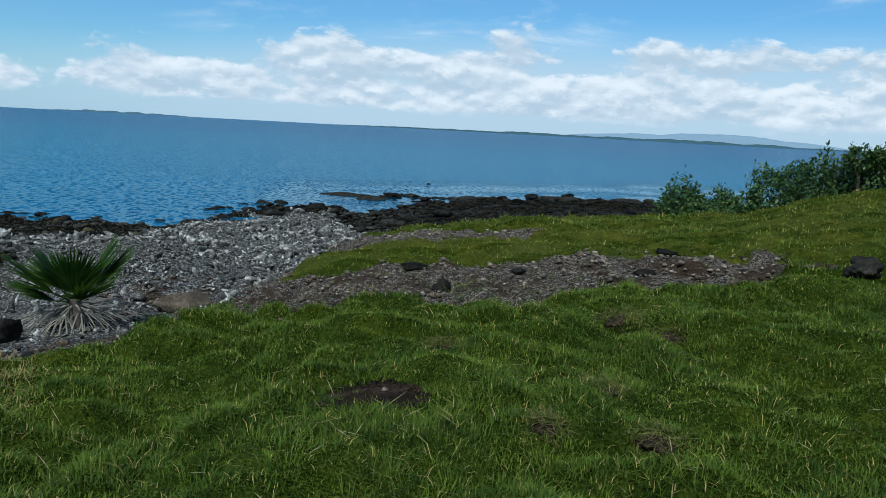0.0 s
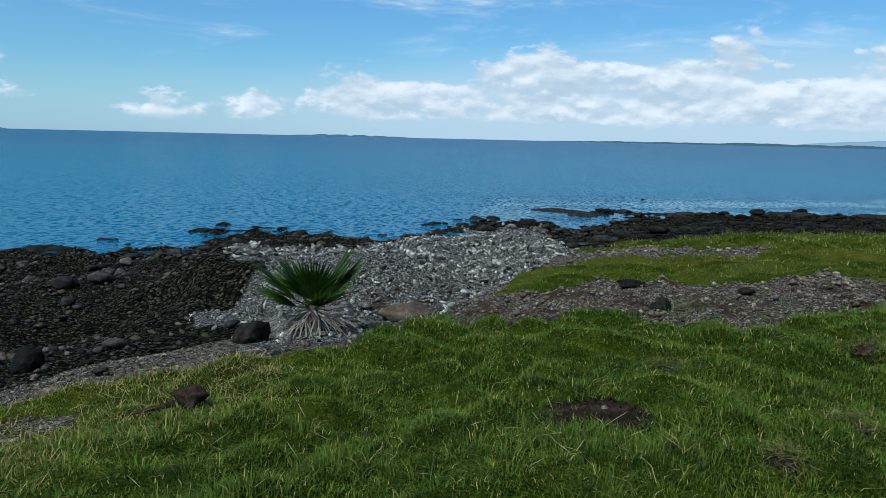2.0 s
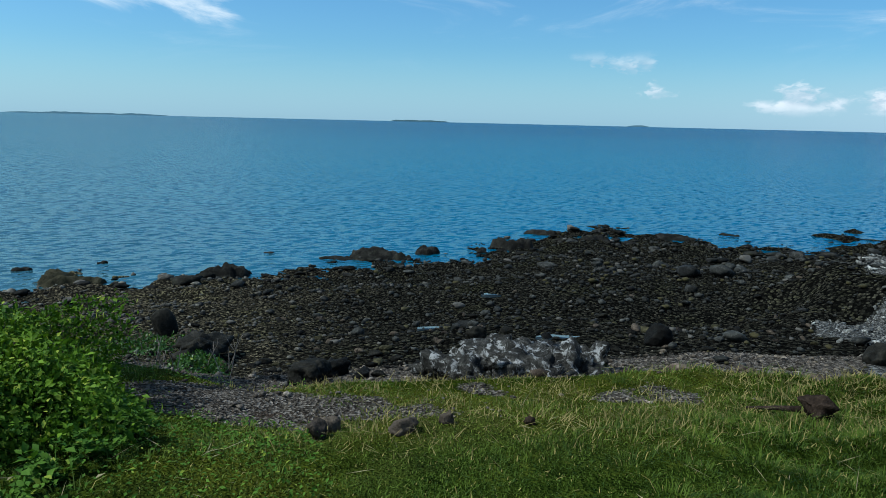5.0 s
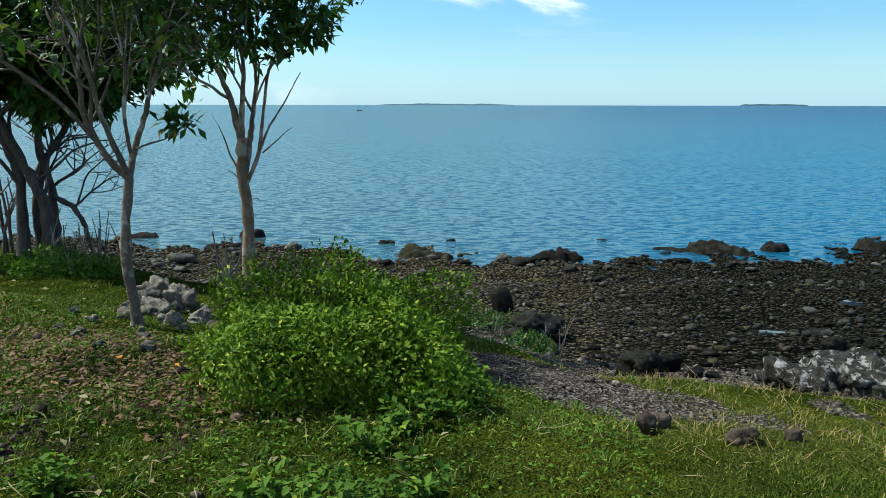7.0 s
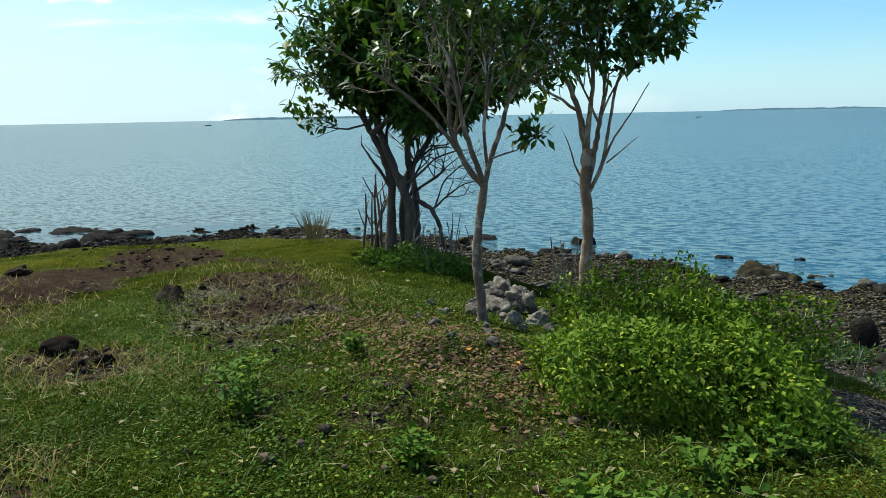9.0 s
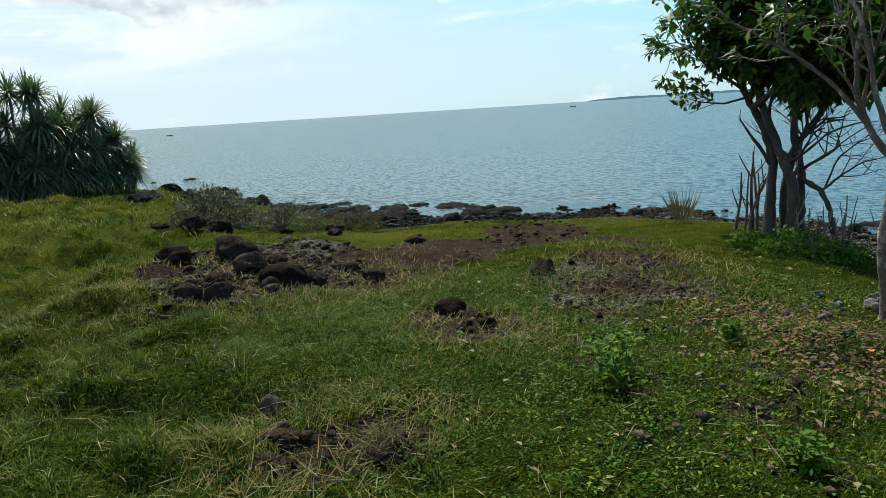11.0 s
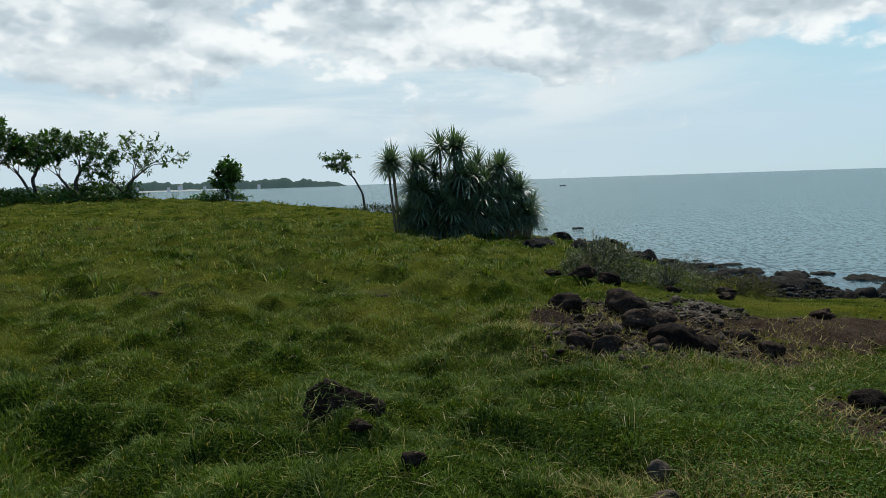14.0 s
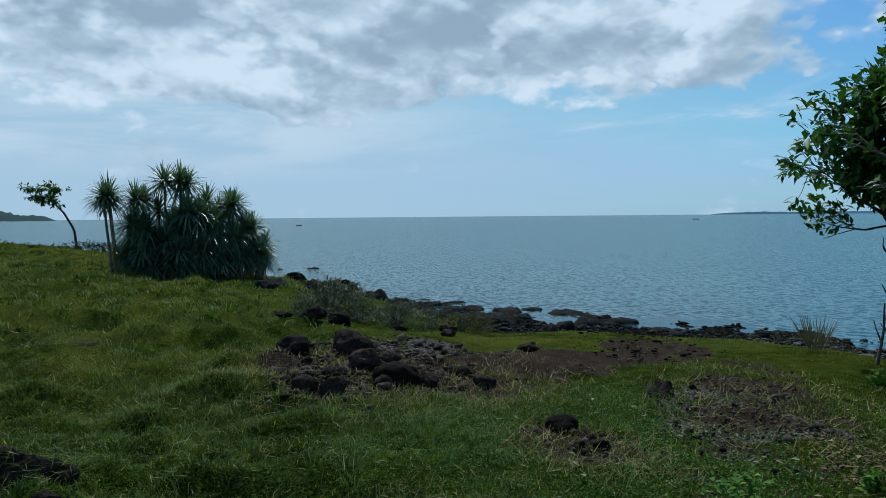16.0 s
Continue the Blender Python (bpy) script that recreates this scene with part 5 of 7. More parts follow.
def rank(x, y):
    a = bearing(x, y)
    long_side = np.maximum(1 - 1.4 * smooth(34, 60, a), smooth(150, 166, a))
    return 0.72 + 0.4 * long_side + 0.15 * smooth(152, 166, a)


x_, y_, g_ = sow(170000, -42, 206, 1.5, 8.5, lush, 21, 0.85)
h_ = (0.024 + 0.040 * tall(x_, y_) ** 2) * rank(x_, y_) * g_.uniform(0.6, 1.3, len(x_))
blades("grass", "short rough green turf grass with dry blades", x_, y_, h_, 0.003 + 0.014 * h_ * g_.uniform(0.6, 1.2, len(x_)) + 0.0009 * np.hypot(x_, y_), M_GRASS, g_)
x_, y_, g_ = sow(500000, -38, 206, 1.9, 9.0, lush, 20, 0.85)
h_ = (0.018 + 0.034 * tall(x_, y_) ** 2) * rank(x_, y_) * g_.uniform(0.6, 1.3, len(x_))
blades("grass", "fine dense undergrowth of the green turf", x_, y_, h_, 0.0042 + 0.0011 * np.hypot(x_, y_), M_GRASS, g_, simple=True)
x_, y_, g_ = sow(190000, -42, 206, 8.0, 32, lambda x, y: lush(x, y), 22, 1.25)
r_ = np.hypot(x_, y_)
h_ = (0.03 + 0.065 * tall(x_, y_) ** 2) * rank(x_, y_) * g_.uniform(0.6, 1.3, len(x_)) * np.clip(r_ / 14, 0.85, 1.5)
blades("grass", "rough green turf farther up the headland", x_, y_, h_, 0.003 + 0.0013 * r_, M_GRASS, g_, simple=True)
x_, y_, g_ = sow(32000, -42, 206, 32, 90, lambda x, y: turf_share(x, y), 23)
r_ = np.hypot(x_, y_)
h_ = (0.10 + 0.10 * tall(x_, y_)) * g_.uniform(0.6, 1.3, len(x_))
blades("grass", "distant rough pasture on the headland", x_, y_, h_, 0.0022 * r_, M_GRASS, g_, simple=True)


# shaggy tufts standing out of the turf
def tufts(name, label, count, a0, a1, r0, r1, per, high, seed, width):
    cx, cy, g = sow(count, a0, a1, r0, r1, lambda x, y: turf_share(x, y) * (0.5 + 0.5 * wave_noise(x, y, 1.7, 66)), seed, 0.8)
    n = len(cx)
    size = np.repeat(g.uniform(0.5, 1.25, n), per)
    a = g.uniform(0, 2 * np.pi, n * per)
    d = np.sqrt(g.uniform(0, 1, n * per))
    rad = 0.11 * size * d
    x, y = np.repeat(cx, per) + np.cos(a) * rad, np.repeat(cy, per) + np.sin(a) * rad
    h = high * size * g.uniform(0.6, 1.2, n * per)
    base = np.stack([x, y, ground_z(x, y) - 0.01], -1)
    out_ = np.stack([np.cos(a), np.sin(a), 0 * a], -1) * (0.25 + 0.9 * d)[:, None] + g.normal(0, 0.22, (n * per, 3)) * np.array([1, 1, 0])
    side = np.stack([-np.sin(a), np.cos(a), 0 * a], -1)
    wv = (width * g.uniform(0.7, 1.3, n * per))[:, None] / 2
    mid = base + h[:, None] * (np.array([0, 0, 0.6]) + 0.35 * out_)
    tip = base + h[:, None] * (np.array([0, 0, 0.72]) + 1.0 * out_)
    v = np.stack([base - side * wv, base + side * wv, mid + side * wv * 0.8, mid - side * wv * 0.8, tip], 1).reshape(-1, 3)
    o = (np.arange(n * per) * 5)[:, None]
    return tagged(new(name, mesh_np(name, v, [np.array([[0, 1, 2, 3]]) + o, np.array([[3, 2, 4]]) + o], [M_GRASS])), label, "grass", kind="stuff")


tufts("grass_tufts", "shaggy tufts of longer grass in the near turf", 1500, -42, 52, 2.6, 9, 46, 0.088, 27, 0.0042)
tufts("grass_tufts", "shaggy tufts of longer grass on the rising pasture", 1900, 150, 206, 2.6, 12, 46, 0.105, 28, 0.0048)
tufts("grass_tufts", "small grass tufts among the weeds", 500, 80, 150, 2.4, 8, 34, 0.08, 29, 0.007)
tufts("grass_tufts", "tufts of grass farther up the pasture", 1500, 160, 206, 12, 34, 16, 0.2, 30, 0.02)


x_, y_, g_ = sow(60000, 118, 172, 3, 12.5, dry_fringe, 33)
h_ = g_.uniform(0.04, 0.11, len(x_))
blades("dry_grass", "straw-coloured dry grass fringing the bare earth", x_, y_, h_, 0.004 + 0.0009 * np.hypot(x_, y_), M_DEAD, g_, lean=1.1, simple=True)

x_, y_, g_ = sow(26000, 30, 82, 3.6, 6.6, lambda x, y: turf_share(x, y) * (0.35 + 0.5 * wave_noise(x, y, 0.5, 69)) * smooth(0.62, 0.9, np.hypot(x, y) / bank(x, y)[0]), 34)
h_ = g_.uniform(0.03, 0.09, len(x_))
blades("dry_grass", "straw-coloured dry grass along the seaward bank", x_, y_, h_, 0.004 + 0.0009 * np.hypot(x_, y_), M_DEAD, g_, lean=1.1, simple=True)
# ---- plants ----
def leaves_np(points, along, up, length, width, droop=None):
    m = frames(along, up, length, width)
    return spread(LEAF, LEAF_F, points, m)


def unit(v):
    return v / (np.linalg.norm(v, axis=-1)[..., None] + 1e-9)


def curve(p, d, length, bend, steps, g, wander=0.12):
    """A wandering line from p along d that bends by bend."""
    pts = [np.array(p, float)]
    d = np.array(d, float)
    for _ in range(steps):
        d = d + np.asarray(bend) / steps + g.normal(0, wander, 3)
        d /= np.linalg.norm(d)
        pts.append(pts[-1] + d * length / steps)
    return np.array(pts), d


def branch_out(p, d, length, radius, levels, g, out, tips, spread_by=0.6, rise=0.15, forks=(2, 3), shrink=0.72, sides=6):
    pts, dd = curve(p, d, length, (0, 0, rise), 4, g, 0.10)
    end = radius * 0.62
    out.append(tube(pts, np.linspace(radius, end, 5), max(4, sides)))
    if levels == 0:
        tips.append((pts[-1], dd))
        return
    if levels <= 2:
        tips.append((pts[3], unit(dd + g.normal(0, 0.5, 3))))
    for _ in range(int(g.integers(forks[0], forks[1] + 1))):
        nd = unit(dd + g.normal(0, spread_by, 3))
        branch_out(pts[-1] if g.uniform() < 0.6 else pts[-2], nd, length * shrink * g.uniform(0.75, 1.2), end * 0.85, levels - 1, g, out, tips, spread_by, rise, forks, shrink, sides - 1)


def rosettes(tips, per, length, width, g, scatter=0.05, hang=0.35):
    """Leaves set round the branch tips."""
    p = np.repeat(np.array([t[0] for t in tips]), per, 0)
    d = np.repeat(np.array([t[1] for t in tips]), per, 0)
    n = len(p)
    along = unit(unit(g.normal(0, 1, (n, 3))) * 1.0 + d * 0.75 - np.array([0, 0, hang]))
    p = p - d * g.uniform(0, 0.9, n)[:, None] * length * 1.1 + g.normal(0, scatter, (n, 3))
    size = length * g.uniform(0.6, 1.2, n)
    return leaves_np(p, along, unit(np.array([0, 0, 1.0]) + g.normal(0, 0.35, (n, 3))), size, size * width / length)


def tree(name, label, base, stems, seed, bark, leaf, levels=4, leaf_len=0.14, leaf_w=0.05, per=9, spread_by=0.55, rise=0.15, shrink=0.74, hang=0.35, forks=(2, 3), category="tree", group="", crown_label="", extra=(), fill=None):
    """stems: (points of the stem above the base, foot radius, top radius, branch length, number of branches)."""
    g = np.random.default_rng(seed)
    ob = thing(name, label, category, base, group)
    wood, tips = [], []
    for pts, r0, r1, blen, count in stems:
        p = np.array(pts, float)
        s = np.linspace(0, 1, len(p) * 4)
        q = np.stack([np.interp(s, np.linspace(0, 1, len(p)), p[:, k]) for k in range(3)], -1) + g.normal(0, 0.012, (len(s), 3)) * (s > 0)[:, None]
        rad = np.interp(s, [0, 0.06, 1], [r0 * 1.5, r0, r1])
        wood.append((q, rad))
        top = unit(p[-1] - p[-2])
        for i in range(count):
            twigs = []
            ang = 2 * np.pi * (i + g.uniform(-0.25, 0.25)) / count
            out_dir = unit(top + 0.62 * np.array([math.cos(ang), math.sin(ang), g.uniform(-0.1, 0.25)]))
            branch_out(q[-1 - int(g.integers(0, 3))], out_dir, blen * g.uniform(0.8, 1.2), r1 * 0.48, levels - 1, g, twigs, tips, spread_by, rise, forks, shrink)
            v, f = gather(twigs)
            part("limb", mesh_np("limb", v, [f], [bark], True), ob)
        v, f = tube(q, rad, 9)
        part("trunk", mesh_np("trunk", v, [f], [bark], True), ob)
    for pts, r0, r1, n_t in extra:
        p = np.array(pts, float)
        v, f = tube(p, np.linspace(r0, r1, len(p)), 6)
        part("branch", mesh_np("branch", v, [f], [bark], True), ob)
        d = unit(p[-1] - p[-2])
        for _ in range(n_t):
            tips.append((p[-1] + g.normal(0, 0.16, 3), unit(d + g.normal(0, 0.5, 3))))
    if fill:
        mid, radii, n_fill = fill
        q = unit(g.normal(0, 1, (n_fill, 3))) * (g.uniform(0.25, 1, n_fill) ** 0.45)[:, None]
        q = q * (1 + 0.22 * wave_noise(q[:, 0] * 3 + seed, q[:, 1] * 3 + q[:, 2] * 2, 1, 4))[:, None]
        for u in q:
            tips.append((np.array(mid) + u * np.array(radii), unit(u + np.array([0, 0, 0.2]))))
    v, f = rosettes(tips, per, leaf_len, leaf_w, g, hang=hang)
    part("crown", mesh_np("crown", v, [f], [leaf]), ob, crown_label)
    return ob, tips


def mound_bush(name, label, base, rx, ry, rz, count, leaf_len, leaf_w, leaf, seed, stems=14, category="bush", group="", lumps=0.2, fill=0.35, steep=2.0):
    """A leafy mound: stems from the foot, leaves in an uneven shell over them."""
    g = np.random.default_rng(seed)
    ob = thing(name, label, category, base, group)
    u = g.uniform(0, 2 * np.pi, count)
    zz = g.uniform(-0.12, 1.0, count)
    s = np.sqrt(np.clip(1 - zz * zz, 0, 1))
    nrm = np.stack([np.cos(u) * s, np.sin(u) * s, zz], -1)
    lump = 1 + lumps * (wave_noise(nrm[:, 0] * 3 + seed, nrm[:, 1] * 3, 1, 5) + 0.6 * wave_noise(nrm[:, 0] * 8, nrm[:, 2] * 8 + nrm[:, 1] * 5, 1, 6))
    lump = lump * 0.93 / (np.abs(nrm) ** steep).sum(1) ** (1 / steep)
    depth = 1 - np.abs(g.normal(0, fill * 0.5, count))
    p = nrm * np.array([rx, ry, rz]) * (lump * np.clip(depth, 0.3, 1))[:, None]
    p[:, 2] = np.maximum(p[:, 2], 0.01)
    along = unit(nrm * 0.55 + g.normal(0, 0.75, (count, 3)))
    size = leaf_len * g.uniform(0.55, 1.3, count)
    v, f = leaves_np(p, along, unit(nrm + g.normal(0, 0.55, (count, 3)) + np.array([0, 0, 0.5])), size, size * leaf_w / leaf_len)
    part("foliage", mesh_np("foliage", v, [f], [leaf]), ob)
    for _ in range(stems):
        a, e = g.uniform(0, 6.28), g.uniform(0.15, 1.0)
        d = unit(np.array([math.cos(a) * rx, math.sin(a) * ry, rz * 1.1]) * np.array([e, e, 1]))
        pts, _d = curve((0, 0, -0.03), d, 0.9 * min(rz * 1.1, 0.95 * max(rx, rz)), (0, 0, 0.1), 4, g, 0.15)
        v, f = tube(pts, np.linspace(0.012, 0.005, 5) * max(1, rz), 5)
        part("stem", mesh_np("stem", v, [f], [M_BARK_DARK]), ob)
    return ob


# three trees by the shore
def shaped_tree(name, label, base, facing, limbs, seed, bark, leaf, leaf_len, leaf_w, per, fills, crown_label, leafy_from=1.9, bare_share=0.35):
    """A tree from its limbs: points (sideways, up, away) as seen along the bearing facing, foot and end radius, twigs and their length, forkings.
    fills: (middle, radii, count) of leaf clusters."""
    g = np.random.default_rng(seed)
    ob = thing(name, label, "tree", base)
    b = radians(facing)
    turn = np.array([[math.cos(b), math.sin(b), 0], [0, 0, 1], [-math.sin(b), math.cos(b), 0]])
    tips = []
    for i, (pts, r0, r1, twigs, reach, levels) in enumerate(limbs):
        p = np.array(pts, float) @ turn
        t = np.linspace(0, 1, len(p))
        u = np.linspace(0, 1, 4 * len(p))
        q = np.stack([np.interp(u, t, p[:, k]) for k in range(3)], -1)
        q[1:-1] = 0.25 * q[:-2] + 0.5 * q[1:-1] + 0.25 * q[2:]
        q = q + g.normal(0, 0.1 * r0, q.shape) * (u > 0)[:, None]
        flare = np.where(p[0, 2] < 0.1, 0.5, 0.0)
        rad = np.interp(u, [0, 1], [r0, r1]) * (1 + flare * np.clip(1 - u / 0.12, 0, 1) ** 2) * (1 + 0.07 * g.normal(0, 1, len(u)))
        bits = [tube(q, rad, 9 if r0 > 0.03 else 6)]
        end = unit(p[-1] - p[-2])
        for k in range(twigs):
            at = len(u) - 1 if k == 0 else int(g.uniform(0.35, 0.98) * (len(u) - 1))
            d = unit(end * 0.9 + g.normal(0, 0.5, 3) + np.array([0, 0, 0.35]))
            branch_out(q[at], d, reach * g.uniform(0.7, 1.25), min(0.62 * rad[at], 0.016 + 0.3 * r1), levels, g, bits, tips, 0.5, 0.12, (2, 3), 0.78, 5)
        v, f = gather(bits)
        kind_ = "trunk" if p[0, 2] < 0.1 else "limb"
        part(kind_, mesh_np(kind_, v, [f], [bark], True), ob)
    tips = [t for t in tips if t[0][2] > leafy_from and g.uniform() > bare_share]
    for mid, radii, count in fills:
        mid, radii = np.array(mid), np.array(radii)
        q = unit(g.normal(0, 1, (count, 3))) * (g.uniform(0.25, 1, count) ** 0.45)[:, None]
        q = q * (1 + 0.24 * wave_noise(q[:, 0] * 3 + seed, q[:, 1] * 3 + q[:, 2] * 2, 1, 4))[:, None]
        for e in q:
            tips.append(((mid + e * radii) @ turn, unit((e + np.array([0, 0.2, 0])) @ turn)))
    v, f = rosettes(tips, per, leaf_len, leaf_w, g, hang=0.25)
    part("crown", mesh_np("crown", v, [f], [leaf]), ob, crown_label)
    return ob


B1 = (-6.72, -2.90, sit(-6.72, -2.90) - 0.02)
shaped_tree("tree", "slender tree with pale patchy bark and broad dark leaves", B1, 113.3, [
    ([(0.0, 0.0, 0), (-0.03, 0.35, 0.02), (-0.055, 0.75, 0), (-0.01, 1.1, 0), (0.03, 1.38, 0)], 0.049, 0.040, 0, 0.3, 1),
    ([(0.03, 1.36, 0), (-0.12, 1.52, 0.02), (-0.22, 1.72, 0.05), (-0.30, 1.98, 0.08), (-0.30, 2.4, 0.1), (-0.22, 2.75, 0.12)], 0.036, 0.012, 6, 0.5, 3),
    ([(-0.2, 1.68, 0.04), (-0.42, 1.98, 0), (-0.65, 2.2, -0.05), (-0.95, 2.42, -0.1), (-1.25, 2.6, -0.12), (-1.45, 2.68, -0.1)], 0.022, 0.008, 8, 0.28, 2),
] + [
    ([(0.02, 1.38, 0), (-0.06, 1.62, -0.08), (-0.18, 1.98, -0.12), (-0.22, 2.28, -0.15), (-0.32, 2.6, -0.2), (-0.5, 3.0, -0.2)], 0.030, 0.010, 7, 0.5, 3),
    ([(0.03, 1.38, 0), (0.10, 1.64, 0.06), (0.19, 1.88, 0.05), (0.26, 2.15, 0.02), (0.36, 2.4, 0.0), (0.5, 2.9, 0.0)], 0.032, 0.011, 7, 0.5, 3),
    ([(0.06, 1.55, 0.02), (0.02, 1.9, -0.1), (0.06, 2.3, -0.18), (0.0, 2.8, -0.2)], 0.018, 0.008, 6, 0.5, 3),
] + [
    ([(-0.24, 1.78, 0.05), (-0.22, 2.1, -0.05), (-0.12, 2.5, -0.1), (-0.1, 2.9, -0.1)], 0.018, 0.007, 5, 0.45, 3),
    ([(0.1, 1.62, 0.02), (0.2, 1.66, 0), (0.35, 1.70, 0), (0.5, 1.80, 0), (0.6, 1.9, 0)], 0.010, 0.004, 3, 0.12, 0),
    ([(-0.02, 0.62, 0), (-0.1, 0.8, 0.02), (-0.16, 0.98, 0.03)], 0.007, 0.003, 0, 0.1, 0),
], 31, M_BARK_PATCHY, M_TREE_LEAF, 0.14, 0.062, 7, [((0.0, 3.75, 0.1), (1.1, 0.6, 1.0), 110), ((0.5, 1.86, 0), (0.2, 0.1, 0.15), 9), ((0.55, 2.75, 0.1), (0.3, 0.4, 0.4), 20)], "open crown of broad glossy leaves on bare pale twigs", 2.3, 0.78)
B2 = (-7.75, -2.12, sit(-7.75, -2.12) - 0.02)
shaped_tree("tree", "slender tree with smooth tan trunk and dark leaves", B2, 105.3, [
    ([(0.0, 0.0, 0), (0.0, 0.45, 0), (0.03, 0.85, 0), (0.02, 1.2, 0), (-0.01, 1.55, 0), (0.0, 1.85, 0)], 0.072, 0.052, 0, 0.3, 1),
    ([(0.0, 1.8, 0), (-0.05, 2.05, 0), (-0.10, 2.3, 0.02), (-0.20, 2.52, 0.05), (-0.38, 2.85, 0.05), (-0.55, 3.1, 0.05)], 0.040, 0.012, 7, 0.5, 3),
    ([(0.02, 1.5, 0.03), (0.08, 1.78, 0.04), (0.12, 2.05, 0.06), (0.18, 2.4, 0.05), (0.16, 2.9, 0.05)], 0.036, 0.012, 6, 0.5, 3),
] + [
    ([(0.0, 1.85, 0), (0.02, 2.2, -0.06), (0.05, 2.6, -0.1), (0.0, 3.1, -0.1)], 0.034, 0.012, 6, 0.5, 3),
    ([(0.04, 1.4, 0), (0.16, 1.68, -0.03), (0.21, 2.0, -0.04), (0.28, 2.5, 0), (0.42, 2.75, 0), (0.62, 2.88, 0), (0.85, 3.1, 0)], 0.022, 0.007, 6, 0.4, 2),
    ([(0.05, 1.42, -0.02), (0.18, 1.74, -0.05), (0.26, 1.95, -0.06), (0.42, 2.18, -0.08), (0.60, 2.5, -0.1)], 0.018, 0.004, 0, 0.3, 1),
] + [
    ([(0.2, 1.7, -0.04), (0.34, 1.82, -0.06), (0.50, 1.96, -0.08)], 0.009, 0.003, 0, 0.2, 1),
    ([(-0.03, 1.5, 0), (-0.12, 1.68, 0), (-0.17, 1.86, 0), (-0.22, 1.98, 0)], 0.012, 0.004, 2, 0.12, 0),
    ([(-0.02, 1.4, 0), (-0.1, 1.5, 0.02), (-0.16, 1.52, 0.02)], 0.006, 0.003, 0, 0.1, 0),
] + [
    ([(0.02, 1.2, -0.02), (0.12, 1.24, -0.02), (0.16, 1.2, -0.02)], 0.005, 0.003, 0, 0.1, 0),
], 37, M_BARK, M_TREE_LEAF, 0.15, 0.066, 7, [((0.0, 3.25, 0.0), (0.8, 0.75, 0.8), 130), ((0.75, 3.05, 0), (0.35, 0.35, 0.4), 26), ((-0.45, 2.65, 0), (0.25, 0.3, 0.3), 12)], "airy crown of broad glossy leaves", 2.15, 0.4)
B3 = (-10.9, -5.9, sit(-10.9, -5.9) - 0.03)
shaped_tree("tree", "dense dark tree with several crooked stems by the shore", B3, 118.5, [
    ([(-0.20, 0.0, 0), (-0.18, 0.6, 0.05), (-0.16, 1.2, 0.1), (-0.32, 1.75, 0.1), (-0.50, 2.1, 0.1), (-0.75, 2.6, 0.1)], 0.088, 0.045, 7, 0.6, 2),
    ([(0.08, 0.0, -0.1), (0.14, 0.45, -0.1), (0.12, 0.8, -0.12), (-0.02, 1.2, -0.1), (-0.22, 1.7, -0.05), (-0.4, 2.3, 0.0), (-0.4, 2.8, 0)], 0.098, 0.05, 7, 0.6, 2),
    ([(0.22, 0.0, 0.1), (0.24, 0.65, 0.1), (0.22, 1.15, 0.12), (0.1, 1.7, 0.12), (0.2, 2.2, 0.1), (0.45, 2.8, 0.1)], 0.075, 0.035, 7, 0.6, 2),
] + [
    ([(0.02, 0.0, 0.2), (0.0, 0.7, 0.25), (0.12, 1.3, 0.28), (0.5, 1.9, 0.3), (0.9, 2.4, 0.3)], 0.07, 0.035, 7, 0.6, 2),
    ([(-0.2, 1.15, 0.05), (-0.34, 1.4, 0), (-0.5, 1.62, -0.02), (-0.63, 1.85, -0.03)], 0.035, 0.012, 1, 0.14, 0),
    ([(0.02, 1.15, -0.1), (0.3, 1.35, -0.2), (0.55, 1.6, -0.25), (0.9, 1.72, -0.3), (1.15, 1.72, -0.3)], 0.026, 0.006, 2, 0.22, 1),
] + [
    ([(-0.45, 2.0, -0.1), (-0.1, 2.28, -0.3), (0.1, 2.45, -0.35), (0.3, 2.8, -0.4)], 0.05, 0.02, 3, 0.4, 2),
    ([(0.25, 0.9, 0), (0.5, 0.75, -0.1), (0.62, 0.45, -0.15), (0.68, 0.1, -0.2)], 0.045, 0.03, 0, 0.3, 1),
    ([(-0.55, 2.15, 0), (-0.85, 2.08, -0.05), (-1.15, 2.12, -0.1), (-1.4, 2.2, -0.1)], 0.018, 0.005, 5, 0.25, 1),
] + [
    ([(0.5, 0.75, -0.1), (0.72, 0.95, -0.1), (1.0, 1.15, -0.1), (1.3, 1.22, -0.1)], 0.022, 0.005, 7, 0.34, 2),
    ([(0.55, 0.8, -0.05), (0.7, 1.2, 0.05), (0.95, 1.42, 0.05), (1.2, 1.5, 0.05)], 0.018, 0.005, 7, 0.32, 2),
], 41, M_BARK_DARK, M_TREE_LEAF, 0.18, 0.078, 15, [((0.2, 3.6, 0.1), (1.55, 1.5, 1.5), 760), ((-0.7, 2.95, 0), (0.65, 0.5, 0.8), 90), ((-0.5, 3.5, 0.1), (0.8, 0.9, 0.9), 150), ((1.4, 3.2, 0.1), (1.2, 0.8, 0.9), 290), ((0.35, 2.75, 0.2), (1.2, 0.5, 0.7), 120), ((0.55, 2.35, 0.2), (0.9, 0.35, 0.5), 120)], "thick crown of dark drooping leaves", 2.2, 0.2)

# bare stems and reeds
M_STEM = bark_material("weathered_stem", (0.045, 0.036, 0.028), (0.16, 0.125, 0.095), 9)
M_STRAW_GREY = leaf_material("reed", (0.085, 0.075, 0.045), (0.22, 0.19, 0.12), None, 0.7, 0.1)


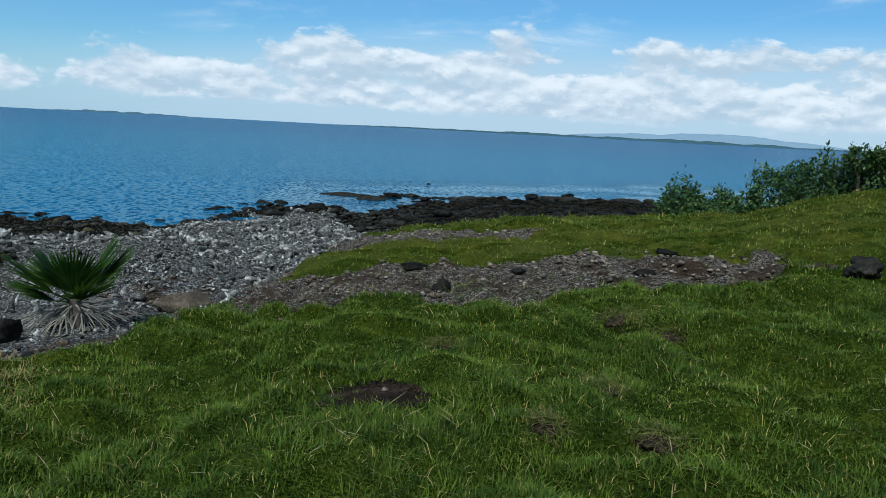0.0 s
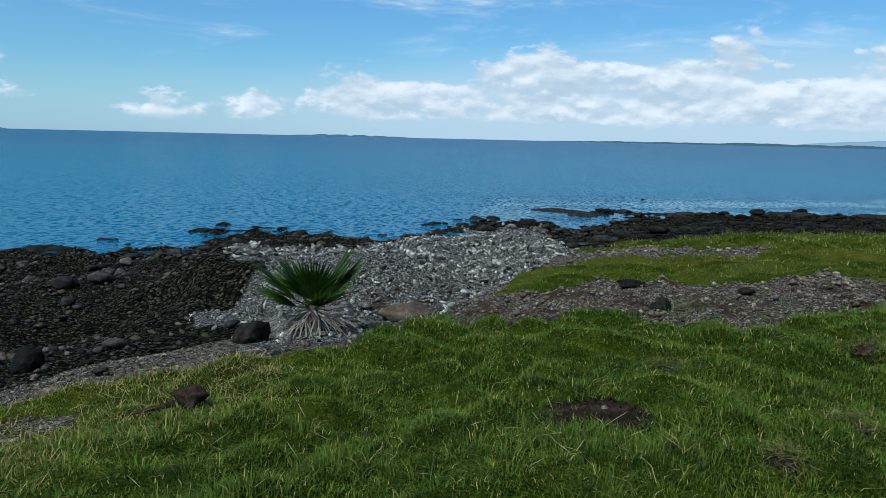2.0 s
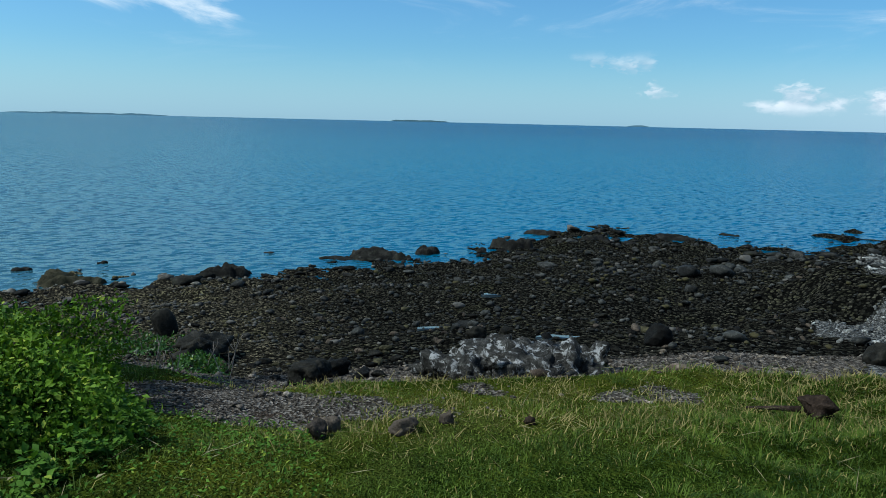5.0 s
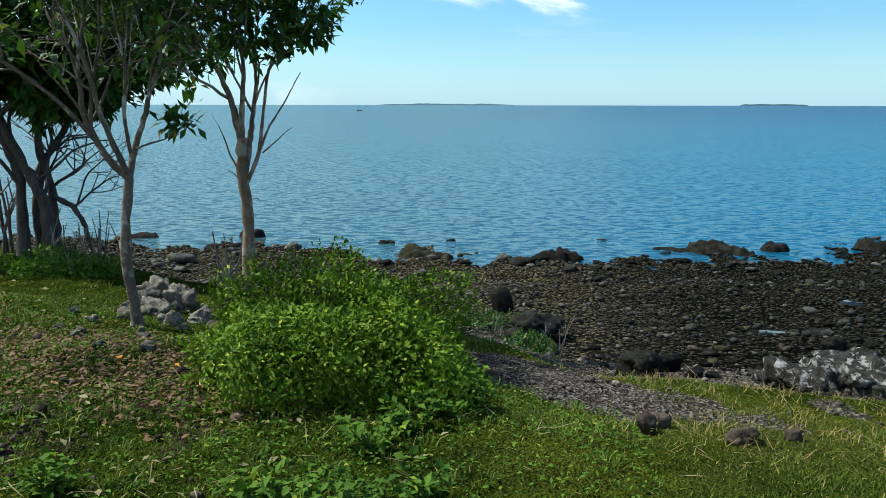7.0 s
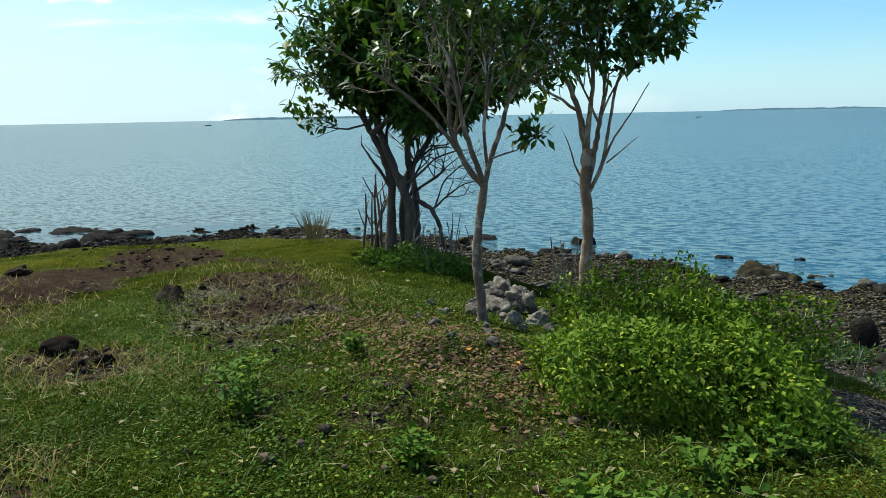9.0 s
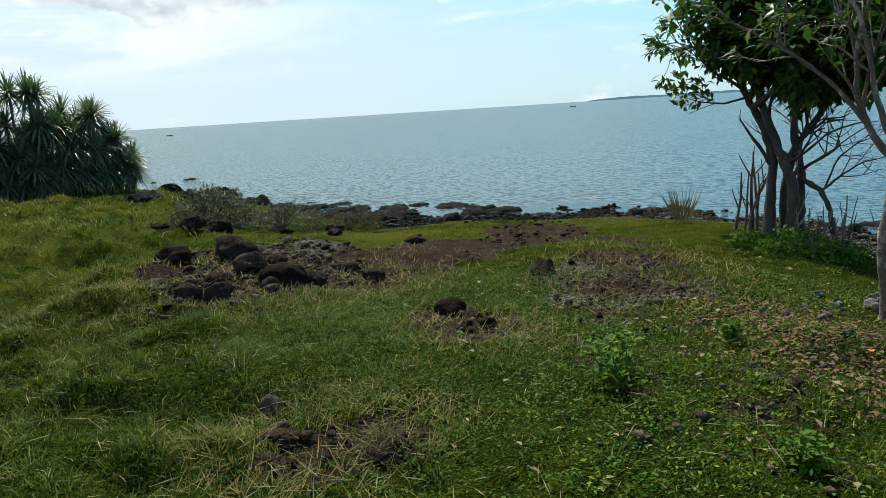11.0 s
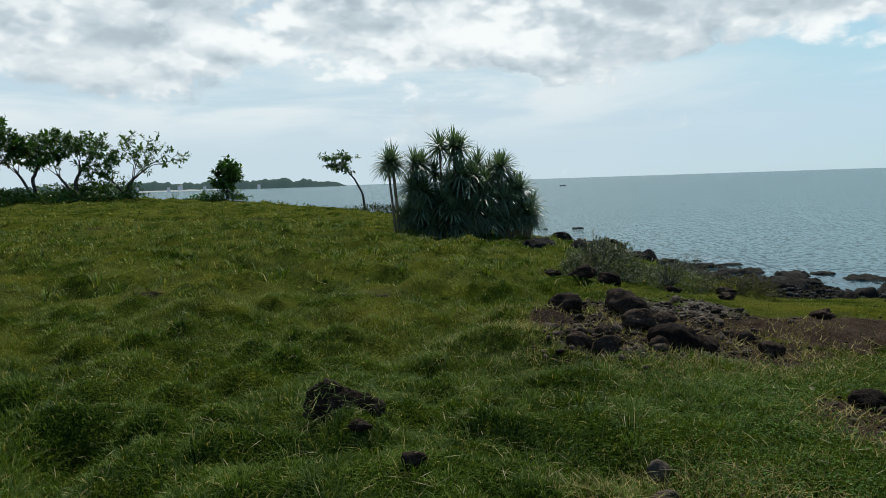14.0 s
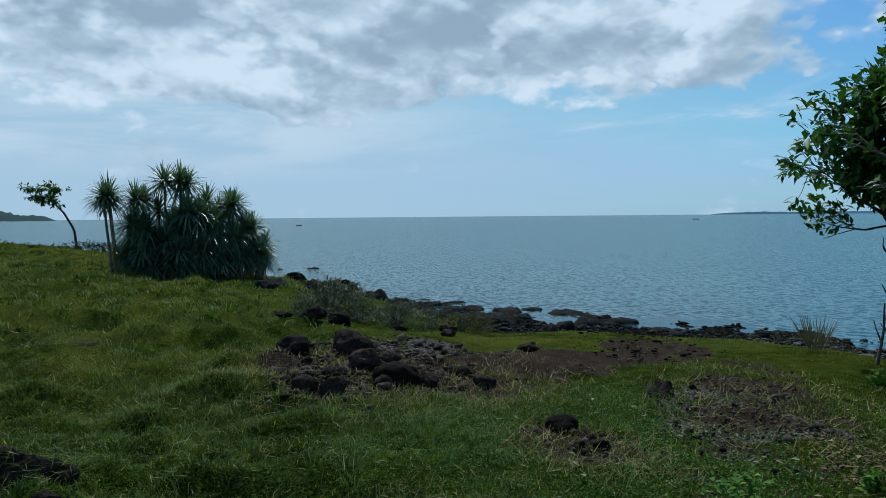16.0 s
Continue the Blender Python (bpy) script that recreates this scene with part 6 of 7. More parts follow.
def bare_stems(base, count, height, spread_r, seed, label, radius=0.02, forks=2, bark=None):
    g = np.random.default_rng(seed)
    ob = thing("bare_stems", label, "dead stems", base, "bare stems by the trees")
    for _ in range(count):
        a, rr = g.uniform(0, 6.28), spread_r * math.sqrt(g.uniform())
        p = (rr * math.cos(a), rr * math.sin(a), -0.05)
        hh = height * g.uniform(0.5, 1.1)
        pts, d = curve(p, unit(np.array([g.normal(0, 0.16), g.normal(0, 0.16), 1.0])), hh, (0, 0, 0.1), 5, g, 0.07)
        bits = [tube(pts, np.linspace(radius, radius * 0.45, 6) * g.uniform(0.6, 1.2), 6)]
        for _k in range(int(g.integers(0, forks + 1))):
            i = int(g.integers(2, 5))
            q, _d = curve(pts[i], unit(np.array([g.normal(0, 0.6), g.normal(0, 0.6), 0.8])), hh * 0.35, (0, 0, 0.3), 3, g, 0.1)
            bits.append(tube(q, np.linspace(radius * 0.5, radius * 0.25, 4), 5))
        v, f = gather(bits)
        part("stem", mesh_np("stem", v, [f], [bark or M_STICK], True), ob)
    return ob


bare_stems((-11.15, -6.55, sit(-11.15, -6.55)), 6, 1.25, 0.26, 5, "leafless dark cut stems beside the dense tree", 0.03, 3, M_STEM)
bare_stems((-10.6, -5.2, sit(-10.6, -5.2)), 9, 0.8, 0.4, 6, "grey leafless stems in front of the tree", 0.018, 2)
bare_stems((-10.3, -2.95, sit(-10.3, -2.95)), 6, 0.95, 0.14, 7, "thin bare grey stems standing on the shore edge", 0.016, 1)
bare_stems((-10.3, -4.95, sit(-10.3, -4.95)), 10, 0.75, 0.35, 15, "tangle of thin dark leafless branches beside the tree", 0.012, 4, M_BARK_DARK)
bare_stems((-7.6, 0.75, sit(-7.6, 0.75)), 14, 0.42, 0.5, 18, "thin dead twigs among the rocks of the bank", 0.007, 3)
bare_stems((-9.6, -4.9, sit(-9.6, -4.9)), 4, 0.5, 0.3, 8, "short bare grey stems on the grass edge", 0.013, 1)


def reed_tuft(base, count, height, seed, label, mt):
    g = np.random.default_rng(seed)
    ob = thing("reed_tuft", label, "grass tuft", base)
    n = count
    a = g.uniform(0, 6.28, n)
    p = np.stack([np.cos(a), np.sin(a), 0 * a], -1) * (0.14 * np.sqrt(g.uniform(0, 1, n)))[:, None]
    along = unit(np.stack([np.cos(a) * 0.35, np.sin(a) * 0.35, 1 + 0 * a], -1) + g.normal(0, 0.15, (n, 3)))
    L = height * g.uniform(0.5, 1.1, n)
    v, f = leaves_np(p, along, unit(g.normal(0, 1, (n, 3))), L, np.full(n, 0.014))
    part("foliage", mesh_np("foliage", v, [f], [mt]), ob)
    return ob


reed_tuft((-11.6, -8.1, sit(-11.6, -8.1)), 110, 0.72, 9, "upright dry reed tuft at the edge of the turf", M_STRAW_GREY)

# vine-covered bush
mound_bush("bush", "rounded bright green leafy bush on the grass", (-5.1, -0.92, sit(-5.1, -0.92) - 0.05), 0.98, 1.02, 0.76, 38000, 0.046, 0.022, M_BUSH, 51, 30, lumps=0.28, fill=0.46, steep=3.0)
mound_bush("bush", "low green creeping growth beside the bush", (-4.95, -0.2, sit(-4.95, -0.2) - 0.05), 0.5, 0.4, 0.22, 3000, 0.055, 0.028, M_WEED, 52, 12, lumps=0.3)
mound_bush("bush", "low green creeper over rocks on the bank", (-8.2, 0.9, sit(-8.2, 0.9) - 0.05), 0.45, 0.35, 0.2, 1400, 0.05, 0.028, M_TREE_LEAF, 53, 10, lumps=0.35)
mound_bush("bush", "green weeds among the rocks of the bank", (-9.9, 0.5, sit(-9.9, 0.5) - 0.05), 0.6, 0.7, 0.26, 1600, 0.055, 0.028, M_TREE_LEAF, 54, 10, lumps=0.35)
mound_bush("bush", "low leafy growth round the foot of the trees", (-9.7, -5.2, sit(-9.7, -5.2) - 0.05), 0.9, 0.9, 0.3, 3500, 0.07, 0.035, M_WEED, 55, 10, lumps=0.35)
mound_bush("bush", "scrubby grey green shrub by the rocks", (-5.0, -13.6, sit(-5.0, -13.6) - 0.05), 0.85, 0.7, 0.68, 6500, 0.08, 0.018, M_SCRUB_GREY, 56, 24, lumps=0.45)
mound_bush("bush", "pale grey shrub at the edge of the shore", (-6.2, -13.2, sit(-6.2, -13.2) - 0.05), 0.95, 0.7, 0.55, 3600, 0.09, 0.012, M_SCRUB_GREY, 57, 30, lumps=0.4)
mound_bush("bush", "pale grey shrub at the edge of the shore", (-7.4, -12.9, sit(-7.4, -12.9) - 0.05), 0.8, 0.6, 0.4, 2200, 0.09, 0.012, M_TANGLE, 58, 26, lumps=0.4)


def weed(x, y, wide, high, seed, leaf_len=0.06, label="leafy broad-leaved weed growing in the turf", mt=None):
    """A weed: a few stems, each with its leaves."""
    g = np.random.default_rng(seed)
    ob = thing("weed", label, "weed", (x, y, sit(x, y) - 0.01), "weeds in the turf")
    pts, dirs = [], []
    for _ in range(9):
        a = g.uniform(0, 6.28)
        d = unit(np.array([math.cos(a) * wide, math.sin(a) * wide, high * 1.3]) * g.uniform(0.4, 1, 3))
        line, _d = curve((0, 0, 0), d, math.hypot(wide, high) * 0.8, (0, 0, 0.25), 4, g, 0.12)
        v, f = tube(line, np.linspace(0.004, 0.002, 5), 4)
        part("stem", mesh_np("stem", v, [f], [M_WEED]), ob)
        for i in range(1, 5):
            for _k in range(4):
                pts.append(line[i] + g.normal(0, 0.012, 3))
                dirs.append(unit(g.normal(0, 1, 3) * np.array([1, 1, 0.35]) + np.array([0, 0, 0.25])))
    n = len(pts)
    size = leaf_len * g.uniform(0.6, 1.3, n)
    v, f = leaves_np(np.array(pts), np.array(dirs), unit(np.array([0, 0, 1.0]) + g.normal(0, 0.3, (n, 3))), size, size * 0.62)
    part("foliage", mesh_np("foliage", v, [f], [mt or M_WEED]), ob)
    return ob


for k, (x, y, w_, h_) in enumerate([(-3.3, -3.02, 0.3, 0.3), (-3.15, -1.9, 0.14, 0.14), (-3.0, -1.0, 0.16, 0.12), (-4.6, -3.1, 0.1, 0.2), (-3.45, -3.15, 0.26, 0.26), (-2.9, -0.55, 0.2, 0.16), (-3.15, -0.3, 0.18, 0.14), (-3.0, -0.8, 0.18, 0.14), (-3.9, -0.35, 0.2, 0.18), (-3.6, -0.55, 0.2, 0.18), (-4.2, -0.2, 0.2, 0.2), (-4.45, -0.05, 0.2, 0.2)]):
    weed(x, y, w_, h_ * 0.85, 300 + k, 0.055)

# broad-leaved growth mixed in the turf near the bush
x_, y_, g_ = sow(38000, 76, 140, 2.2, 8.5, lambda x, y: turf_share(x, y) * (0.35 + 0.5 * (wave_noise(x, y, 0.6, 70) > 0)), 31, 0.8)
n_ = len(x_)
L_ = g_.uniform(0.014, 0.038, n_)
v_, f_ = leaves_np(np.stack([x_, y_, ground_z(x_, y_) + g_.uniform(0.01, 0.07, n_)], -1), unit(g_.normal(0, 1, (n_, 3)) * np.array([1, 1, 0.3]) + np.array([0, 0, 0.3])), unit(np.array([0, 0, 1.0]) + g_.normal(0, 0.4, (n_, 3))), L_, L_ * 0.5)
tagged(new("ground_weeds", mesh_np("ground_weeds", v_, [f_], [M_WEED])), "small broad leaves creeping through the turf", "weeds", kind="stuff")
x_, y_, g_ = sow(52000, 128, 172, 2.6, 9.0, lambda x, y: turf_share(x, y) * (0.4 + 0.5 * (wave_noise(x, y, 0.7, 71) > -0.2)) * (1 - smooth(150, 168, bearing(x, y))), 38, 0.8)
n_ = len(x_)
L_ = g_.uniform(0.012, 0.028, n_)
v_, f_ = leaves_np(np.stack([x_, y_, ground_z(x_, y_) + g_.uniform(0.015, 0.07, n_)], -1), unit(g_.normal(0, 1, (n_, 3)) * np.array([1, 1, 0.3]) + np.array([0, 0, 0.3])), unit(np.array([0, 0, 1.0]) + g_.normal(0, 0.4, (n_, 3))), L_, L_ * 0.55)
tagged(new("clover", mesh_np("clover", v_, [f_], [M_CLOVER])), "small-leaved clover spreading in the short turf", "clover", kind="stuff")
x_, y_, g_ = sow(9000, 98, 128, 4.0, 8.0, lambda x, y: spot(x, y, -5.4, -2.5, 1.6, 1.0, 60), 32)
n_ = len(x_)
L_ = g_.uniform(0.02, 0.06, n_)
v_, f_ = leaves_np(np.stack([x_, y_, ground_z(x_, y_) + g_.uniform(0.0, 0.03, n_)], -1), unit(g_.normal(0, 1, (n_, 3)) * np.array([1, 1, 0.2])), unit(np.array([0, 0, 1.0]) + g_.normal(0, 0.4, (n_, 3))), L_, L_ * 0.5)
tagged(new("leaf_litter", mesh_np("leaf_litter", v_, [f_], [M_LITTER])), "brown fallen leaves below the trees", "leaf litter", kind="stuff")


# ---- fan palm ----
def fan_palm(base, seed):
    g = np.random.default_rng(seed)
    ob = thing("fan_palm", "young green fan palm with a skirt of dry leaves", "palm", base)
    v, f = tube([(0, 0, -0.1), (0.01, 0, 0.15), (0, 0.01, 0.34)], [0.10, 0.085, 0.06], 9)
    part("trunk", mesh_np("trunk", v, [f], [M_BARK_DARK], True), ob)

    def fan(direction, stalk, radius, rays, mt, open_by, sag, name):
        d = unit(np.array(direction, float))
        side = unit(np.cross(d, [0, 0, 1.0]))
        up = np.cross(side, d)
        hub = np.array([0, 0, 0.22]) + d * stalk
        sv, sf = tube([(0, 0, 0.28), hub * 0.5 + np.array([0, 0, 0.15]), hub], [0.014, 0.011, 0.008], 5)
        p, a = [], []
        for k in range(rays):
            t = (k / (rays - 1) - 0.5) * open_by
            a.append(unit(d * math.cos(t) + side * math.sin(t) + up * g.normal(0, 0.04)))
            p.append(hub)
        a, p = np.array(a), np.array(p)
        n = len(p)
        L = radius * (1 - 0.18 * np.abs(np.linspace(-1, 1, n)) ** 2) * g.uniform(0.9, 1.06, n)
        w2 = radius * (0.030 if mt is M_PALM else 0.014)
        nor = unit(np.cross(a, np.cross(up + 1e-6, a)))
        sd = np.cross(a, nor)
        rows = []
        for s, ww in ((0.0, 0.25), (0.35, 1.0), (0.7, 0.75), (1.0, 0.05)):
            c = p + a * (L * s)[:, None] - np.array([0, 0, 1.0]) * (sag * L * s * s)[:, None]
            rows.append(np.stack([c - sd * w2 * ww, c + nor * w2 * ww * 0.5, c + sd * w2 * ww], 1))
        vv = np.stack(rows, 1).reshape(-1, 3)
        o = (np.arange(n) * 12)[:, None, None]
        q = np.array([[[r * 3 + c, r * 3 + c + 1, r * 3 + 4 + c, r * 3 + 3 + c] for r in range(3) for c in range(2)]]) + o
        leaf = part(name, mesh_np(name, vv, [q.reshape(-1, 4)], [mt]), ob, "dry bleached drooping fan" if mt is M_DRY else "")
        part("stalk", mesh_np("stalk", sv, [sf], [mt]), leaf)

    # seen from the grass: fans to the seaward, both sides and upright
    for dx_, dy_, dz_, st, rr, op in [(-0.85, -0.5, 0.95, 0.26, 0.72, 1.8), (0.8, 0.5, 1.05, 0.3, 0.66, 1.6), (0.62, 0.36, 1.25, 0.34, 0.68, 1.3), (-0.5, -0.25, 1.05, 0.24, 0.66, 1.7), (0.15, -0.3, 1.0, 0.2, 0.58, 1.9), (-0.9, -0.55, 0.6, 0.2, 0.6, 1.6), (-0.75, 0.45, 0.9, 0.26, 0.6, 1.8), (0.6, -0.4, 0.6, 0.2, 0.5, 1.9)]:
        fan((dx_, dy_, dz_), st, rr, 30, M_PALM, op, 0.06, "fan")
    for k in range(20):
        a = k * 0.53 + g.uniform(-0.2, 0.2)
        fan((math.cos(a), math.sin(a), g.uniform(-0.35, 0.25)), 0.2, 0.54 * g.uniform(0.6, 1.25), 7, M_DRY, 1.5, g.uniform(0.15, 0.75), "dry_fan")
    return ob


fan_palm((-4.02, 7.75, sit(-4.02, 7.75) - 0.02), 61)


# ---- pandanus clump ----
def pandanus(base, heads, seed):
    g = np.random.default_rng(seed)
    ob = thing("pandanus_clump", "dense clump of grey green screw palms by the shore", "pandanus", base)
    crowns = []
    for hx, hy, hz, size in heads:
        crowns.append((hx, hy, hz, size))
        for _ in range(2):
            crowns.append((hx + g.normal(-0.05, 0.42), hy + g.normal(0, 0.3), max(hz + g.normal(-0.1, 0.2), 0.3), size * g.uniform(0.75, 0.95)))
        if hz > 1.0 and len(crowns) > 3:
            crowns.append((hx + g.normal(0, 0.15), hy + 0.15, 0.42 * hz, size * 0.9))
    for hx, hy, hz, size in crowns:
        n = 100
        a = np.arange(n) * 2.39996 + g.uniform(0, 6)
        e = np.linspace(-0.7, 1.4, n) + g.normal(0, 0.12, n)
        d = np.stack([np.cos(a) * np.cos(e), np.sin(a) * np.cos(e), np.sin(e)], -1)
        L = size * g.uniform(0.7, 1.15, n)
        sd = unit(np.cross(d, [0, 0, 1.0]) + 1e-6)
        w2 = 0.029 * (size / 0.95)
        rows = []
        for s, ww in ((0.04, 0.8), (0.4, 1.0), (0.75, 0.7), (1.0, 0.05)):
            # long leaves bend over at the tip
            c = np.array([hx, hy, hz]) + d * (L * s)[:, None] - np.array([0, 0, 1.0]) * ((0.08 + 0.26 * np.cos(e)) * L * s ** 2.6)[:, None]
            rows.append(np.stack([c - sd * w2 * ww, c - np.array([0, 0, w2 * 0.5 * ww]), c + sd * w2 * ww], 1))
        vv = np.stack(rows, 1).reshape(-1, 3)
        o = (np.arange(n) * 12)[:, None, None]
        q = np.array([[[r * 3 + c, r * 3 + c + 1, r * 3 + 4 + c, r * 3 + 3 + c] for r in range(3) for c in range(2)]]) + o
        head = part("leaf_head", mesh_np("leaf_head", vv, [q.reshape(-1, 4)], [M_PANDAN]), ob)
        foot = np.array([hx * 0.92, hy * 0.6 - 0.1, -0.1 + float(ground_z(base[0] + hx * 0.92, base[1] + hy * 0.6)) - base[2]])
        pts = np.stack([foot + (np.array([hx, hy, hz]) - foot) * s for s in np.linspace(0, 1, 5)])
        v, f = tube(pts, np.linspace(0.05, 0.035, 5), 7)
        part("stem", mesh_np("stem", v, [f], [M_BARK], True), head)
    return ob


PB = (-5.2, -26.6, sit(-5.2, -26.6) - 0.05)
# leaf heads: place and length of their leaves
HEADS = [(hx - PB[0], hy - PB[1], hz - PB[2], size) for hx, hy, hz, size in [(-2.4, -26.5, 2.34, 0.86), (-3.2, -26.5, 2.2, 0.86), (-4.63, -26.5, 2.78, 0.95), (-4.78, -26.1, 1.8, 1.0), (-6.34, -26.5, 1.98, 0.9), (-3.21, -26.2, 1.33, 0.95), (-4.04, -25.8, 0.89, 0.9), (-5.48, -25.9, 1.04, 1.0), (-6.93, -26.5, 1.25, 0.85), (-7.54, -26.7, 0.62, 0.75), (-5.74, -25.7, 0.28, 0.9), (-2.73, -26.2, 0.37, 0.65), (-4.64, -25.5, 0.09, 0.8), (-6.66, -26.3, 0.29, 0.8), (-3.58, -25.6, 0.12, 0.75), (-3.97, -26.8, 1.88, 0.85), (-5.59, -26.9, 2.19, 0.85), (-3.4, -25.9, 0.66, 0.8), (-5.16, -25.6, 0.49, 0.9), (-6.47, -26.8, 1.06, 0.9), (-4.54, -26.9, 1.36, 0.95), (-3.03, -26.7, 0.89, 0.7), (-7.03, -26.2, 0.54, 0.7), (-5.77, -26.6, 1.53, 0.95)]]
pandanus(PB, HEADS, 71)

# ---- trees and shrubs farther off ----
SX, SY = -2.8, -50.4
tree("sapling", "thin leaning sapling with a flat leafy top", (SX, SY, sit(SX, SY)), [([(0, 0, 0), (0.12, 0, 1.1), (0.65, 0, 2.2), (1.35, 0, 3.0)], 0.085, 0.045, 0.5, 6)], 81, M_BARK_DARK, M_TREE_LEAF, 3, 0.27, 0.12, 7, 0.6, -0.2, 0.75, category="sapling", fill=((1.8, 0, 3.7), (1.45, 0.8, 0.3), 52))
mound_bush("bush", "low dark scrub at the crest of the headland", (SX - 1.0, SY + 0.4, sit(SX - 1.0, SY + 0.4)), 2.4, 1.2, 0.7, 1800, 0.18, 0.06, M_SCRUB, 82, 14, lumps=0.5)
SX, SY = 7.55, -62.0
tree("tree", "small round leafy tree on the crest", (SX, SY, sit(SX, SY)), [([(0, 0, 0), (0.05, 0, 0.5), (0.0, 0, 0.9)], 0.12, 0.09, 1.0, 5)], 83, M_BARK_DARK, M_TREE_LEAF, 3, 0.42, 0.22, 12, 0.6, 0.25, 0.7, fill=((0, 0, 2.0), (1.3, 1.3, 1.3), 90))
mound_bush("bush", "low leafy scrub round the small tree", (SX + 0.6, SY, sit(SX, SY)), 2.6, 1.4, 0.6, 1500, 0.24, 0.10, M_TREE_LEAF, 84, 10, lumps=0.5)
for k, (SX, SY, hh, sd) in enumerate([(18.2, -60.0, 2.3, 85), (21.5, -61.0, 2.6, 86), (14.6, -60.8, 1.6, 87), (24.5, -60.0, 2.4, 88)]):
    tree("tree", "spreading small-leaved tree on the pasture edge", (SX, SY, sit(SX, SY)), [([(0, 0, 0), (0.2, 0, 0.6 * hh), (-0.3, 0, hh)], 0.16, 0.1, 1.5, 5), ([(0.2, 0, 0), (0.8, 0, 0.5 * hh), (1.4, 0, 0.9 * hh)], 0.12, 0.08, 1.3, 4)], sd, M_BARK_DARK, M_TREE_LEAF, 4, 0.36, 0.16, 14 if k != 2 else 6, 0.6, 0.1, 0.74, group="trees on the pasture edge")
mound_bush("bush", "leafy hedge-like scrub below the pasture trees", (17.6, -60.5, sit(17.6, -60.5)), 4.2, 1.6, 1.5, 4200, 0.26, 0.12, M_TREE_LEAF, 89, 14, lumps=0.5)
mound_bush("bush", "leafy hedge-like scrub below the pasture trees", (24.0, -60.5, sit(24.0, -60.5)), 4.2, 1.6, 1.3, 3600, 0.26, 0.12, M_TREE_LEAF, 90, 14, lumps=0.5)
reed_tuft((11.9, -63.4, sit(11.9, -63.4)), 30, 1.0, 91, "small upright leafy sapling on the crest", M_TREE_LEAF)

# shrubs along the far turf edge
for k, (SX, SY, rx_, rz_, n_) in enumerate([(8.5, 26.9, 1.0, 1.5, 1500), (10.1, 26.6, 1.0, 1.05, 1200), (11.6, 26.0, 1.3, 1.7, 2200), (12.8, 25.6, 1.1, 1.95, 2000), (14.6, 24.9, 1.2, 1.0, 1400), (9.2, 26.0, 0.9, 0.6, 700), (13.6, 25.4, 1.0, 1.2, 1300)]):
    mound_bush("shrub", "green leafy coastal shrub behind the turf edge", (SX, SY, sit(SX, SY) - 0.1), rx_, 0.9, rz_, int(n_ * 1.6), 0.15, 0.078, M_SHRUB, 92 + k, 12, "shrub", "shrubs along the turf edge", 0.36, 0.42, 2.6)
for k, (SX, SY, hh) in enumerate([(13.5, 24.6, 1.3), (14.3, 24.3, 1.2)]):
    tree("tree", "small pale-trunked tree among the shrubs", (SX, SY, sit(SX, SY)), [([(0, 0, 0), (0.05, 0, 0.3), (-0.08, 0, 0.5 * hh)], 0.06, 0.045, 0.34, 5), ([(0.1, 0, 0), (0.3, 0, 0.3), (0.35, 0, 0.45 * hh)], 0.045, 0.035, 0.32, 4)], 104 + k, M_BARK, M_SHRUB, 3, 0.14, 0.07, 13, 0.6, 0.05, 0.75, fill=((0.1, 0, 1.25), (0.75, 0.6, 0.32), 60), group="trees among the shrubs")
for k, (SX, SY, hh) in enumerate([(15.6, 23.9, 1.6), (17.2, 23.4, 2.0)]):
    tree("tree", "dense dark tree at the edge of the pasture", (SX, SY, sit(SX, SY)), [([(0, 0, 0), (0.05, 0, 0.4), (-0.05, 0, 0.5 * hh)], 0.12, 0.09, 0.5, 6)], 108 + k, M_BARK_DARK, M_TREE_LEAF, 3, 0.16, 0.08, 14, 0.6, 0.1, 0.75, fill=((0, 0, 1.1 * hh), (1.15, 1.0, 0.6 * hh), 240), group="trees among the shrubs")
    mound_bush("shrub", "dark dense shrub below the tree", (SX, SY + 0.4, sit(SX, SY) - 0.1), 1.5, 1.1, 1.5, 3600, 0.13, 0.065, M_SHRUB, 110 + k, 12, "shrub", "shrubs along the turf edge", 0.5, 0.5)

# ---- sods, stumps and stray straw ----
def sod(x, y, wide, high, seed, label):
    """A dark clod of earth with a fringe of grass hanging over it."""
    g = np.random.default_rng(seed)
    ob = thing("sod", label, "sod", (x, y, sit(x, y) - 0.02 - 0.08 * wide))
    v, t = rock_shape(seed, 4, 9, 0.3)
    v = v * np.array([wide, wide * 0.8, high * 1.5]) + np.array([0, 0, high * 0.3])
    part("clod", mesh_np("clod", v, [t], [M_EARTH_ROCK], True), ob)
    n = int(80 + 750 * wide)
    a = g.uniform(0, 6.28, n)
    rr = wide * 0.6 * np.sqrt(g.uniform(0.0, 1, n))
    p = np.stack([np.cos(a) * rr, np.sin(a) * rr * 0.9, high * np.clip(1.1 - 0.9 * (rr / (wide * 0.5)) ** 2, 0.05, 1.1) + g.uniform(0, 0.06, n)], -1)
    b = g.uniform(0, 6.28, n)
    along = unit(np.stack([np.cos(b), np.sin(b), g.uniform(-0.5, 0.45, n)], -1) + 0.4 * np.stack([np.cos(a), np.sin(a), 0 * a], -1))
    L = g.uniform(0.05, 0.10 + 0.16 * wide, n)
    v, f = leaves_np(p, along, unit(np.array([0, 0, 1.0]) + g.normal(0, 0.3, (n, 3))), L, np.full(n, 0.005))
    tagged(part("grass_fringe", mesh_np("grass_fringe", v, [f], [M_GRASS if seed in (201, 204, 207) else M_TANGLE]), ob, "overhanging grass"), kind="stuff")
    return ob


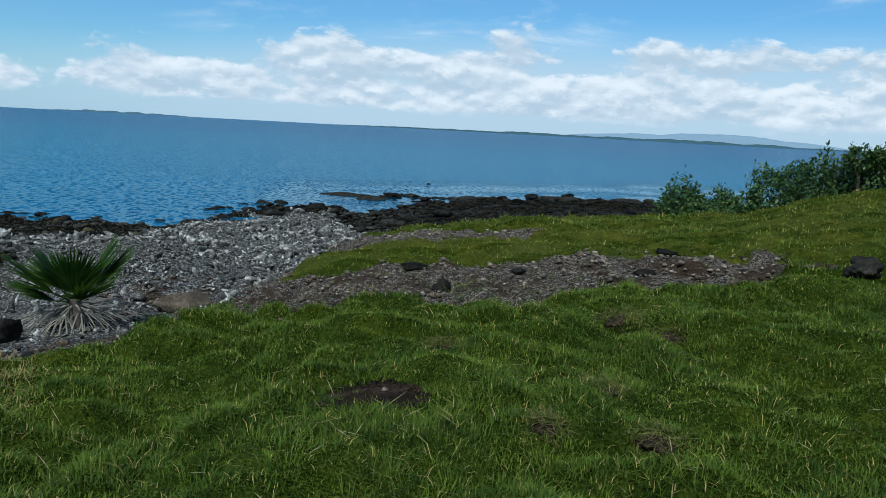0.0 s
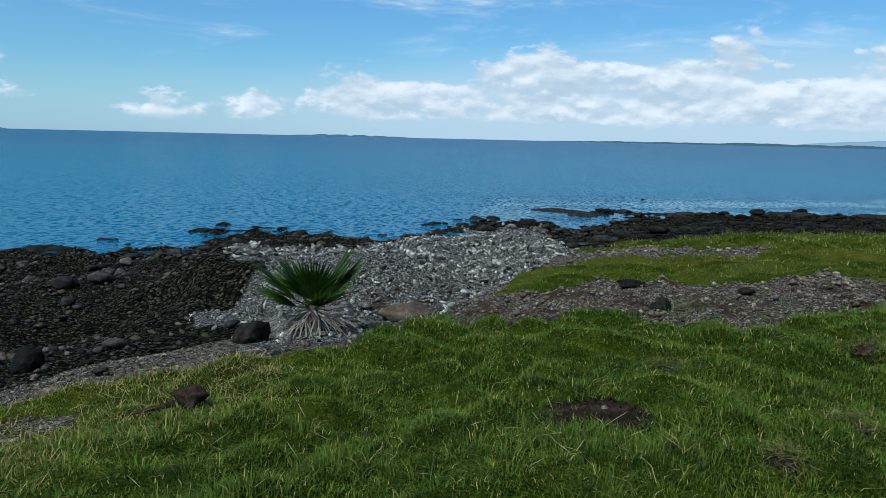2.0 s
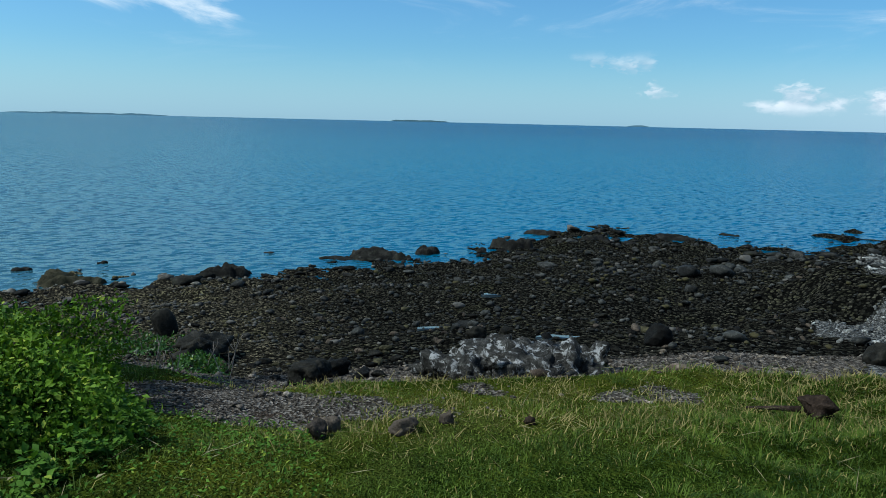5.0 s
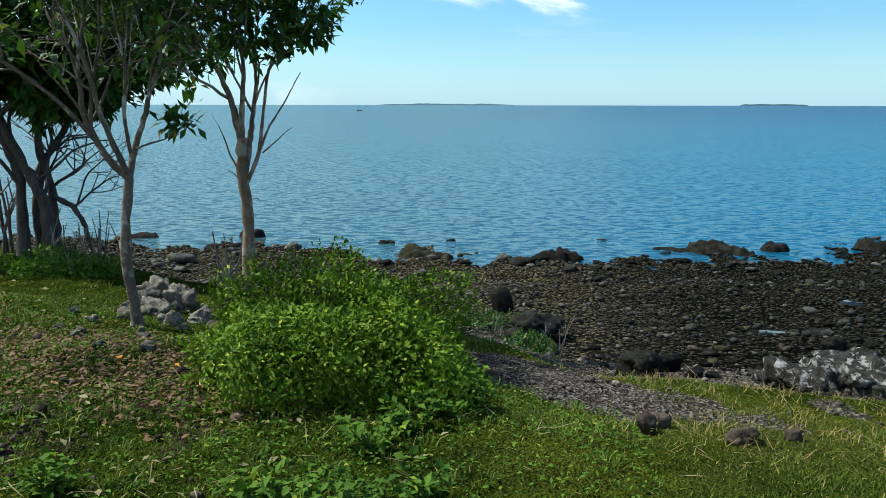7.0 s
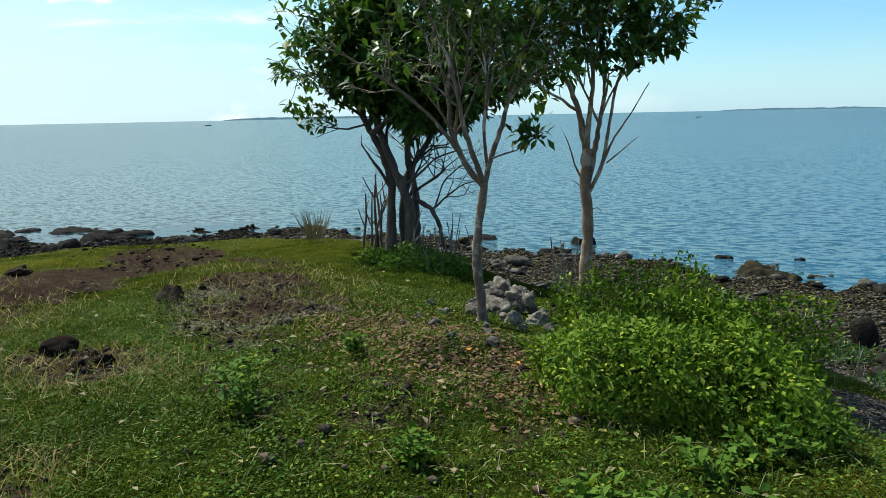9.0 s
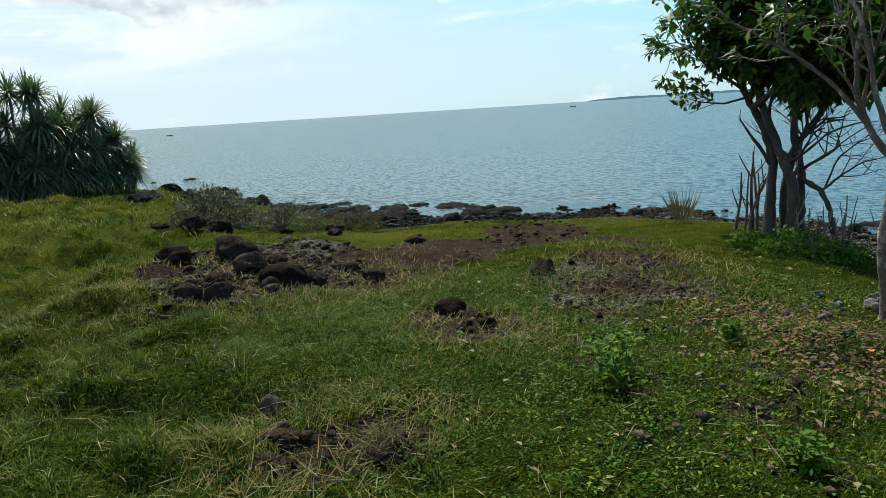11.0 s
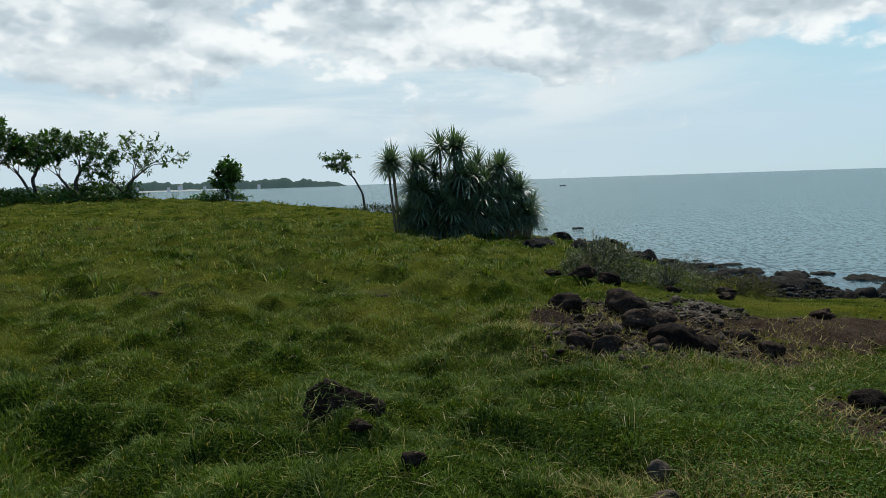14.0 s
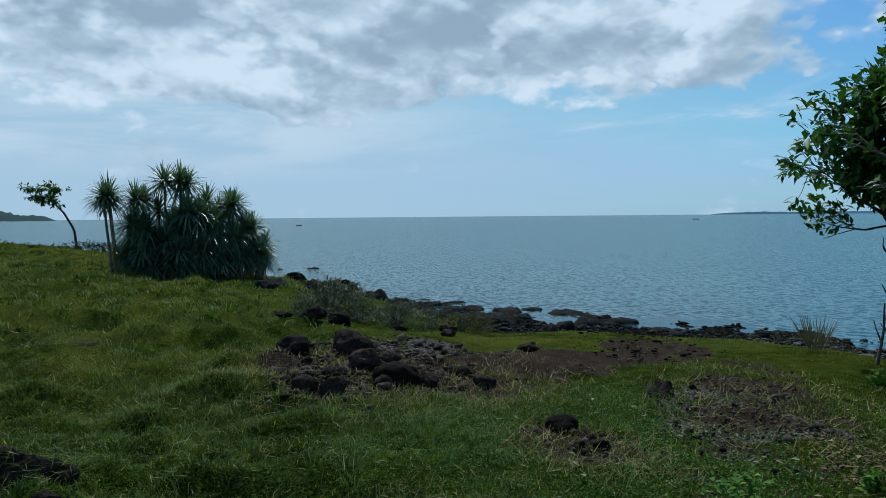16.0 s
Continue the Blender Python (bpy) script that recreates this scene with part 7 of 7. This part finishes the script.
sod(0.03, -5.25, 0.56, 0.3, 201, "dark overturned clod of earth with hanging dry grass")
sod(-1.85, -3.32, 0.30, 0.14, 203, "dark clod of earth with dead grass round it")
_g = np.random.default_rng(205)
stump = thing("root_stump", "dark ragged root stump on bare earth", "stump", (-5.95, -6.2, sit(-5.95, -6.2) - 0.03))
for _k in range(9):
    _a = _k * 0.75 + _g.uniform(-0.2, 0.2)
    _d = unit(np.array([math.cos(_a) * 0.8, math.sin(_a) * 0.8, 0.75 + 0.5 * (_k % 3)]))
    _pts, _e = curve((0.06 * math.cos(_a), 0.06 * math.sin(_a), -0.03), _d, (0.10, 0.15, 0.2)[_k % 3], (0, 0, 0.1), 4, _g, 0.3)
    _v, _f = tube(_pts, [0.11, 0.10, 0.085, 0.06, 0.03], 7)
    part("root", mesh_np("root", _v, [_f], [M_EARTH_ROCK], True), stump)
sod(-0.22, -10.87, 0.6, 0.2, 204, "shaggy grass hump on the pasture")
sod(-2.62, -16.4, 0.9, 0.14, 207, "dark disturbed turf hump on the pasture")

for k, (x, y, w_) in enumerate([(0.02, 5.38, 0.32), (1.62, 6.39, 0.42), (1.05, 4.53, 0.26), (0.58, 3.73, 0.2), (1.16, 3.72, 0.26), (1.95, 6.05, 0.4), (2.72, -11.65, 0.5), (-0.64, -11.25, 0.5), (7.8, -27.7, 1.0), (2.85, -33.2, 0.9), (-0.4, -3.35, 0.22)]):
    sod(x, y, w_, 0.05 + 0.08 * w_, 211 + 2 * k, "low torn hump of turf with tangled dead grass")
x_, y_, g_ = sow(2600, -40, 200, 2.3, 9, lambda x, y: turf_share(x, y) * (0.25 + 0.75 * smooth(60, 120, bearing(x, y))), 41)
n_ = len(x_)
L_ = g_.uniform(0.06, 0.19, n_)
a_ = g_.uniform(0, 6.28, n_)
v_, f_ = leaves_np(np.stack([x_, y_, ground_z(x_, y_) + g_.uniform(0.03, 0.08, n_)], -1), unit(np.stack([np.cos(a_), np.sin(a_), g_.uniform(-0.05, 0.5, n_)], -1)), unit(np.array([0, 0, 1.0]) + g_.normal(0, 0.4, (n_, 3))), L_, np.full(n_, 0.005))
tagged(new("straw", mesh_np("straw", v_, [f_], [M_STRAW])), "stray dry grass stalks lying in the turf", "straw", kind="stuff")

# fallen leaves and pale scraps
x_, y_, g_ = sow(900, 92, 150, 3.2, 10, lambda x, y: 0.35 * (turf_share(x, y) > 0.3), 43)
n_ = len(x_)
L_ = g_.uniform(0.03, 0.075, n_)
v_, f_ = leaves_np(np.stack([x_, y_, ground_z(x_, y_) + g_.uniform(0.03, 0.06, n_)], -1), unit(g_.normal(0, 1, (n_, 3)) * np.array([1, 1, 0.2])), unit(np.array([0, 0, 1.0]) + g_.normal(0, 0.3, (n_, 3))), L_, L_ * 0.5)
tagged(new("fallen_leaves", mesh_np("fallen_leaves", v_, [f_], [M_STRAW])), "pale dry leaves fallen on the turf near the trees", "leaf litter", kind="stuff")
M_ORANGE = leaf_material("orange_leaf", (0.55, 0.18, 0.02), (0.65, 0.26, 0.03), None, 0.6, 0.2)
v_, f_ = leaves_np(np.array([[0, 0, 0.0]]), np.array([[0.8, 0.5, 0.1]]), np.array([[0.1, 0, 1.0]]), np.array([0.09]), np.array([0.05]))
fallen = tagged(new("fallen_leaf", mesh_np("fallen_leaf", v_, [f_], [M_ORANGE])), "bright orange fallen leaf under the trees", "leaf")
fallen.location = (-5.14, -2.42, sit(-5.14, -2.42) + 0.03)
